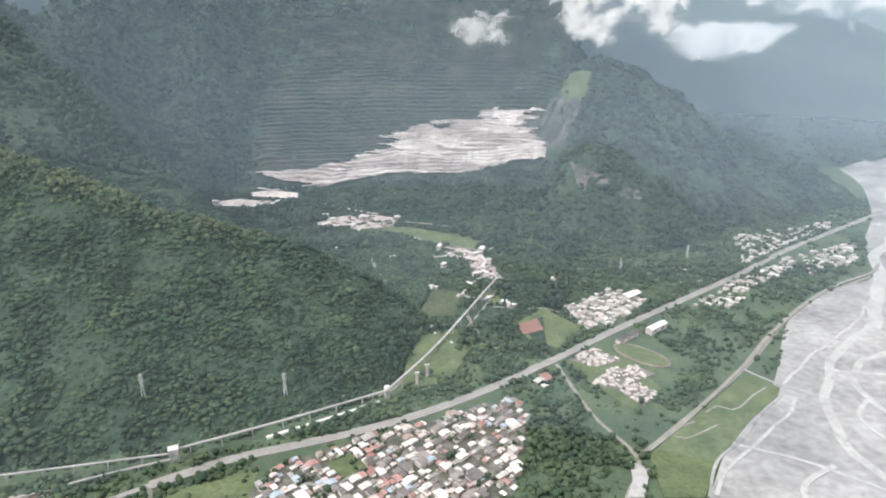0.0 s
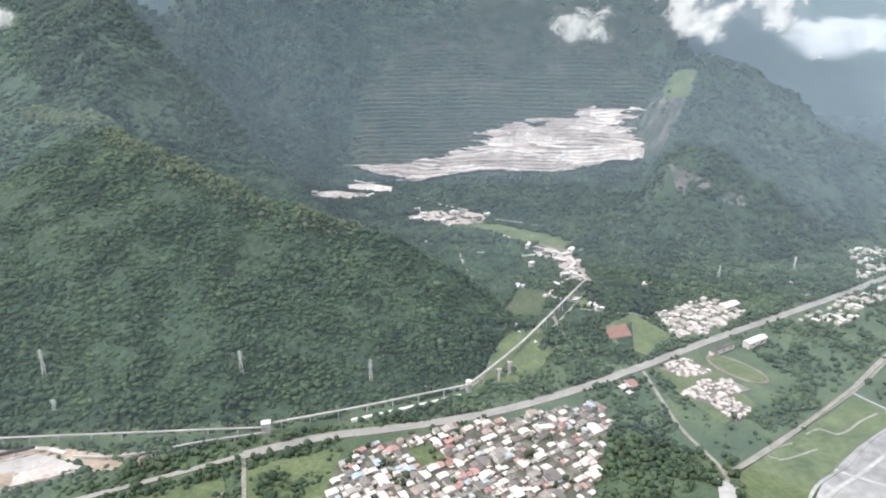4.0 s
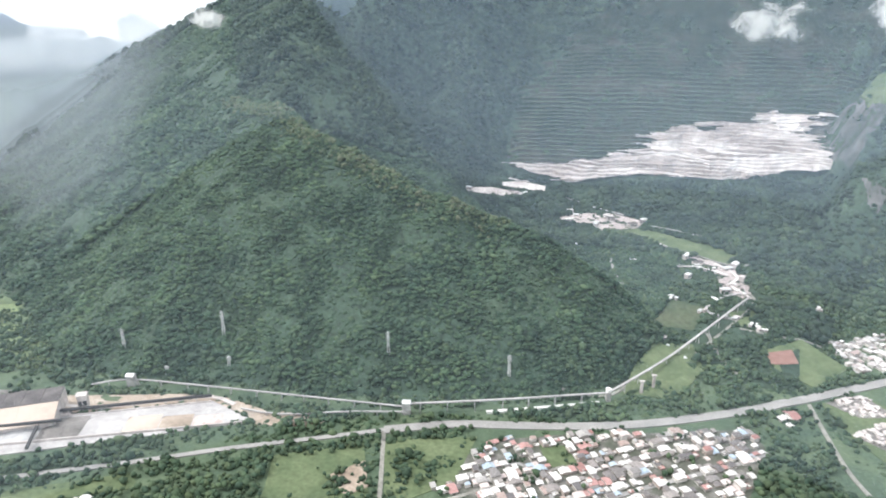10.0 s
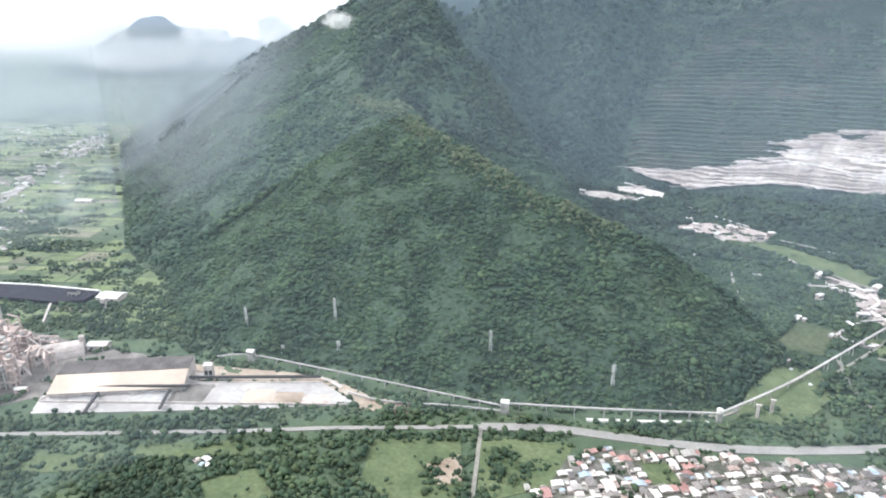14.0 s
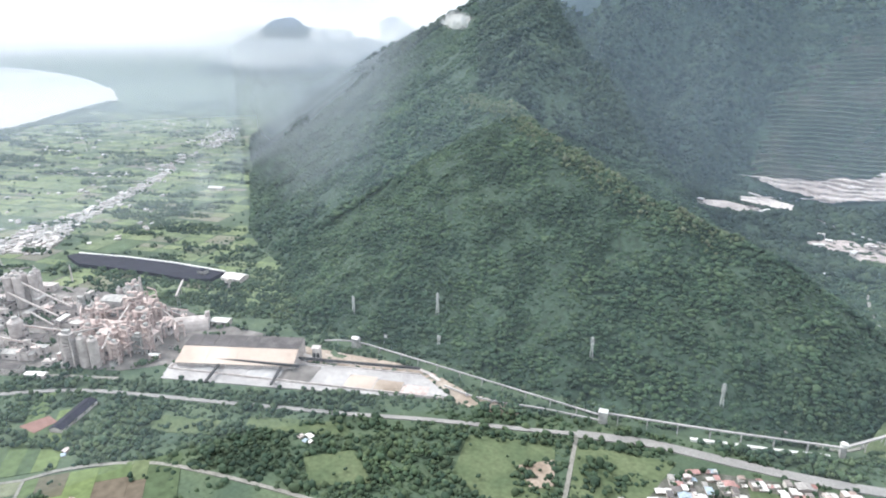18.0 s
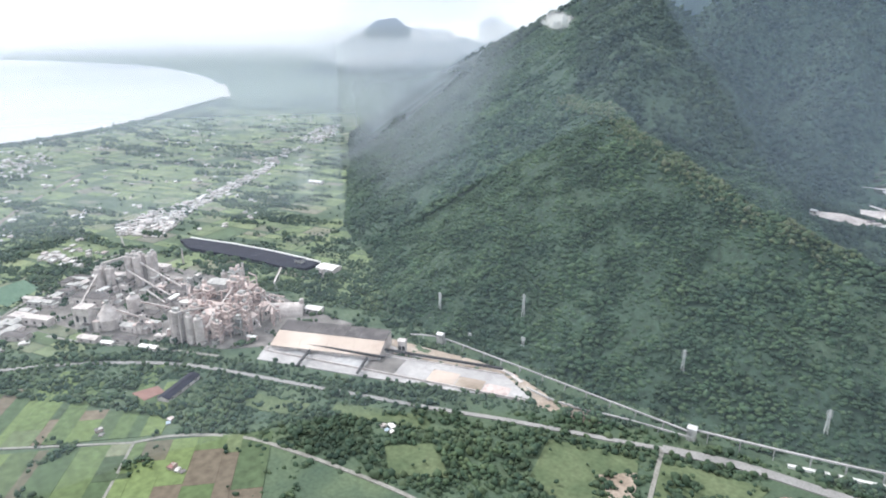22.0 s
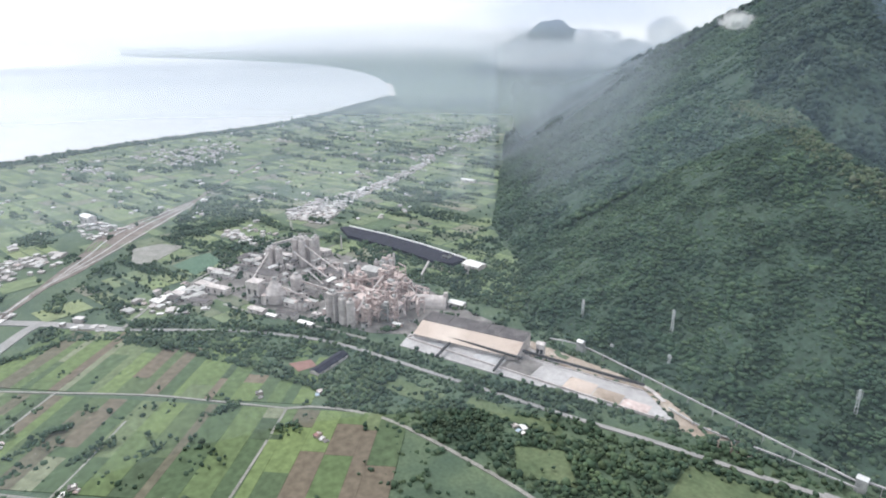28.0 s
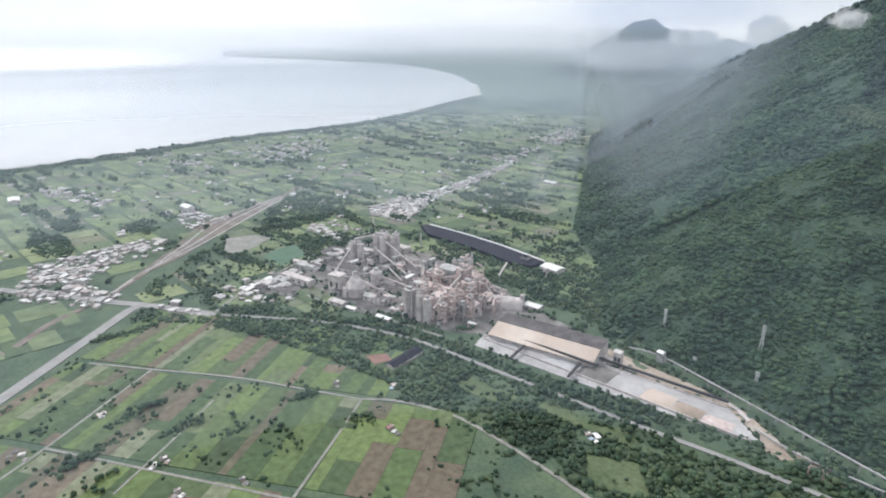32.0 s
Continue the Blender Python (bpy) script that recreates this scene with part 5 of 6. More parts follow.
settle([(-1115, -440), (-1230, -475), (-1330, -330), (-1350, -280), (-1120, -370)], 11, 12.5, 62, "houses of the roadside town", 41, 0.9, 0.85)
settle([(-1090, -395), (-1010, -295), (-1035, -280), (-1120, -370)], 11, 12, 62, "houses of the roadside town", 42, 0.85, 0.85)
settle([(-1172, -475), (-1244, -414), (-1332, -356), (-1342, -262), (-1279, -243), (-1160, -339), (-1094, -351), (-1113, -456)], 13, 14.5, 62, "houses of the lower town", 54, 0.5, 1.0)
settle([(-1113, -456), (-1072, -362), (-1030, -330), (-1045, -434)], 12, 13.5, 62, "houses below the trunk road", 55, 0.85, 0.9)
settle([(-994, -222), (-944, -140), (-912, -132), (-948, -216)], 12, 13.5, 62, "houses at the crossing", 56, 0.75, 0.9)
settle([(-1380, 54), (-1267, 122), (-1238, 90), (-1339, 39)], 11, 13, 45, "sheds beyond the works", 57, 0.8, 1.0)
settle([(-1170, -640), (-1147, -500), (-1110, -470), (-1060, -560)], 12, 13, 62, "houses of the roadside town", 46, 0.62, 0.85)
settle([(-1403, -225), (-1532, -255), (-1590, -215), (-1477, -140)], 13, 15, 30, "houses by the station", 43, 0.6, 0.95)
settle([(-1085, -420), (-1010, -300), (-985, -310), (-1060, -430)], 12, 13, 62, "houses along the trunk road", 49, 0.6, 0.8)
settle([(-930, -60), (-955, 5), (-985, 0), (-955, -100)], 13, 14, 75, "houses along the trunk road", 50, 0.5, 0.8)
settle([(-960, -90), (-1060, 0), (-1090, -20), (-1000, -150)], 13, 15, 45, "houses by the works gate", 44, 0.5, 0.9)
settle([(-1326, 48), (-1391, 114), (-1290, 165), (-1262, 110)], 17, 19, 45, "sheds behind the works", 47, 0.6, 1.0)
settle([(-1919, -660), (-1667, -425), (-1700, -400), (-1950, -610)], 22, 24, 45, "houses on the coast road", 48, 0.5, 1.3)
rg = random.Random(45)
for x, y in ((-615, -300), (-608, -292), (-562, -152), (-556, -160), (-510, -75), (-509, -133), (-500, -128), (-553, 77), (-547, 84), (-663, 31), (-666, -231), (-487, 279), (-481, 286), (198, 1030), (450, 1017), (440, 1074), (104, 906), (118, 915), (131, 908), (444, 991), (-640, 100), (-420, 60)):
    put_house(x, y, rg.uniform(0, 90), rg.choice((0, 2, 3, 6)), "farmsteads", 0.7, 5)
    put_house(x + rg.uniform(6, 11), y + rg.uniform(-7, 7), rg.uniform(0, 90), rg.choice((3, 6, 6)), "farmsteads", 0.65, 5)
for k in range(360):
    a, r = rg.uniform(64, 118), 1400 + 3900 * rg.random() ** 1.2
    x, y = rad(a, r)
    if off_water(np.array([x]), np.array([y]))[0] and ground_z(x, y) < 1.5:
        for j in range(rg.choice((1, 1, 2, 3))):
            put_house(x + j * 19, y + rg.uniform(-12, 12), rg.uniform(0, 90), rg.choice((0, 2, 3, 4)), "scattered houses of the plain", 0.95, 12)
for group, (walls, roofs) in towns.items():
    k = len(walls.f)
    walls.add(roofs.v, roofs.f)
    ob = walls.make("houses", M["wall_many"])
    ob.data.materials.append(M["roof_many"])
    ob.data.polygons.foreach_set("material_index", [0] * k + [1] * (len(walls.f) - k))
    tagged(ob, "pale and grey roofed " + group, "houses", "", "stuff")
for ob in KINDS:
    for o in (*ob.children_recursive, ob):
        bpy.data.objects.remove(o)

# ---- school and sports grounds ----
YARDS = [[(167, 734), (210, 767), (237, 731), (198, 714)], [(186, 673), (216, 708), (253, 716), (271, 697), (237, 678), (259, 653), (234, 623), (216, 653)]]
plate("school_ground", [(162, 731), (214, 768), (244, 735), (268, 662), (219, 617), (186, 665)], M["turf"], 0.7, 0.9, label="grassy ground of a cemetery and school yard", category="yard")
for q in YARDS:
    plate("cemetery_ground", q, M["dust"], 1.0, 0.9, label="pale paved ground between the cemetery rows", category="yard")
rg = random.Random(61)
for k in range(520):
    x, y = rg.uniform(165, 272), rg.uniform(620, 768)
    if any(inside(np.array([x]), np.array([y]), q)[0] for q in YARDS):
        s = empty("hut", x, y, 0.7, 40 + rg.choice((0, 90)), "low pale concrete hut in a crowded row", "hut", "huts in the yard")
        w, d, h = rg.uniform(2.5, 6), rg.uniform(2.5, 5), rg.uniform(1.2, 2.6)
        Build().box(0, 0, 0, w, d, h).make("wall", M["wall"], s)
        Build().gable(0, 0, h, w + 0.6, d + 0.6, 0.8, 0.2).make("roof", M["concrete"], s)
cx, cy = 268, 748
ring, inner = [], []
for k in range(40):
    t = 2 * math.pi * k / 40
    u, v = 42 * math.cos(t), 22 * math.sin(t)
    c, s = math.cos(radians(-48)), math.sin(radians(-48))
    ring.append((cx + c * u - s * v, cy + s * u + c * v))
    inner.append((cx + c * u * 0.9 - s * v * 0.82, cy + s * u * 0.9 + c * v * 0.82))
field = plate("sports_field", ring, M["ballast"], 1.0, 1.2, label="oval running track round a worn grass field", category="sports field")
plate("turf", inner, M["turf"], 1.2, 0.3, field, "worn grass infield")
plate("playing_field", PITCH, M["turf"], 1.0, 1.2, label="yellow-green grass playing field", category="playing field")
plate("red_court", [(109, 824), (140, 843), (146, 811), (114, 795)], M["court"], 1.3, 0.5, label="red hard court beside the grass field", category="sports court")
plate("red_court", [(-723, 76), (-722, 105), (-703, 108), (-697, 84)], M["court"], 1.2, 0.8, label="red hard court among trees", category="sports court")


def hall(name, x, y, turn, w, d, h, rise, roof, label, category="building", wall="concrete", group=""):
    ob = empty(name, x, y, 0.3, turn, label, category, group)
    Build().box(0, 0, -1, w, d, h + 1).make("wall", M[wall], ob)
    if rise:
        Build().gable(0, 0, h, w + 1.5, d + 1.5, rise, 0.4).make("roof", M[roof], ob)
        b = Build()
        for sx in (-1, 1):
            b.add([(sx * w / 2, -d / 2, h - 0.3), (sx * w / 2, d / 2, h - 0.3), (sx * w / 2, 0, h + rise - 0.4)], [(0, 1, 2)])
        b.make("gable_end", M[wall], ob)
    else:
        Build().box(0, 0, h, w + 0.6, d + 0.6, 0.6).make("roof", M[roof], ob)
    for k in range(max(2, int(w / 14))):
        for side in (-1, 1):
            Build().box(-w / 2 + (k + 0.5) * w / max(2, int(w / 14)), side * d / 2, h * 0.35, 4, 0.2, h * 0.3).make("window", M["dark"], ob)
    return ob


hall("school_building", 312, 822, 40, 40, 10, 9, 2.5, "white", "long white-roofed school building beside the highway")
hall("school_building", 262, 795, 40, 46, 7, 6, 0, "greyroof", "low grey flat-roofed classroom block beside the track")
hall("warehouse", 312, 948, 40, 34, 14, 7, 2.5, "white", "white-roofed hall at the hamlet's edge")
hall("warehouse", -1626, 763, 30, 44, 18, 8, 3, "white", "white-roofed hall in the fields")
hall("warehouse", -1809, -687, 20, 50, 26, 8, 3, "white", "white-roofed hall on the coast road")
hall("station_building", -1566, -233, 30, 40, 20, 18, 4, "white", "white multi-storey station building by the rail yard")
hall("long_shed", -699, 124, 127, 58, 15, 5, 3, "solar", "long dark-roofed shed among trees")
plate("paved_pad", PAD, M["lane"], 1.4, 1.4, label="pale bare paved lot beside the railway", category="lot")
plate("crop_plot", TEAL, M["pitch_teal"], 1.0, 1.2, ground, "teal-green crop plot")
strip("lane", [(-925, -128), (-992, -94), (-1054, -48), (-1119, 3), (-1203, 75), (-1267, 129), (-1290, 231)], 5, M["lane"], 1.3, 1.2, label="pale service road along the fence of the works", category="lane")


# ---- cement works ----
works = plate("works_ground", PLANT, M["dust"], 0.6, 0.8, label="dusty grey paved ground of the cement works", category="pavement")


def silo(x, y, r, h, label, mat="concrete", cap=3.0, group="silos of the works"):
    ob = empty("silo", x, y, 0.6, 0, label, "silo", group)
    Build().tube((0, 0, 0), (0, 0, h), r, n=20).make("shell", M[mat], ob, smooth=False)
    lid = Build().tube((0, 0, h), (0, 0, h + cap), r * 0.98, r * 0.35, n=20).make("cap", M[mat], ob)
    Build().box(0, 0, h + cap * 0.7, r * 0.9, r * 0.7, 3.2).make("top_house", M["steel"], lid)
    b = Build()
    for k in range(12):
        t = 2 * math.pi * k / 12
        b.beam((r * math.cos(t), r * math.sin(t), h), (r * math.cos(t), r * math.sin(t), h + 1.4), 0.15, 0.15)
        t2 = 2 * math.pi * (k + 1) / 12
        b.beam((r * math.cos(t), r * math.sin(t), h + 1.4), (r * math.cos(t2), r * math.sin(t2), h + 1.4), 0.15, 0.15)
    b.make("guard_rail", M["steel"], lid)
    for k in range(3):
        Build().tube((0, 0, h * (0.25 + 0.25 * k)), (0, 0, h * (0.25 + 0.25 * k) + 0.5), r + 0.25, n=20).make("ring", M["concrete"], ob)
    return ob


def gallery(a, b, w=3.2, h=3.0, mat="steel", label="long covered conveyor gallery on steel legs", legs=3, group="conveyor galleries of the works"):
    """A covered belt bridge between two points, with its trestles."""
    ob = empty("conveyor_gallery", a[0], a[1], 0, 0, label, "conveyor", group)
    a0, b0 = Vector((0, 0, a[2])), Vector((b[0] - a[0], b[1] - a[1], b[2]))
    Build().beam(a0, b0, w, h).make("casing", M[mat], ob)
    Build().beam(a0 + Vector((0, 0, h * 0.58)), b0 + Vector((0, 0, h * 0.58)), w * 1.15, 0.35).make("roof", M["dark" if mat == "dark" else "concrete"], ob)
    for k in range(legs):
        t = (k + 0.5) / legs
        p = a0.lerp(b0, t)
        d = (b0 - a0).normalized()
        side = Vector((-d.y, d.x, 0)).normalized() if d.xy.length > 0.01 else Vector((1, 0, 0))
        g = 0.0
        bb = Build().beam(p + side * w * 0.4, p + side * w * 0.9 - Vector((0, 0, p.z - g)), 0.5, 0.5).beam(p - side * w * 0.4, p - side * w * 0.9 - Vector((0, 0, p.z - g)), 0.5, 0.5)
        q = p - Vector((0, 0, (p.z - g) * 0.5))
        bb.beam(q + side * w * 0.65, q - side * w * 0.65, 0.35, 0.35)
        bb.make("trestle", M["steel"], ob)
    return ob


def tower(x, y, turn, w, d, h, floors, mat, label, cyclones=True):
    """An open steel tower: columns, floors, cyclones and ducts."""
    h = h * 0.72
    ob = empty("process_tower", x, y, 0.6, turn, label, "tower", "process towers of the works")
    for sx in (-1, 1):
        for sy in (-1, 1):
            Build().box(sx * w / 2, sy * d / 2, 0, 1.3, 1.3, h).make("column", M[mat], ob)
    for k in range(1, floors + 1):
        z = h * k / floors
        Build().box(0, 0, z - 0.7, w + 2.2, d + 2.2, 0.7).make("floor_deck", M[mat], ob)
        if k < floors:
            b = Build()
            for s in (-1, 1):
                b.beam((-w / 2, s * d / 2, z), (w / 2, s * d / 2, z + h / floors), 0.5, 0.5).beam((s * w / 2, -d / 2, z), (s * w / 2, d / 2, z + h / floors), 0.5, 0.5)
            b.make("brace", M[mat], ob)
        if cyclones and k % 2 == 0:
            for s in (-1, 1):
                Build().tube((s * w * 0.22, 0, z - 6), (s * w * 0.22, 0, z + 1), 1.0, w * 0.2, n=12).tube((s * w * 0.22, 0, z + 1), (s * w * 0.22, 0, z + 6), w * 0.2, n=12).make("cyclone", M["steel_rust"], ob)
    Build().tube((w * 0.3, d * 0.55, 0), (w * 0.3, d * 0.55, h * 1.05), 1.1, n=10).make("riser_duct", M["steel_rust"], ob)
    Build().box(0, 0, h, w * 0.6, d * 0.6, 4).make("penthouse", M["steel"], ob)
    return ob


def stack(x, y, r, h, label, mat="concrete"):
    h = h * 0.70
    ob = empty("chimney", x, y, 0.6, 0, label, "chimney", "chimneys of the works")
    shaft = Build().tube((0, 0, 0), (0, 0, h), r * 1.25, r, n=14).make("shaft", M[mat], ob)
    Build().tube((0, 0, h - 1.2), (0, 0, h + 0.4), r * 1.15, n=14).make("rim", M["steel"], shaft)
    Build().tube((0, 0, h * 0.7), (0, 0, h * 0.7 + 0.6), r * 1.5, n=14).make("platform", M["steel"], shaft)
    return ob


# silo groups
for x, y in ((-1100, 108), (-1092, 124), (-1112, 118)):
    silo(x, y, 6.6, 38, "tall grey cement silo with a low cone cap")
for x, y in ((-1100, 156), (-1086, 166), (-1099, 176), (-1084, 186), (-1112, 168), (-1098, 194)):
    silo(x, y, 7.0, 50, "very tall pale concrete silo of the packing group")
gal = gallery((-1108, 118, 43), (-1098, 165, 53), 4, 4, legs=0, label="short bridge gallery between the silo groups")
silo(-965, 132, 10, 27, "squat grey silo with a shallow dome roof", cap=6)
silo(-815, 172, 6.0, 40, "tall dusty raw meal silo")
silo(-803, 181, 6.0, 38, "tall dusty raw meal silo")
silo(-826, 196, 6.0, 30, "dusty rust-stained bin silo", "steel_rust")
dome = empty("clinker_dome", -940, 93, 0.6, 0, "pale concrete clinker store with a steep cone roof", "storage dome")
Build().tube((0, 0, 0), (0, 0, 15), 17, n=24).make("drum", M["concrete"], dome)
Build().tube((0, 0, 15), (0, 0, 36), 17.8, 3.5, n=24).make("cone_roof", M["concrete"], dome)
Build().tube((0, 0, 36), (0, 0, 41), 3.4, n=12).make("head_house", M["steel"], dome)
for k in range(8):
    t = 2 * math.pi * k / 8
    Build().beam((17.9 * math.cos(t), 17.9 * math.sin(t), 0), (17.9 * math.cos(t), 17.9 * math.sin(t), 15), 0.9, 0.9).make("pilaster", M["concrete"], dome)
hall("mill_house", -960, 66, 45, 24, 20, 32, 0, "concrete", "tall square concrete mill building", "building")
hall("packing_plant", -1040, 90, 42, 60, 22, 16, 3, "greyroof", "dusty packing hall with a grey roof")
hall("workshop", -900, 120, 38, 44, 14, 9, 2.5, "steel", "low workshop with a dusty sheet roof")
hall("workshop", -870, 100, 38, 36, 12, 8, 2.5, "greyroof", "low workshop with a grey roof")
hall("workshop", -905, 60, 38, 30, 12, 7, 2, "concrete", "low dusty store beside the road")
hall("office_block", -1010, 10, 40, 44, 14, 12, 0, "concrete", "flat-roofed concrete office block")
hall("office_block", -1045, -10, 40, 30, 16, 9, 0, "concrete", "flat-roofed grey office block")
hall("workshop", -1020, -64, 143, 70, 9, 6, 1.5, "white", "long white-roofed shed by the gate")
hall("workshop", -975, -20, 45, 36, 16, 7, 2, "greyroof", "dark grey roofed shed by the gate")
hall("workshop", -830, 120, 38, 26, 8, 5, 1.5, "white", "small white-roofed store among trees")
hall("workshop", -880, 78, 38, 18, 7, 4, 1.2, "white", "small pale-roofed hut among trees")
hall("kiln_hall", -880, 230, 36, 90, 16, 20, 3, "steel_rust", "long dusty kiln building", wall="steel_rust")
hall("raw_mill", -935, 255, 36, 32, 24, 34, 3, "steel", "tall dusty raw mill building", wall="steel")
hall("cooler_house", -845, 215, 36, 26, 20, 24, 3, "steel_rust", "tall rust-stained steel cooler house", wall="steel_rust")
hall("coal_mill", -905, 290, 36, 24, 18, 28, 3, "steel_rust", "rust-stained coal mill building", wall="steel_rust")
hall("substation", -1140, 215, 36, 30, 16, 10, 0, "concrete", "grey concrete substation block")
hall("store_house", -1000, 210, 36, 46, 18, 14, 3, "greyroof", "long grey-roofed dusty clinker store")
tower(-826, 160, 36, 15, 11, 66, 11, "concrete", "tall concrete stair and elevator frame with dark bays", False)
tower(-880, 262, 36, 18, 16, 72, 8, "steel_rust", "open rusty preheater tower with stacked cyclones")
tower(-845, 258, 36, 16, 14, 58, 7, "steel_rust", "rusty preheater tower with ducts")
tower(-915, 230, 36, 14, 12, 46, 6, "steel_rust", "low open rust-brown process tower")
tower(-862, 290, 36, 12, 12, 44, 6, "steel_rust", "rust-brown steel process tower")
tower(-800, 235, 36, 12, 10, 36, 5, "steel", "grey steel transfer tower", False)
tower(-960, 285, 36, 14, 12, 50, 6, "steel", "grey steel process tower")
stack(-898, 276, 2.4, 84, "tall slim pale concrete chimney")
stack(-955, 300, 2.0, 70, "slim grey concrete works chimney")
stack(-850, 238, 1.6, 52, "slim rust-stained steel exhaust stack", "steel_rust")
stack(-872, 244, 1.4, 48, "slim rust-stained steel exhaust stack", "steel_rust")
rg = random.Random(71)
for k in range(84):
    u, v = rg.random(), rg.random()
    x, y = -985 + 195 * u, 215 + 95 * v - 30 * u + rg.uniform(-8, 8)
    if not inside(np.array([x]), np.array([y]), PLANT)[0]:
        continue
    if k % 3 == 0:
        silo(x, y, rg.uniform(2.5, 5), rg.uniform(13, 30), "dusty rust-brown process bin", rg.choice(("steel_rust", "steel_rust", "concrete")), 3, "process bins of the works")
    elif k % 3 == 1:
        tower(x, y, 36 + rg.choice((0, 90)), rg.uniform(7, 11), rg.uniform(6, 10), rg.uniform(26, 56), rg.choice((4, 5, 6)), "steel_rust", "open rust-brown steel process frame")
    else:
        hall("machine_house", x, y, 36 + rg.choice((0, 90)), rg.uniform(10, 22), rg.uniform(8, 14), rg.uniform(9, 24), rg.choice((0, 2)), rg.choice(("steel", "greyroof", "steel_rust", "white")), "small dusty machine house", wall=rg.choice(("steel_rust", "concrete", "steel")))
for k in range(34):
    u = rg.random()
    x, y = -1160 + 330 * u, 60 + 120 * rg.random() + 90 * u
    hall("service_building", x, y, 38 + rg.choice((0, 90)), rg.uniform(12, 28), rg.uniform(8, 14), rg.uniform(5, 13), rg.choice((0, 1.5, 2)), rg.choice(("concrete", "white", "greyroof", "steel")), "dusty grey service building of the works")
for a, b in (((-965, 132, 30), (-905, 200, 8)), ((-940, 93, 40), (-905, 150, 5)), ((-1085, 150, 40), (-990, 190, 10)), ((-1080, 170, 56), (-985, 215, 16)), ((-1100, 110, 46), (-1010, 60, 10)), ((-960, 66, 34), (-940, 93, 42)),
             ((-880, 262, 60), (-826, 200, 24)), ((-862, 290, 40), (-815, 300, 14)), ((-845, 258, 44), (-790, 262, 10)), ((-935, 255, 36), (-985, 300, 8)), ((-915, 230, 40), (-960, 190, 10)), ((-880, 250, 52), (-940, 215, 18)), ((-826, 160, 60), (-870, 215, 30)),
             ((-1010, 160, 24), (-950, 180, 6)), ((-905, 290, 30), (-870, 320, 8)), ((-840, 215, 34), (-800, 190, 30))):
    gallery((a[0], a[1], a[2] * 0.76), (b[0], b[1], b[2] * 0.76), 1.9, 1.9, rg.choice(("steel", "steel_rust", "concrete")))
CORE = [(-1010, 60), (-1130, 150), (-1120, 215), (-1000, 270), (-905, 330), (-800, 330), (-765, 235), (-790, 195), (-850, 140), (-940, 50)]
n = 0
while n < 90:
    x, y = rg.uniform(-1130, -765), rg.uniform(50, 330)
    if not inside(np.array([x]), np.array([y]), CORE)[0]:
        continue
    n += 1
    w, d, h, turn = rg.uniform(5, 15), rg.uniform(4, 10), rg.uniform(4, 17), 37 + rg.choice((0, 90))
    ob = empty("equipment_house", x, y, 0.6, turn, "dusty pinkish-grey equipment block among pipes and belts", "building", "equipment blocks of the works")
    wall = rg.choice(("concrete", "concrete", "steel_rust", "steel"))
    Build().box(0, 0, -1, w, d, h + 1).make("wall", M[wall], ob)
    if n % 3 == 0:
        Build().gable(0, 0, h, w + 0.8, d + 0.8, 1.6, 0.3).make("roof", M[rg.choice(("white", "greyroof", "steel"))], ob)
    else:
        Build().box(0, 0, h, w + 0.5, d + 0.5, 0.5).make("roof", M[rg.choice(("concrete", "steel_rust", "greyroof"))], ob)
        Build().tube((w * 0.2, 0, h), (w * 0.2, 0, h + rg.uniform(3, 9)), 0.9, n=8).make("vent_pipe", M["steel"], ob)
    Build().box(0, -d / 2, h * 0.3, w * 0.5, 0.3, h * 0.25).make("opening", M["dark"], ob)
for k in range(58):
    x, y = rg.uniform(-960, -795), rg.uniform(200, 310)
    ob = empty("duct", x, y, 0.6, 0, "rust-stained steel gas duct with bends", "duct", "ducts of the works")
    d = Vector((rg.uniform(-1, 1), rg.uniform(-1, 1), 0)).normalized() * rg.uniform(10, 26)
    h = rg.uniform(12, 36)
    Build().tube((0, 0, 0), (0, 0, h), 1.2, n=8).make("riser", M["steel_rust"], ob)
    Build().tube((0, 0, h), (d.x, d.y, h * rg.uniform(0.6, 1.15)), 1.2, n=8).make("run", M["steel_rust"], ob)

# raw material halls and the open stockyard
axis = math.degrees(math.atan2(355 - 259, -612 + 728))
cx, cy = -683, 318
shed = empty("limestone_hall", cx, cy, 0.6, axis, "long storage hall with cream and weathered grey sheet roofs", "storage hall")
Build().box(0, 4, -1, 153.5, 50, 8).make("wall", M["concrete"], shed)
for k in range(4):
    x0 = -77 + 38.5 * k
    tilt = Build().add([(x0, -24, 8), (x0 + 38.3, -24, 8), (x0 + 38.3, 4, 17.5), (x0, 4, 17.5), (x0, -24, 7.4), (x0 + 38.3, -24, 7.4), (x0 + 38.3, 4, 16.9), (x0, 4, 16.9)], [(0, 1, 2, 3), (4, 7, 6, 5), (0, 4, 5, 1), (1, 5, 6, 2), (2, 6, 7, 3), (3, 7, 4, 0)])
    tilt.make("roof_sheet", M["cream"], shed, "cream sheet roof bay")
for k in range(8):
    x0 = -77 + 19.25 * k
    Build().add([(x0, 4.3, 18.2), (x0 + 18.9, 4.3, 18.2), (x0 + 18.9, 32, 20.5), (x0, 32, 20.5), (x0, 4.3, 17.6), (x0 + 18.9, 4.3, 17.6), (x0 + 18.9, 32, 19.9), (x0, 32, 19.9)], [(0, 1, 2, 3), (4, 7, 6, 5), (0, 4, 5, 1), (1, 5, 6, 2), (2, 6, 7, 3), (3, 7, 4, 0)]).make("roof_sheet", M["greyroof"], shed, "weathered grey roof bay")
for k in range(13):
    Build().box(-75 + 12.5 * k, -21.5, 0, 1.0, 1.0, 8).make("column", M["steel"], shed)
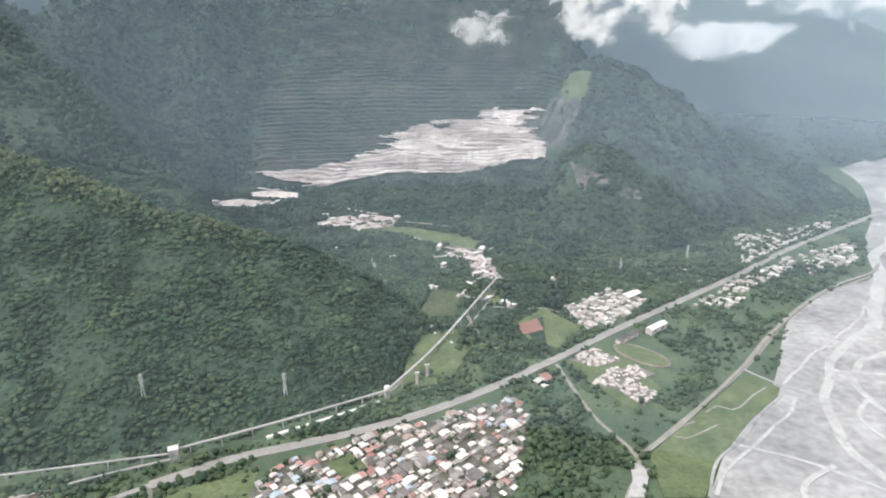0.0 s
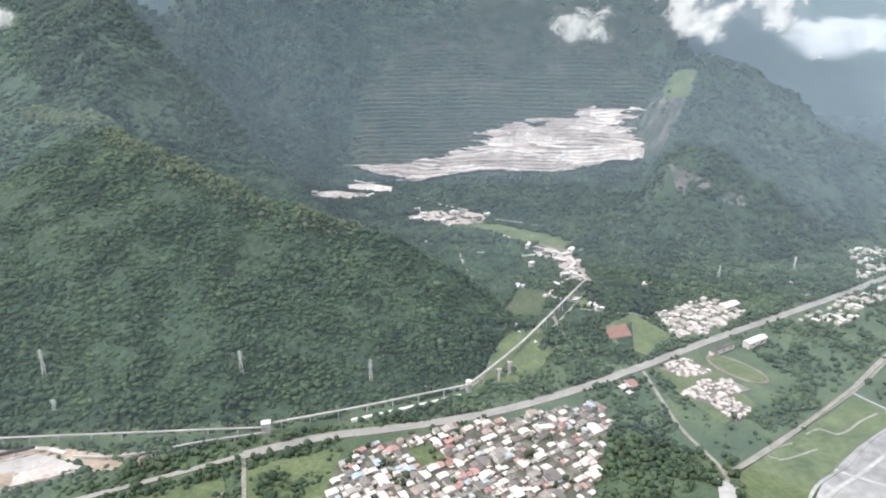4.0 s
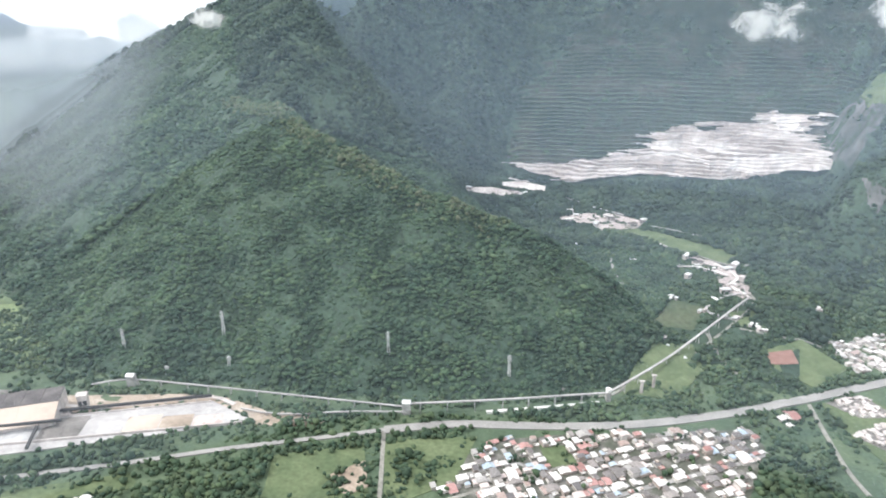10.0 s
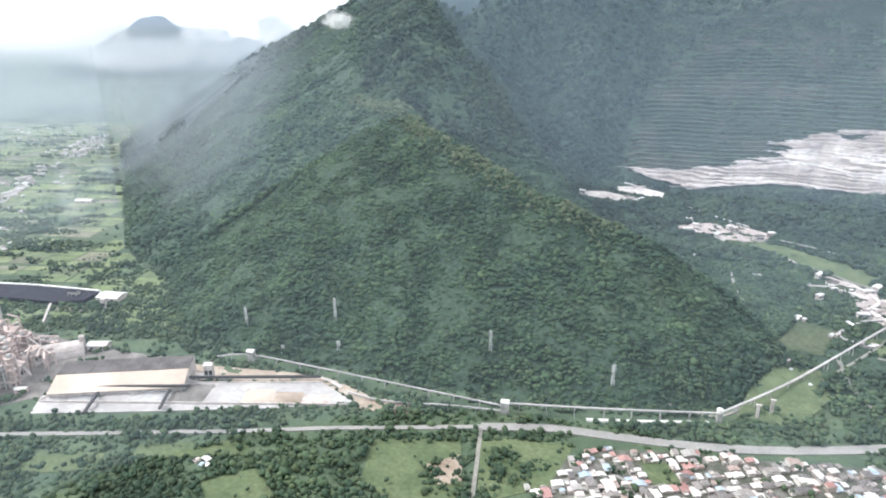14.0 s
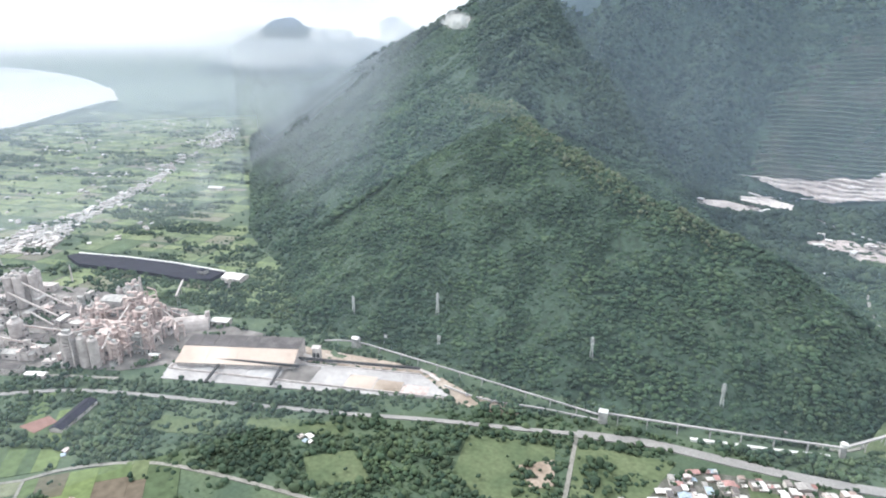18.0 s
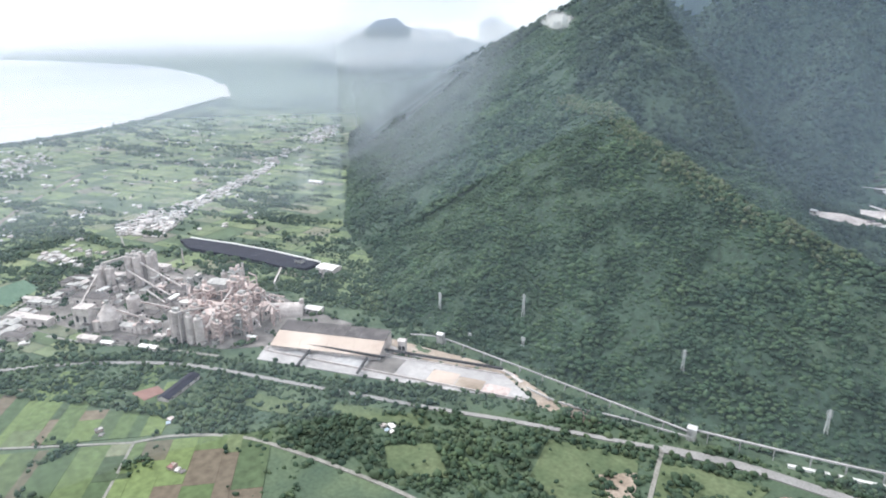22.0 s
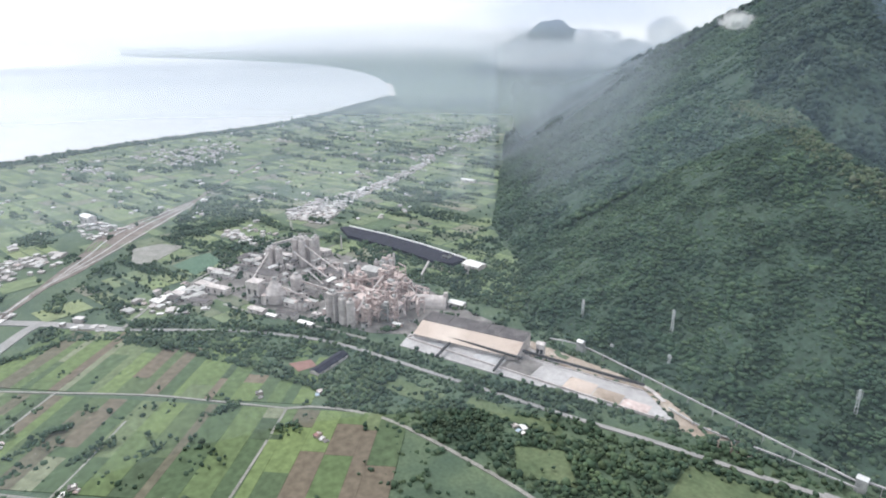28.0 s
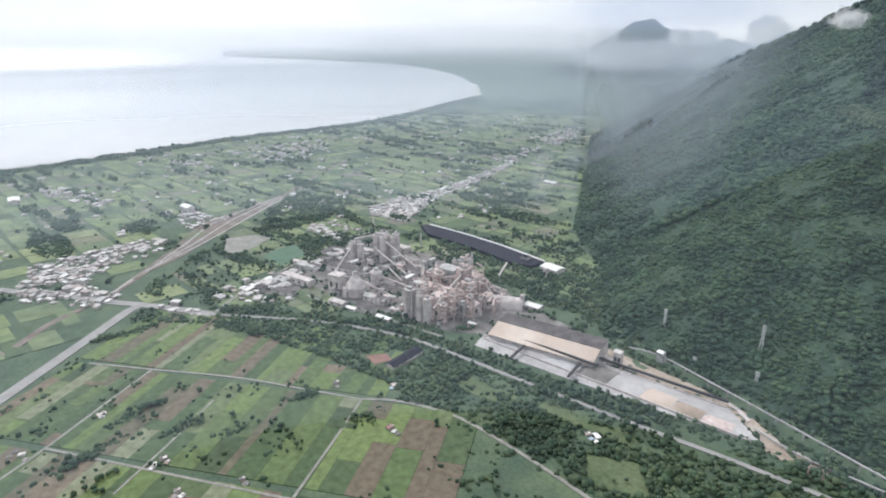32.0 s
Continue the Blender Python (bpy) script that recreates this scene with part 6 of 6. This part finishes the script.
for s in (-77, 77):
    Build().add([(s, -20, 0), (s, 31, 0), (s, 31, 19.9), (s, 4, 17.4), (s, -22, 7.6)], [(0, 1, 2, 3, 4)]).make("gable_end", M["concrete"], shed)
yard_axis = Vector((-428 + 731, 437 - 244, 0)).normalized()
yard_plate = plate("stockyard", YARD, M["stock"], 1.0, 1.2, label="open pale stockyard floor with heaps of crushed stone", category="stockyard")
for (x0, y0), (x1, y1), h in (((-731, 243), (-428, 436), 3.5), ((-742, 283), (-614, 372), 4), ((-614, 372), (-489, 456), 2.5), ((-731, 243), (-742, 283), 4)):
    b = Build().beam((x0, y0, h / 2), (x1, y1, h / 2), 1.2, h)
    tagged(b.make("yard_wall", M["concrete"]), "low dusty concrete wall of the stockyard", "wall", "", "structure")
for u, w, mat, label in ((0.04, 30, "stock", "flat heap of pale crushed limestone"), (0.13, 36, "silt", "flat heap of pale grey clay"), (0.235, 40, "stock", "flat heap of pale crushed limestone"), (0.35, 44, "silt", "flat heap of pale grey crushed stone"),
                         (0.47, 44, "dust", "flat heap of dark grey shale"), (0.59, 44, "stock", "flat heap of pale gravel"), (0.70, 36, "cream", "flat heap of cream silica sand"), (0.80, 34, "dirt", "flat heap of brown earth"), (0.895, 32, "steel_rust", "flat heap of red-brown iron ore")):
    base = Vector((-731, 243)).lerp(Vector((-428, 436)), u) + Vector((-0.537, 0.843)) * np.interp(u, [0, 0.5, 1], [18, 23, 9])
    ob = empty("stone_heap", base.x, base.y, 1.0, 32.5, label, "heap", "heaps in the stockyard")
    nx, ny, L, W = 10, 6, w, float(np.interp(u, [0, 0.5, 1], [33, 40, 16]))
    pts = []
    for i in range(nx + 1):
        for j in range(ny + 1):
            p, q = i / nx * 2 - 1, j / ny * 2 - 1
            edge = (1 - abs(p) ** 4) * (1 - abs(q) ** 4)
            pts.append((p * L / 2, q * W / 2, 2.4 * edge * (0.7 + 0.5 * float(vnoise(np.array([p * 3 + u * 50]), np.array([q * 3]))[0]))))
    Build().add(pts, [(i * (ny + 1) + j, (i + 1) * (ny + 1) + j, (i + 1) * (ny + 1) + j + 1, i * (ny + 1) + j + 1) for i in range(nx) for j in range(ny)]).make("mound", M[mat], ob, smooth=True)
for p, q in (((-657, 256), (-692, 298)), ((-595, 309), (-618, 337))):
    gallery((*p, 5.5), (*q, 8), 2.6, 2.0, "dark", "dark reclaimer bridge across the stockyard", 2, "reclaimer bridges")
barrel = empty("arched_store", -828, 318, 0.6, 58, "grey barrel-roofed store beside the storage hall", "storage hall")
bb = Build()
sec = [(16 * math.cos(math.pi * k / 10), 16 * math.sin(math.pi * k / 10)) for k in range(11)]
bb.add([(x, p, q) for x in (-26, 26) for p, q in sec], [(k, k + 1, k + 12, k + 11) for k in range(10)] + [tuple(range(11))[::-1], tuple(range(11, 22))]).make("vault", M["concrete"], barrel, smooth=False)
Build().box(24, 0, 12, 6, 7, 10).make("head_house", M["concrete"], barrel)
hall("white_store", -806, 354, 36, 26, 14, 7, 2, "white", "small white-roofed store under the mountain")
hall("crusher_house", -612, 388, axis, 10, 9, 20, 2, "concrete", "tall dusty crusher house at the hall's end")
# dark covered storage and the white shed
cover = plate("covered_store", COVER, M["solar"], 7.0, 7.6, label="long dark blue-black covered coal store", category="covered store")
for (x0, y0), (x1, y1) in (((-1288, 309), (-1198, 364)), ((-1198, 364), (-1102, 412)), ((-1102, 412), (-989, 456))):
    tagged(Build().beam((x0, y0, 7), (x1, y1, 7), 4, 3.0).make("edge_wall", M["white"]), "white edge wall of the dark covered store", "wall", "", "structure")
hall("pump_house", -1010, 425, 24, 14, 12, 14, 2, "solar", "dark gabled pump house on the store", wall="steel")
hall("white_shed", -955, 456, 24, 38, 26, 8, 3, "white", "white-roofed shed at the end of the dark store")
hall("small_tower", -930, 430, 24, 7, 7, 16, 0, "concrete", "small pale concrete tower below the shed")
gallery((-985, 378, 14), (-900, 330, 24), 2.4, 2.2, "steel", "thin pale conveyor to the dark store", 3)
stack(-1150, 255, 1.2, 44, "slim pale mast-like steel chimney")

# ---- long conveyor ----
def trestle_line(line, z, w, label):
    ob = empty("overland_conveyor", line[0][0], line[0][1], 0, 0, label, "conveyor", "overland conveyors")
    p = dense(line, 14)
    zz = np.maximum(height(p[:, 0], p[:, 1]), 0) + z
    zz = np.convolve(np.pad(zz, 6, mode="edge"), np.ones(13) / 13, "valid")
    o = Vector((line[0][0], line[0][1], 0))
    for k in range(len(p) - 1):
        a, b = Vector((*p[k], zz[k])) - o, Vector((*p[k + 1], zz[k + 1])) - o
        Build().beam(a, b, w * 0.8, 1.4).make("span", M["stock"], ob)
        if k % 2 == 0:
            g = max(ground_z(*p[k]), 0) - 1
            d = (b - a).normalized()
            s = Vector((-d.y, d.x, 0)) * w * 0.4
            Build().beam(a + s, a + s * 1.8 + Vector((0, 0, g - zz[k])), 0.7, 0.7).beam(a - s, a - s * 1.8 + Vector((0, 0, g - zz[k])), 0.7, 0.7).make("trestle", M["steel"], ob)
    return ob


trestle_line([(-66, 640), (-3, 762), (92, 975)], 11, 3.4, "pale overland conveyor on trestles climbing the valley")
trestle_line([(-66, 638), (-174, 577), (-271, 526)], 12, 3.0, "pale overland conveyor on tall trestles along the foot of the mountain")
trestle_line([(-271, 522), (-330, 497), (-395, 464), (-445, 455)], 4, 2.2, "low pale conveyor from the stockyard to the transfer tower")
trestle_line([(-271, 526), (-430, 490), (-535, 466), (-610, 446), (-640, 420)], 8, 2.2, "pale conveyor running to the storage hall")
head = empty("transfer_tower", -66, 640, 0.5, 30, "white transfer tower where two conveyors meet", "tower")
Build().box(0, 0, 0, 5, 5, 12).make("frame", M["steel"], head)
Build().tube((0, 0, 12), (0, 0, 16), 3.4, n=14).make("cabin", M["white"], head)
Build().tube((0, 0, 16), (0, 0, 17.5), 3.5, 0.8, n=14).make("cap", M["white"], head)
for x, y in ((-271, 526), (-605, 447), (92, 975)):
    ob = empty("transfer_tower", x, y, 0.5, 20, "grey steel transfer tower of the conveyor", "tower")
    Build().box(0, 0, -1, 9, 8, 15).make("frame", M["steel"], ob)
    Build().gable(0, 0, 14, 10, 9, 2, 0.3).make("roof", M["galv"], ob)
for x, y, h in ((-32, 672, 17), (-20, 690, 18)):
    ob = empty("conveyor_pier", x, y, 0, 20, "tall pale concrete pier under the conveyor", "pier", "conveyor piers")
    Build().box(0, 0, -1, 3, 2.4, h).make("shaft", M["concrete"], ob)
    Build().box(0, 0, h - 1, 6, 3, 1.2).make("head", M["concrete"], ob)
tagged(strip("retaining_wall", [(-188, 561), (-117, 603), (-74, 630)], 4, M["white"], 2.6, 3.5, label="pale retaining wall along the foot of the mountain", category="wall"), "", "", "", "structure")
# valley clearings
plate_z = [(LEVEL, 66, "rock", "white bare working level in the valley"), (PIT, 40, "rockdull", "pale stone processing yard in the valley"), (DEPOT, 22, "rockdull", "pale depot yard at the conveyor's head")]


for poly, z, mat, label in plate_z + [(LEVEL_2, 66, "rock", "white bare haul level below the quarry")]:
    draped("clearing", poly, mat, 2.4, label, 0.46 if poly is DEPOT else 0.4 if poly is PIT else 0.2)
for line, w, mat, label in (([(17, 1470), (15.7, 1456), (14.0, 1463), (11.9, 1471), (10.5, 1478)], 6, "rock", "white haul road up to the quarry"), ([(13.5, 1417), (10.9, 1373), (8.5, 1342), (6.2, 1320)], 4.5, "stock", "pale haul road between the quarry levels"),
                            ([(4.4, 1279), (1.1, 1258), (-3.8, 1217)], 4, "lane", "pale track below the quarry"), ([(2.6, 1172), (-0.4, 1140), (-3.9, 1112), (-5.4, 1151)], 4.5, "lane", "pale haul road in the valley"),
                            ([(7, 1080), (6.4, 1010), (5.4, 960)], 4.5, "lane", "pale track on the wooded spur")):
    strip("haul_road", [rad(*q) for q in line], w, M[mat], 4, 1.5, label=label, category="road")
draped("clearing", VALE, "turf", 1.2, "grassy clearing below the quarry", 0.3)
draped("clearing", APRON, "dirt", 0.9, "bare brown ground behind the stockyard", 0.36)
strip("haul_road", [(-640, 384), (-602, 394), (-541, 436), (-497, 464), (-460, 462)], 5, M["rock"], 1.6, 1.5, label="white haul road along the stockyard", category="road", follow=False)
draped("clearing", BARE, "benchgreen", 1.0, "rough grassy ground beside the conveyor", 0.2)
strip("haul_road", [(-57, 1179), (-3, 1137), (55, 1101), (78, 1059), (64, 1030), (84, 1003), (96, 985)], 5, M["rock"], 3, 1.5, label="white haul road down to the conveyor's head", category="road")
strip("haul_road", [(-24, 1075), (10, 1088), (37, 1082), (62, 1068)], 4, M["rock"], 3, 1.5, label="white yard road in the quarry valley", category="road")
strip("haul_road", [(85, 1003), (60, 985), (51, 970), (32, 924), (67, 906)], 4, M["stock"], 2.5, 1.5, label="pale track beside the conveyor", category="road")
strip("drain", [(37, 852), (46, 820), (52, 793), (76, 758)], 5, M["lane"], 1.4, 1.5, label="pale concrete drain running down to the road", category="drain")
# dark spans added in place of the shade among the hall's front columns
belt = Vector((-0.537, 0.843, 0)) * 4
for k, (p, q, h) in enumerate((((-742, 283, 0), (-489, 456, 0), 7), ((-728, 262, 0), (-600, 350, 0), 10))):
    gallery((p[0] + belt.x, p[1] + belt.y, h), (q[0] + belt.x, q[1] + belt.y, h), 2.6, 2.2, "dark", "long dark span added along the hall front, standing in for its shade", 9, "stacker belts")
rg = random.Random(81)
for k in range(26):
    poly, z, mat, label = rg.choice(plate_z)
    x, y = rg.choice(poly)
    x2, y2 = rg.choice(poly)
    x, y = x + (x2 - x) * rg.random(), y + (y2 - y) * rg.random()
    g = ground_z(x, y)
    ob = hall("plant_shed", x, y, rg.uniform(0, 90), rg.uniform(8, 20), rg.uniform(6, 10), rg.uniform(4, 9), rg.choice((0, 1.5)), rg.choice(("white", "greyroof", "concrete", "galv")), "small pale shed in the quarry valley")
    ob.location.z = g + 1.5
for x, y in ((-192, 1117), (-120, 1174), (-88, 1080), (-24, 1075), (10, 1086), (37, 1082), (73, 1033), (85, 1003), (51, 970), (-20, 948), (32, 924), (67, 906), (0, 769), (-17, 791), (101, 890), (112, 884), (190, 995)):
    for j in range(rg.choice((2, 3, 3))):
        u, v = x + rg.uniform(-11, 11), y + rg.uniform(-9, 9)
        ob = hall("plant_shed", u, v, rg.uniform(0, 90), rg.uniform(4, 9), rg.uniform(3, 5), rg.uniform(2.5, 4), rg.choice((0, 1.2)), rg.choice(("white", "white", "galv", "concrete")), "small white-roofed shed in the quarry valley")
        ob.location.z = ground_z(u, v) + 1.0

# ---- pylons ----
def pylon(x, y, h, label="white lattice steel power pylon on the wooded slope"):
    ob = empty("pylon", x, y, ground_z(x, y), 25, label, "pylon", "pylons along the slope")
    for sx in (-1, 1):
        for sy in (-1, 1):
            Build().beam((sx * 1.7, sy * 1.7, -2), (sx * 0.5, sy * 0.5, h), 0.5, 0.5).make("leg", M["galv"], ob)
    n = 7
    b = Build()
    for k in range(n):
        z0, z1 = h * k / n, h * (k + 1) / n
        w0, w1 = 1.7 - 1.2 * k / n, 1.7 - 1.2 * (k + 1) / n
        for s in (-1, 1):
            b.beam((-w0, s * w0, z0), (w1, s * w1, z1), 0.3, 0.3).beam((s * w0, w0, z0), (s * w1, -w1, z1), 0.3, 0.3)
    b.make("bracing", M["galv"], ob)
    for k in range(3):
        z = h * (0.72 + 0.11 * k)
        arm = Build().beam((-2.6, 0, z), (2.6, 0, z), 0.4, 0.5).make("crossarm", M["galv"], ob)
        for s in (-1, 1):
            Build().tube((s * 2.4, 0, z - 2), (s * 2.4, 0, z), 0.2, n=6).make("insulator", M["white"], arm)
    return ob


for x, y, h in ((-326, 588, 30), (-181, 622, 27), (-543, 543, 32), (-661, 488, 26), (-511, 513, 12), (-580, 479, 10), (480, 1150, 26), (330, 1080, 24)):
    pylon(x, y, h)

# sheds and stores along the road side of the works
rg = random.Random(91)
for k in range(34):
    t = rg.random()
    x, y = -985 - 200 * t + rg.uniform(-26, 26), -75 + 190 * t + rg.uniform(-26, 26)
    if inside(np.array([x]), np.array([y]), PLANT)[0]:
        hall("store_shed", x, y, 43 + rg.choice((0, 0, 90)), rg.uniform(14, 34), rg.uniform(8, 15), rg.uniform(4, 9), rg.choice((0, 1.5, 2)), rg.choice(("steel", "greyroof", "steel", "concrete", "greyroof")), "low dusty store shed of the works", wall=rg.choice(("concrete", "steel")), group="store sheds of the works")
# trees inside the fence
x, y = scatter(60, 100, 780, 1240, 5.0, 33)
k = inside(x, y, PLANT) & (vnoise(x / 16 + 3, y / 16) > 0.66) & ~inside(x, y, [(-975, 190), (-1010, 270), (-900, 330), (-800, 330), (-770, 215), (-830, 150)])
woods("trees", x[k], y[k], 2.4, M["leaf_low"], 1, "dusty green trees inside the works", 34, 0.7, 1.0)
x, y = rg_x, rg_y = np.random.RandomState(35).uniform(-210, 95, 1500), np.random.RandomState(36).uniform(420, 640, 1500)
k = inside(x, y, VILLAGE) & (vnoise(x / 9 + 3, y / 9) > 0.72)
woods("trees", x[k], y[k], 2.0, M["leaf_low"], 1, "garden trees between the village houses", 37, 1.2, 1.0)
plate("bare_patch", [(-436, 452), (-400, 472), (-345, 484), (-350, 462), (-410, 440)], M["dirt"], 1.0, 1.2, ground, "bare brown patch below the conveyor")


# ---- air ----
# upright see-through sheets at set distances, tinting what lies behind like haze
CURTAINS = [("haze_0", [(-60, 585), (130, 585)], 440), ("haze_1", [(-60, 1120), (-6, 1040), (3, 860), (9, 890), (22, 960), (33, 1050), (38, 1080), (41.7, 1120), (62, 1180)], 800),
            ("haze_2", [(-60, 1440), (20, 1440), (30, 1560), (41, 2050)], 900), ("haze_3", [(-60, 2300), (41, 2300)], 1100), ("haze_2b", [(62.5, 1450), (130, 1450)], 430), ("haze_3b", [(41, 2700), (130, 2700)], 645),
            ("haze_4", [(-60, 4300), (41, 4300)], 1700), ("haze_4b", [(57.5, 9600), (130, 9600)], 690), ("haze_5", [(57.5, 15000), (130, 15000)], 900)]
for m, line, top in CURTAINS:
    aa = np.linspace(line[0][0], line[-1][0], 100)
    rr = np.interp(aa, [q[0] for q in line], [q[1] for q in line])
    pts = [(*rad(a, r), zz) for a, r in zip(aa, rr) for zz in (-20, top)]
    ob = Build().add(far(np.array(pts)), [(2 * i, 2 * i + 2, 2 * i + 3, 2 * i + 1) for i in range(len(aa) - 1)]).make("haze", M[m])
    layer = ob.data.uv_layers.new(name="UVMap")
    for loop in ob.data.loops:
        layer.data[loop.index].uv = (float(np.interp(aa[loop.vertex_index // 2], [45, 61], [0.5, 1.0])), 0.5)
    tagged(ob, "thin bluish see-through sheet standing in for the haze of distance", "haze", "", "structure")


def bank(name, mat, a0, a1, r, e0, e1, label, category, lean=0.0):
    """A sheet of cloud that bulges, between two bearings and two heights of view."""
    nu, nv = 24, 12
    pts, uvs, fs = [], [], []
    for i in range(nu + 1):
        for j in range(nv + 1):
            u, v = i / nu, j / nv
            a = a0 + (a1 - a0) * u
            q = r * (1 + 0.04 * float(fbm(np.array([a * 3.0]), np.array([v * 7.0 + r]), 2.0)[0]) - 0.03 * math.sin(math.pi * v) + lean * v)
            pts.append((*rad(a, q), EYE + q * math.tan(radians(e0 + (e1 - e0) * v))))
            uvs.append((u, v))
    for i in range(nu):
        for j in range(nv):
            k = i * (nv + 1) + j
            fs.append((k, k + nv + 1, k + nv + 2, k + 1))
    ob = Build().add(far(np.array(pts)), fs).make(name, mat, smooth=True)
    layer = ob.data.uv_layers.new(name="UVMap")
    for loop in ob.data.loops:
        layer.data[loop.index].uv = uvs[loop.vertex_index]
    return tagged(ob, label, category, "", "stuff")


bank("cloud", M["wisp"], 0.2, -7.4, 1850, -1.4, 3.6, "thin white cloud wisps on the ridge above the quarry", "cloud", 0.14)
bank("cloud", M["cloud"], -6.0, -25, 2000, -2.1, 8.5, "bright white cloud lying on the ridge", "cloud", 0.14)
bank("cloud", M["cloud"], -16, -31, 2300, -2.2, 3.0, "thin white cloud trailing behind the ridge", "cloud", 0.14)
bank("cloud", M["cloud"], -15, -52, 3400, 0.6, 9, "bright white cloud over the far valley", "cloud", 0.14)
bank("cloud", M["wisp"], 45.0, 41.2, 1380, 0.3, 3.0, "small white cloud on the mountain shoulder", "cloud", 0.14)
bank("mist", M["mist"], 42, 70, 2250, -12, 1.0, "grey mist drifting along the foot of the range", "mist")
bank("steam", M["steam"], 64.5, 67.5, 1020, -17, -6, "faint steam drifting up from the works", "steam")


def blanket(a0, a1, r0, r1, over, label):
    """Mist that lies along the slope, some way above the trees."""
    nu, nv = 46, 34
    aa, rr = np.meshgrid(np.linspace(a0, a1, nu + 1), np.linspace(r0, r1, nv + 1), indexing="ij")
    gx, gy = rad_grid(aa, rr)
    gz = np.maximum(height(gx, gy), 0)
    for turn in range(3):
        p = np.pad(gz, 1, mode="edge")
        gz = (p[:-2, 1:-1] + p[2:, 1:-1] + p[1:-1, :-2] + p[1:-1, 2:] + 2 * gz) / 6
    pts = far(np.stack([gx, gy, gz + over], -1)).reshape(-1, 3)
    fs = [(i * (nv + 1) + j, (i + 1) * (nv + 1) + j, (i + 1) * (nv + 1) + j + 1, i * (nv + 1) + j + 1) for i in range(nu) for j in range(nv)]
    ob = Build().add(pts, fs).make("mist", M["veil"], smooth=True)
    layer = ob.data.uv_layers.new(name="UVMap")
    for loop in ob.data.loops:
        i, j = divmod(loop.vertex_index, nv + 1)
        layer.data[loop.index].uv = (i / nu, j / nv)
    return tagged(ob, label, "mist", "", "stuff")


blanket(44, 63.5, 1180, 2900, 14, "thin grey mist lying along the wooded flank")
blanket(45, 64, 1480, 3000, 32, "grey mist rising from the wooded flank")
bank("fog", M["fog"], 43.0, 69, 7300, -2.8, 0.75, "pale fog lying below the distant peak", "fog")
# blue sheet added to tint the peak as hazy air would
bank("haze", M["haze_3d"], 43.0, 67, 7600, 0.0, 5.0, "blue-tinted see-through sheet standing in for haze before the distant peak", "haze")
bank("cloud", M["cloud"], 43.5, 52.5, 7200, -1.9, 2.6, "heaped white cloud on the shoulder of the distant peak", "cloud", 0.1)
bank("cloud", M["cloud"], 50.5, 57.0, 7400, -0.9, 1.9, "white cloud scraps caught on the distant peak", "cloud", 0.1)
bank("cloud", M["wisp"], 58.0, 64.0, 7400, -0.6, 1.9, "white cloud scraps beside the distant peak", "cloud", 0.1)
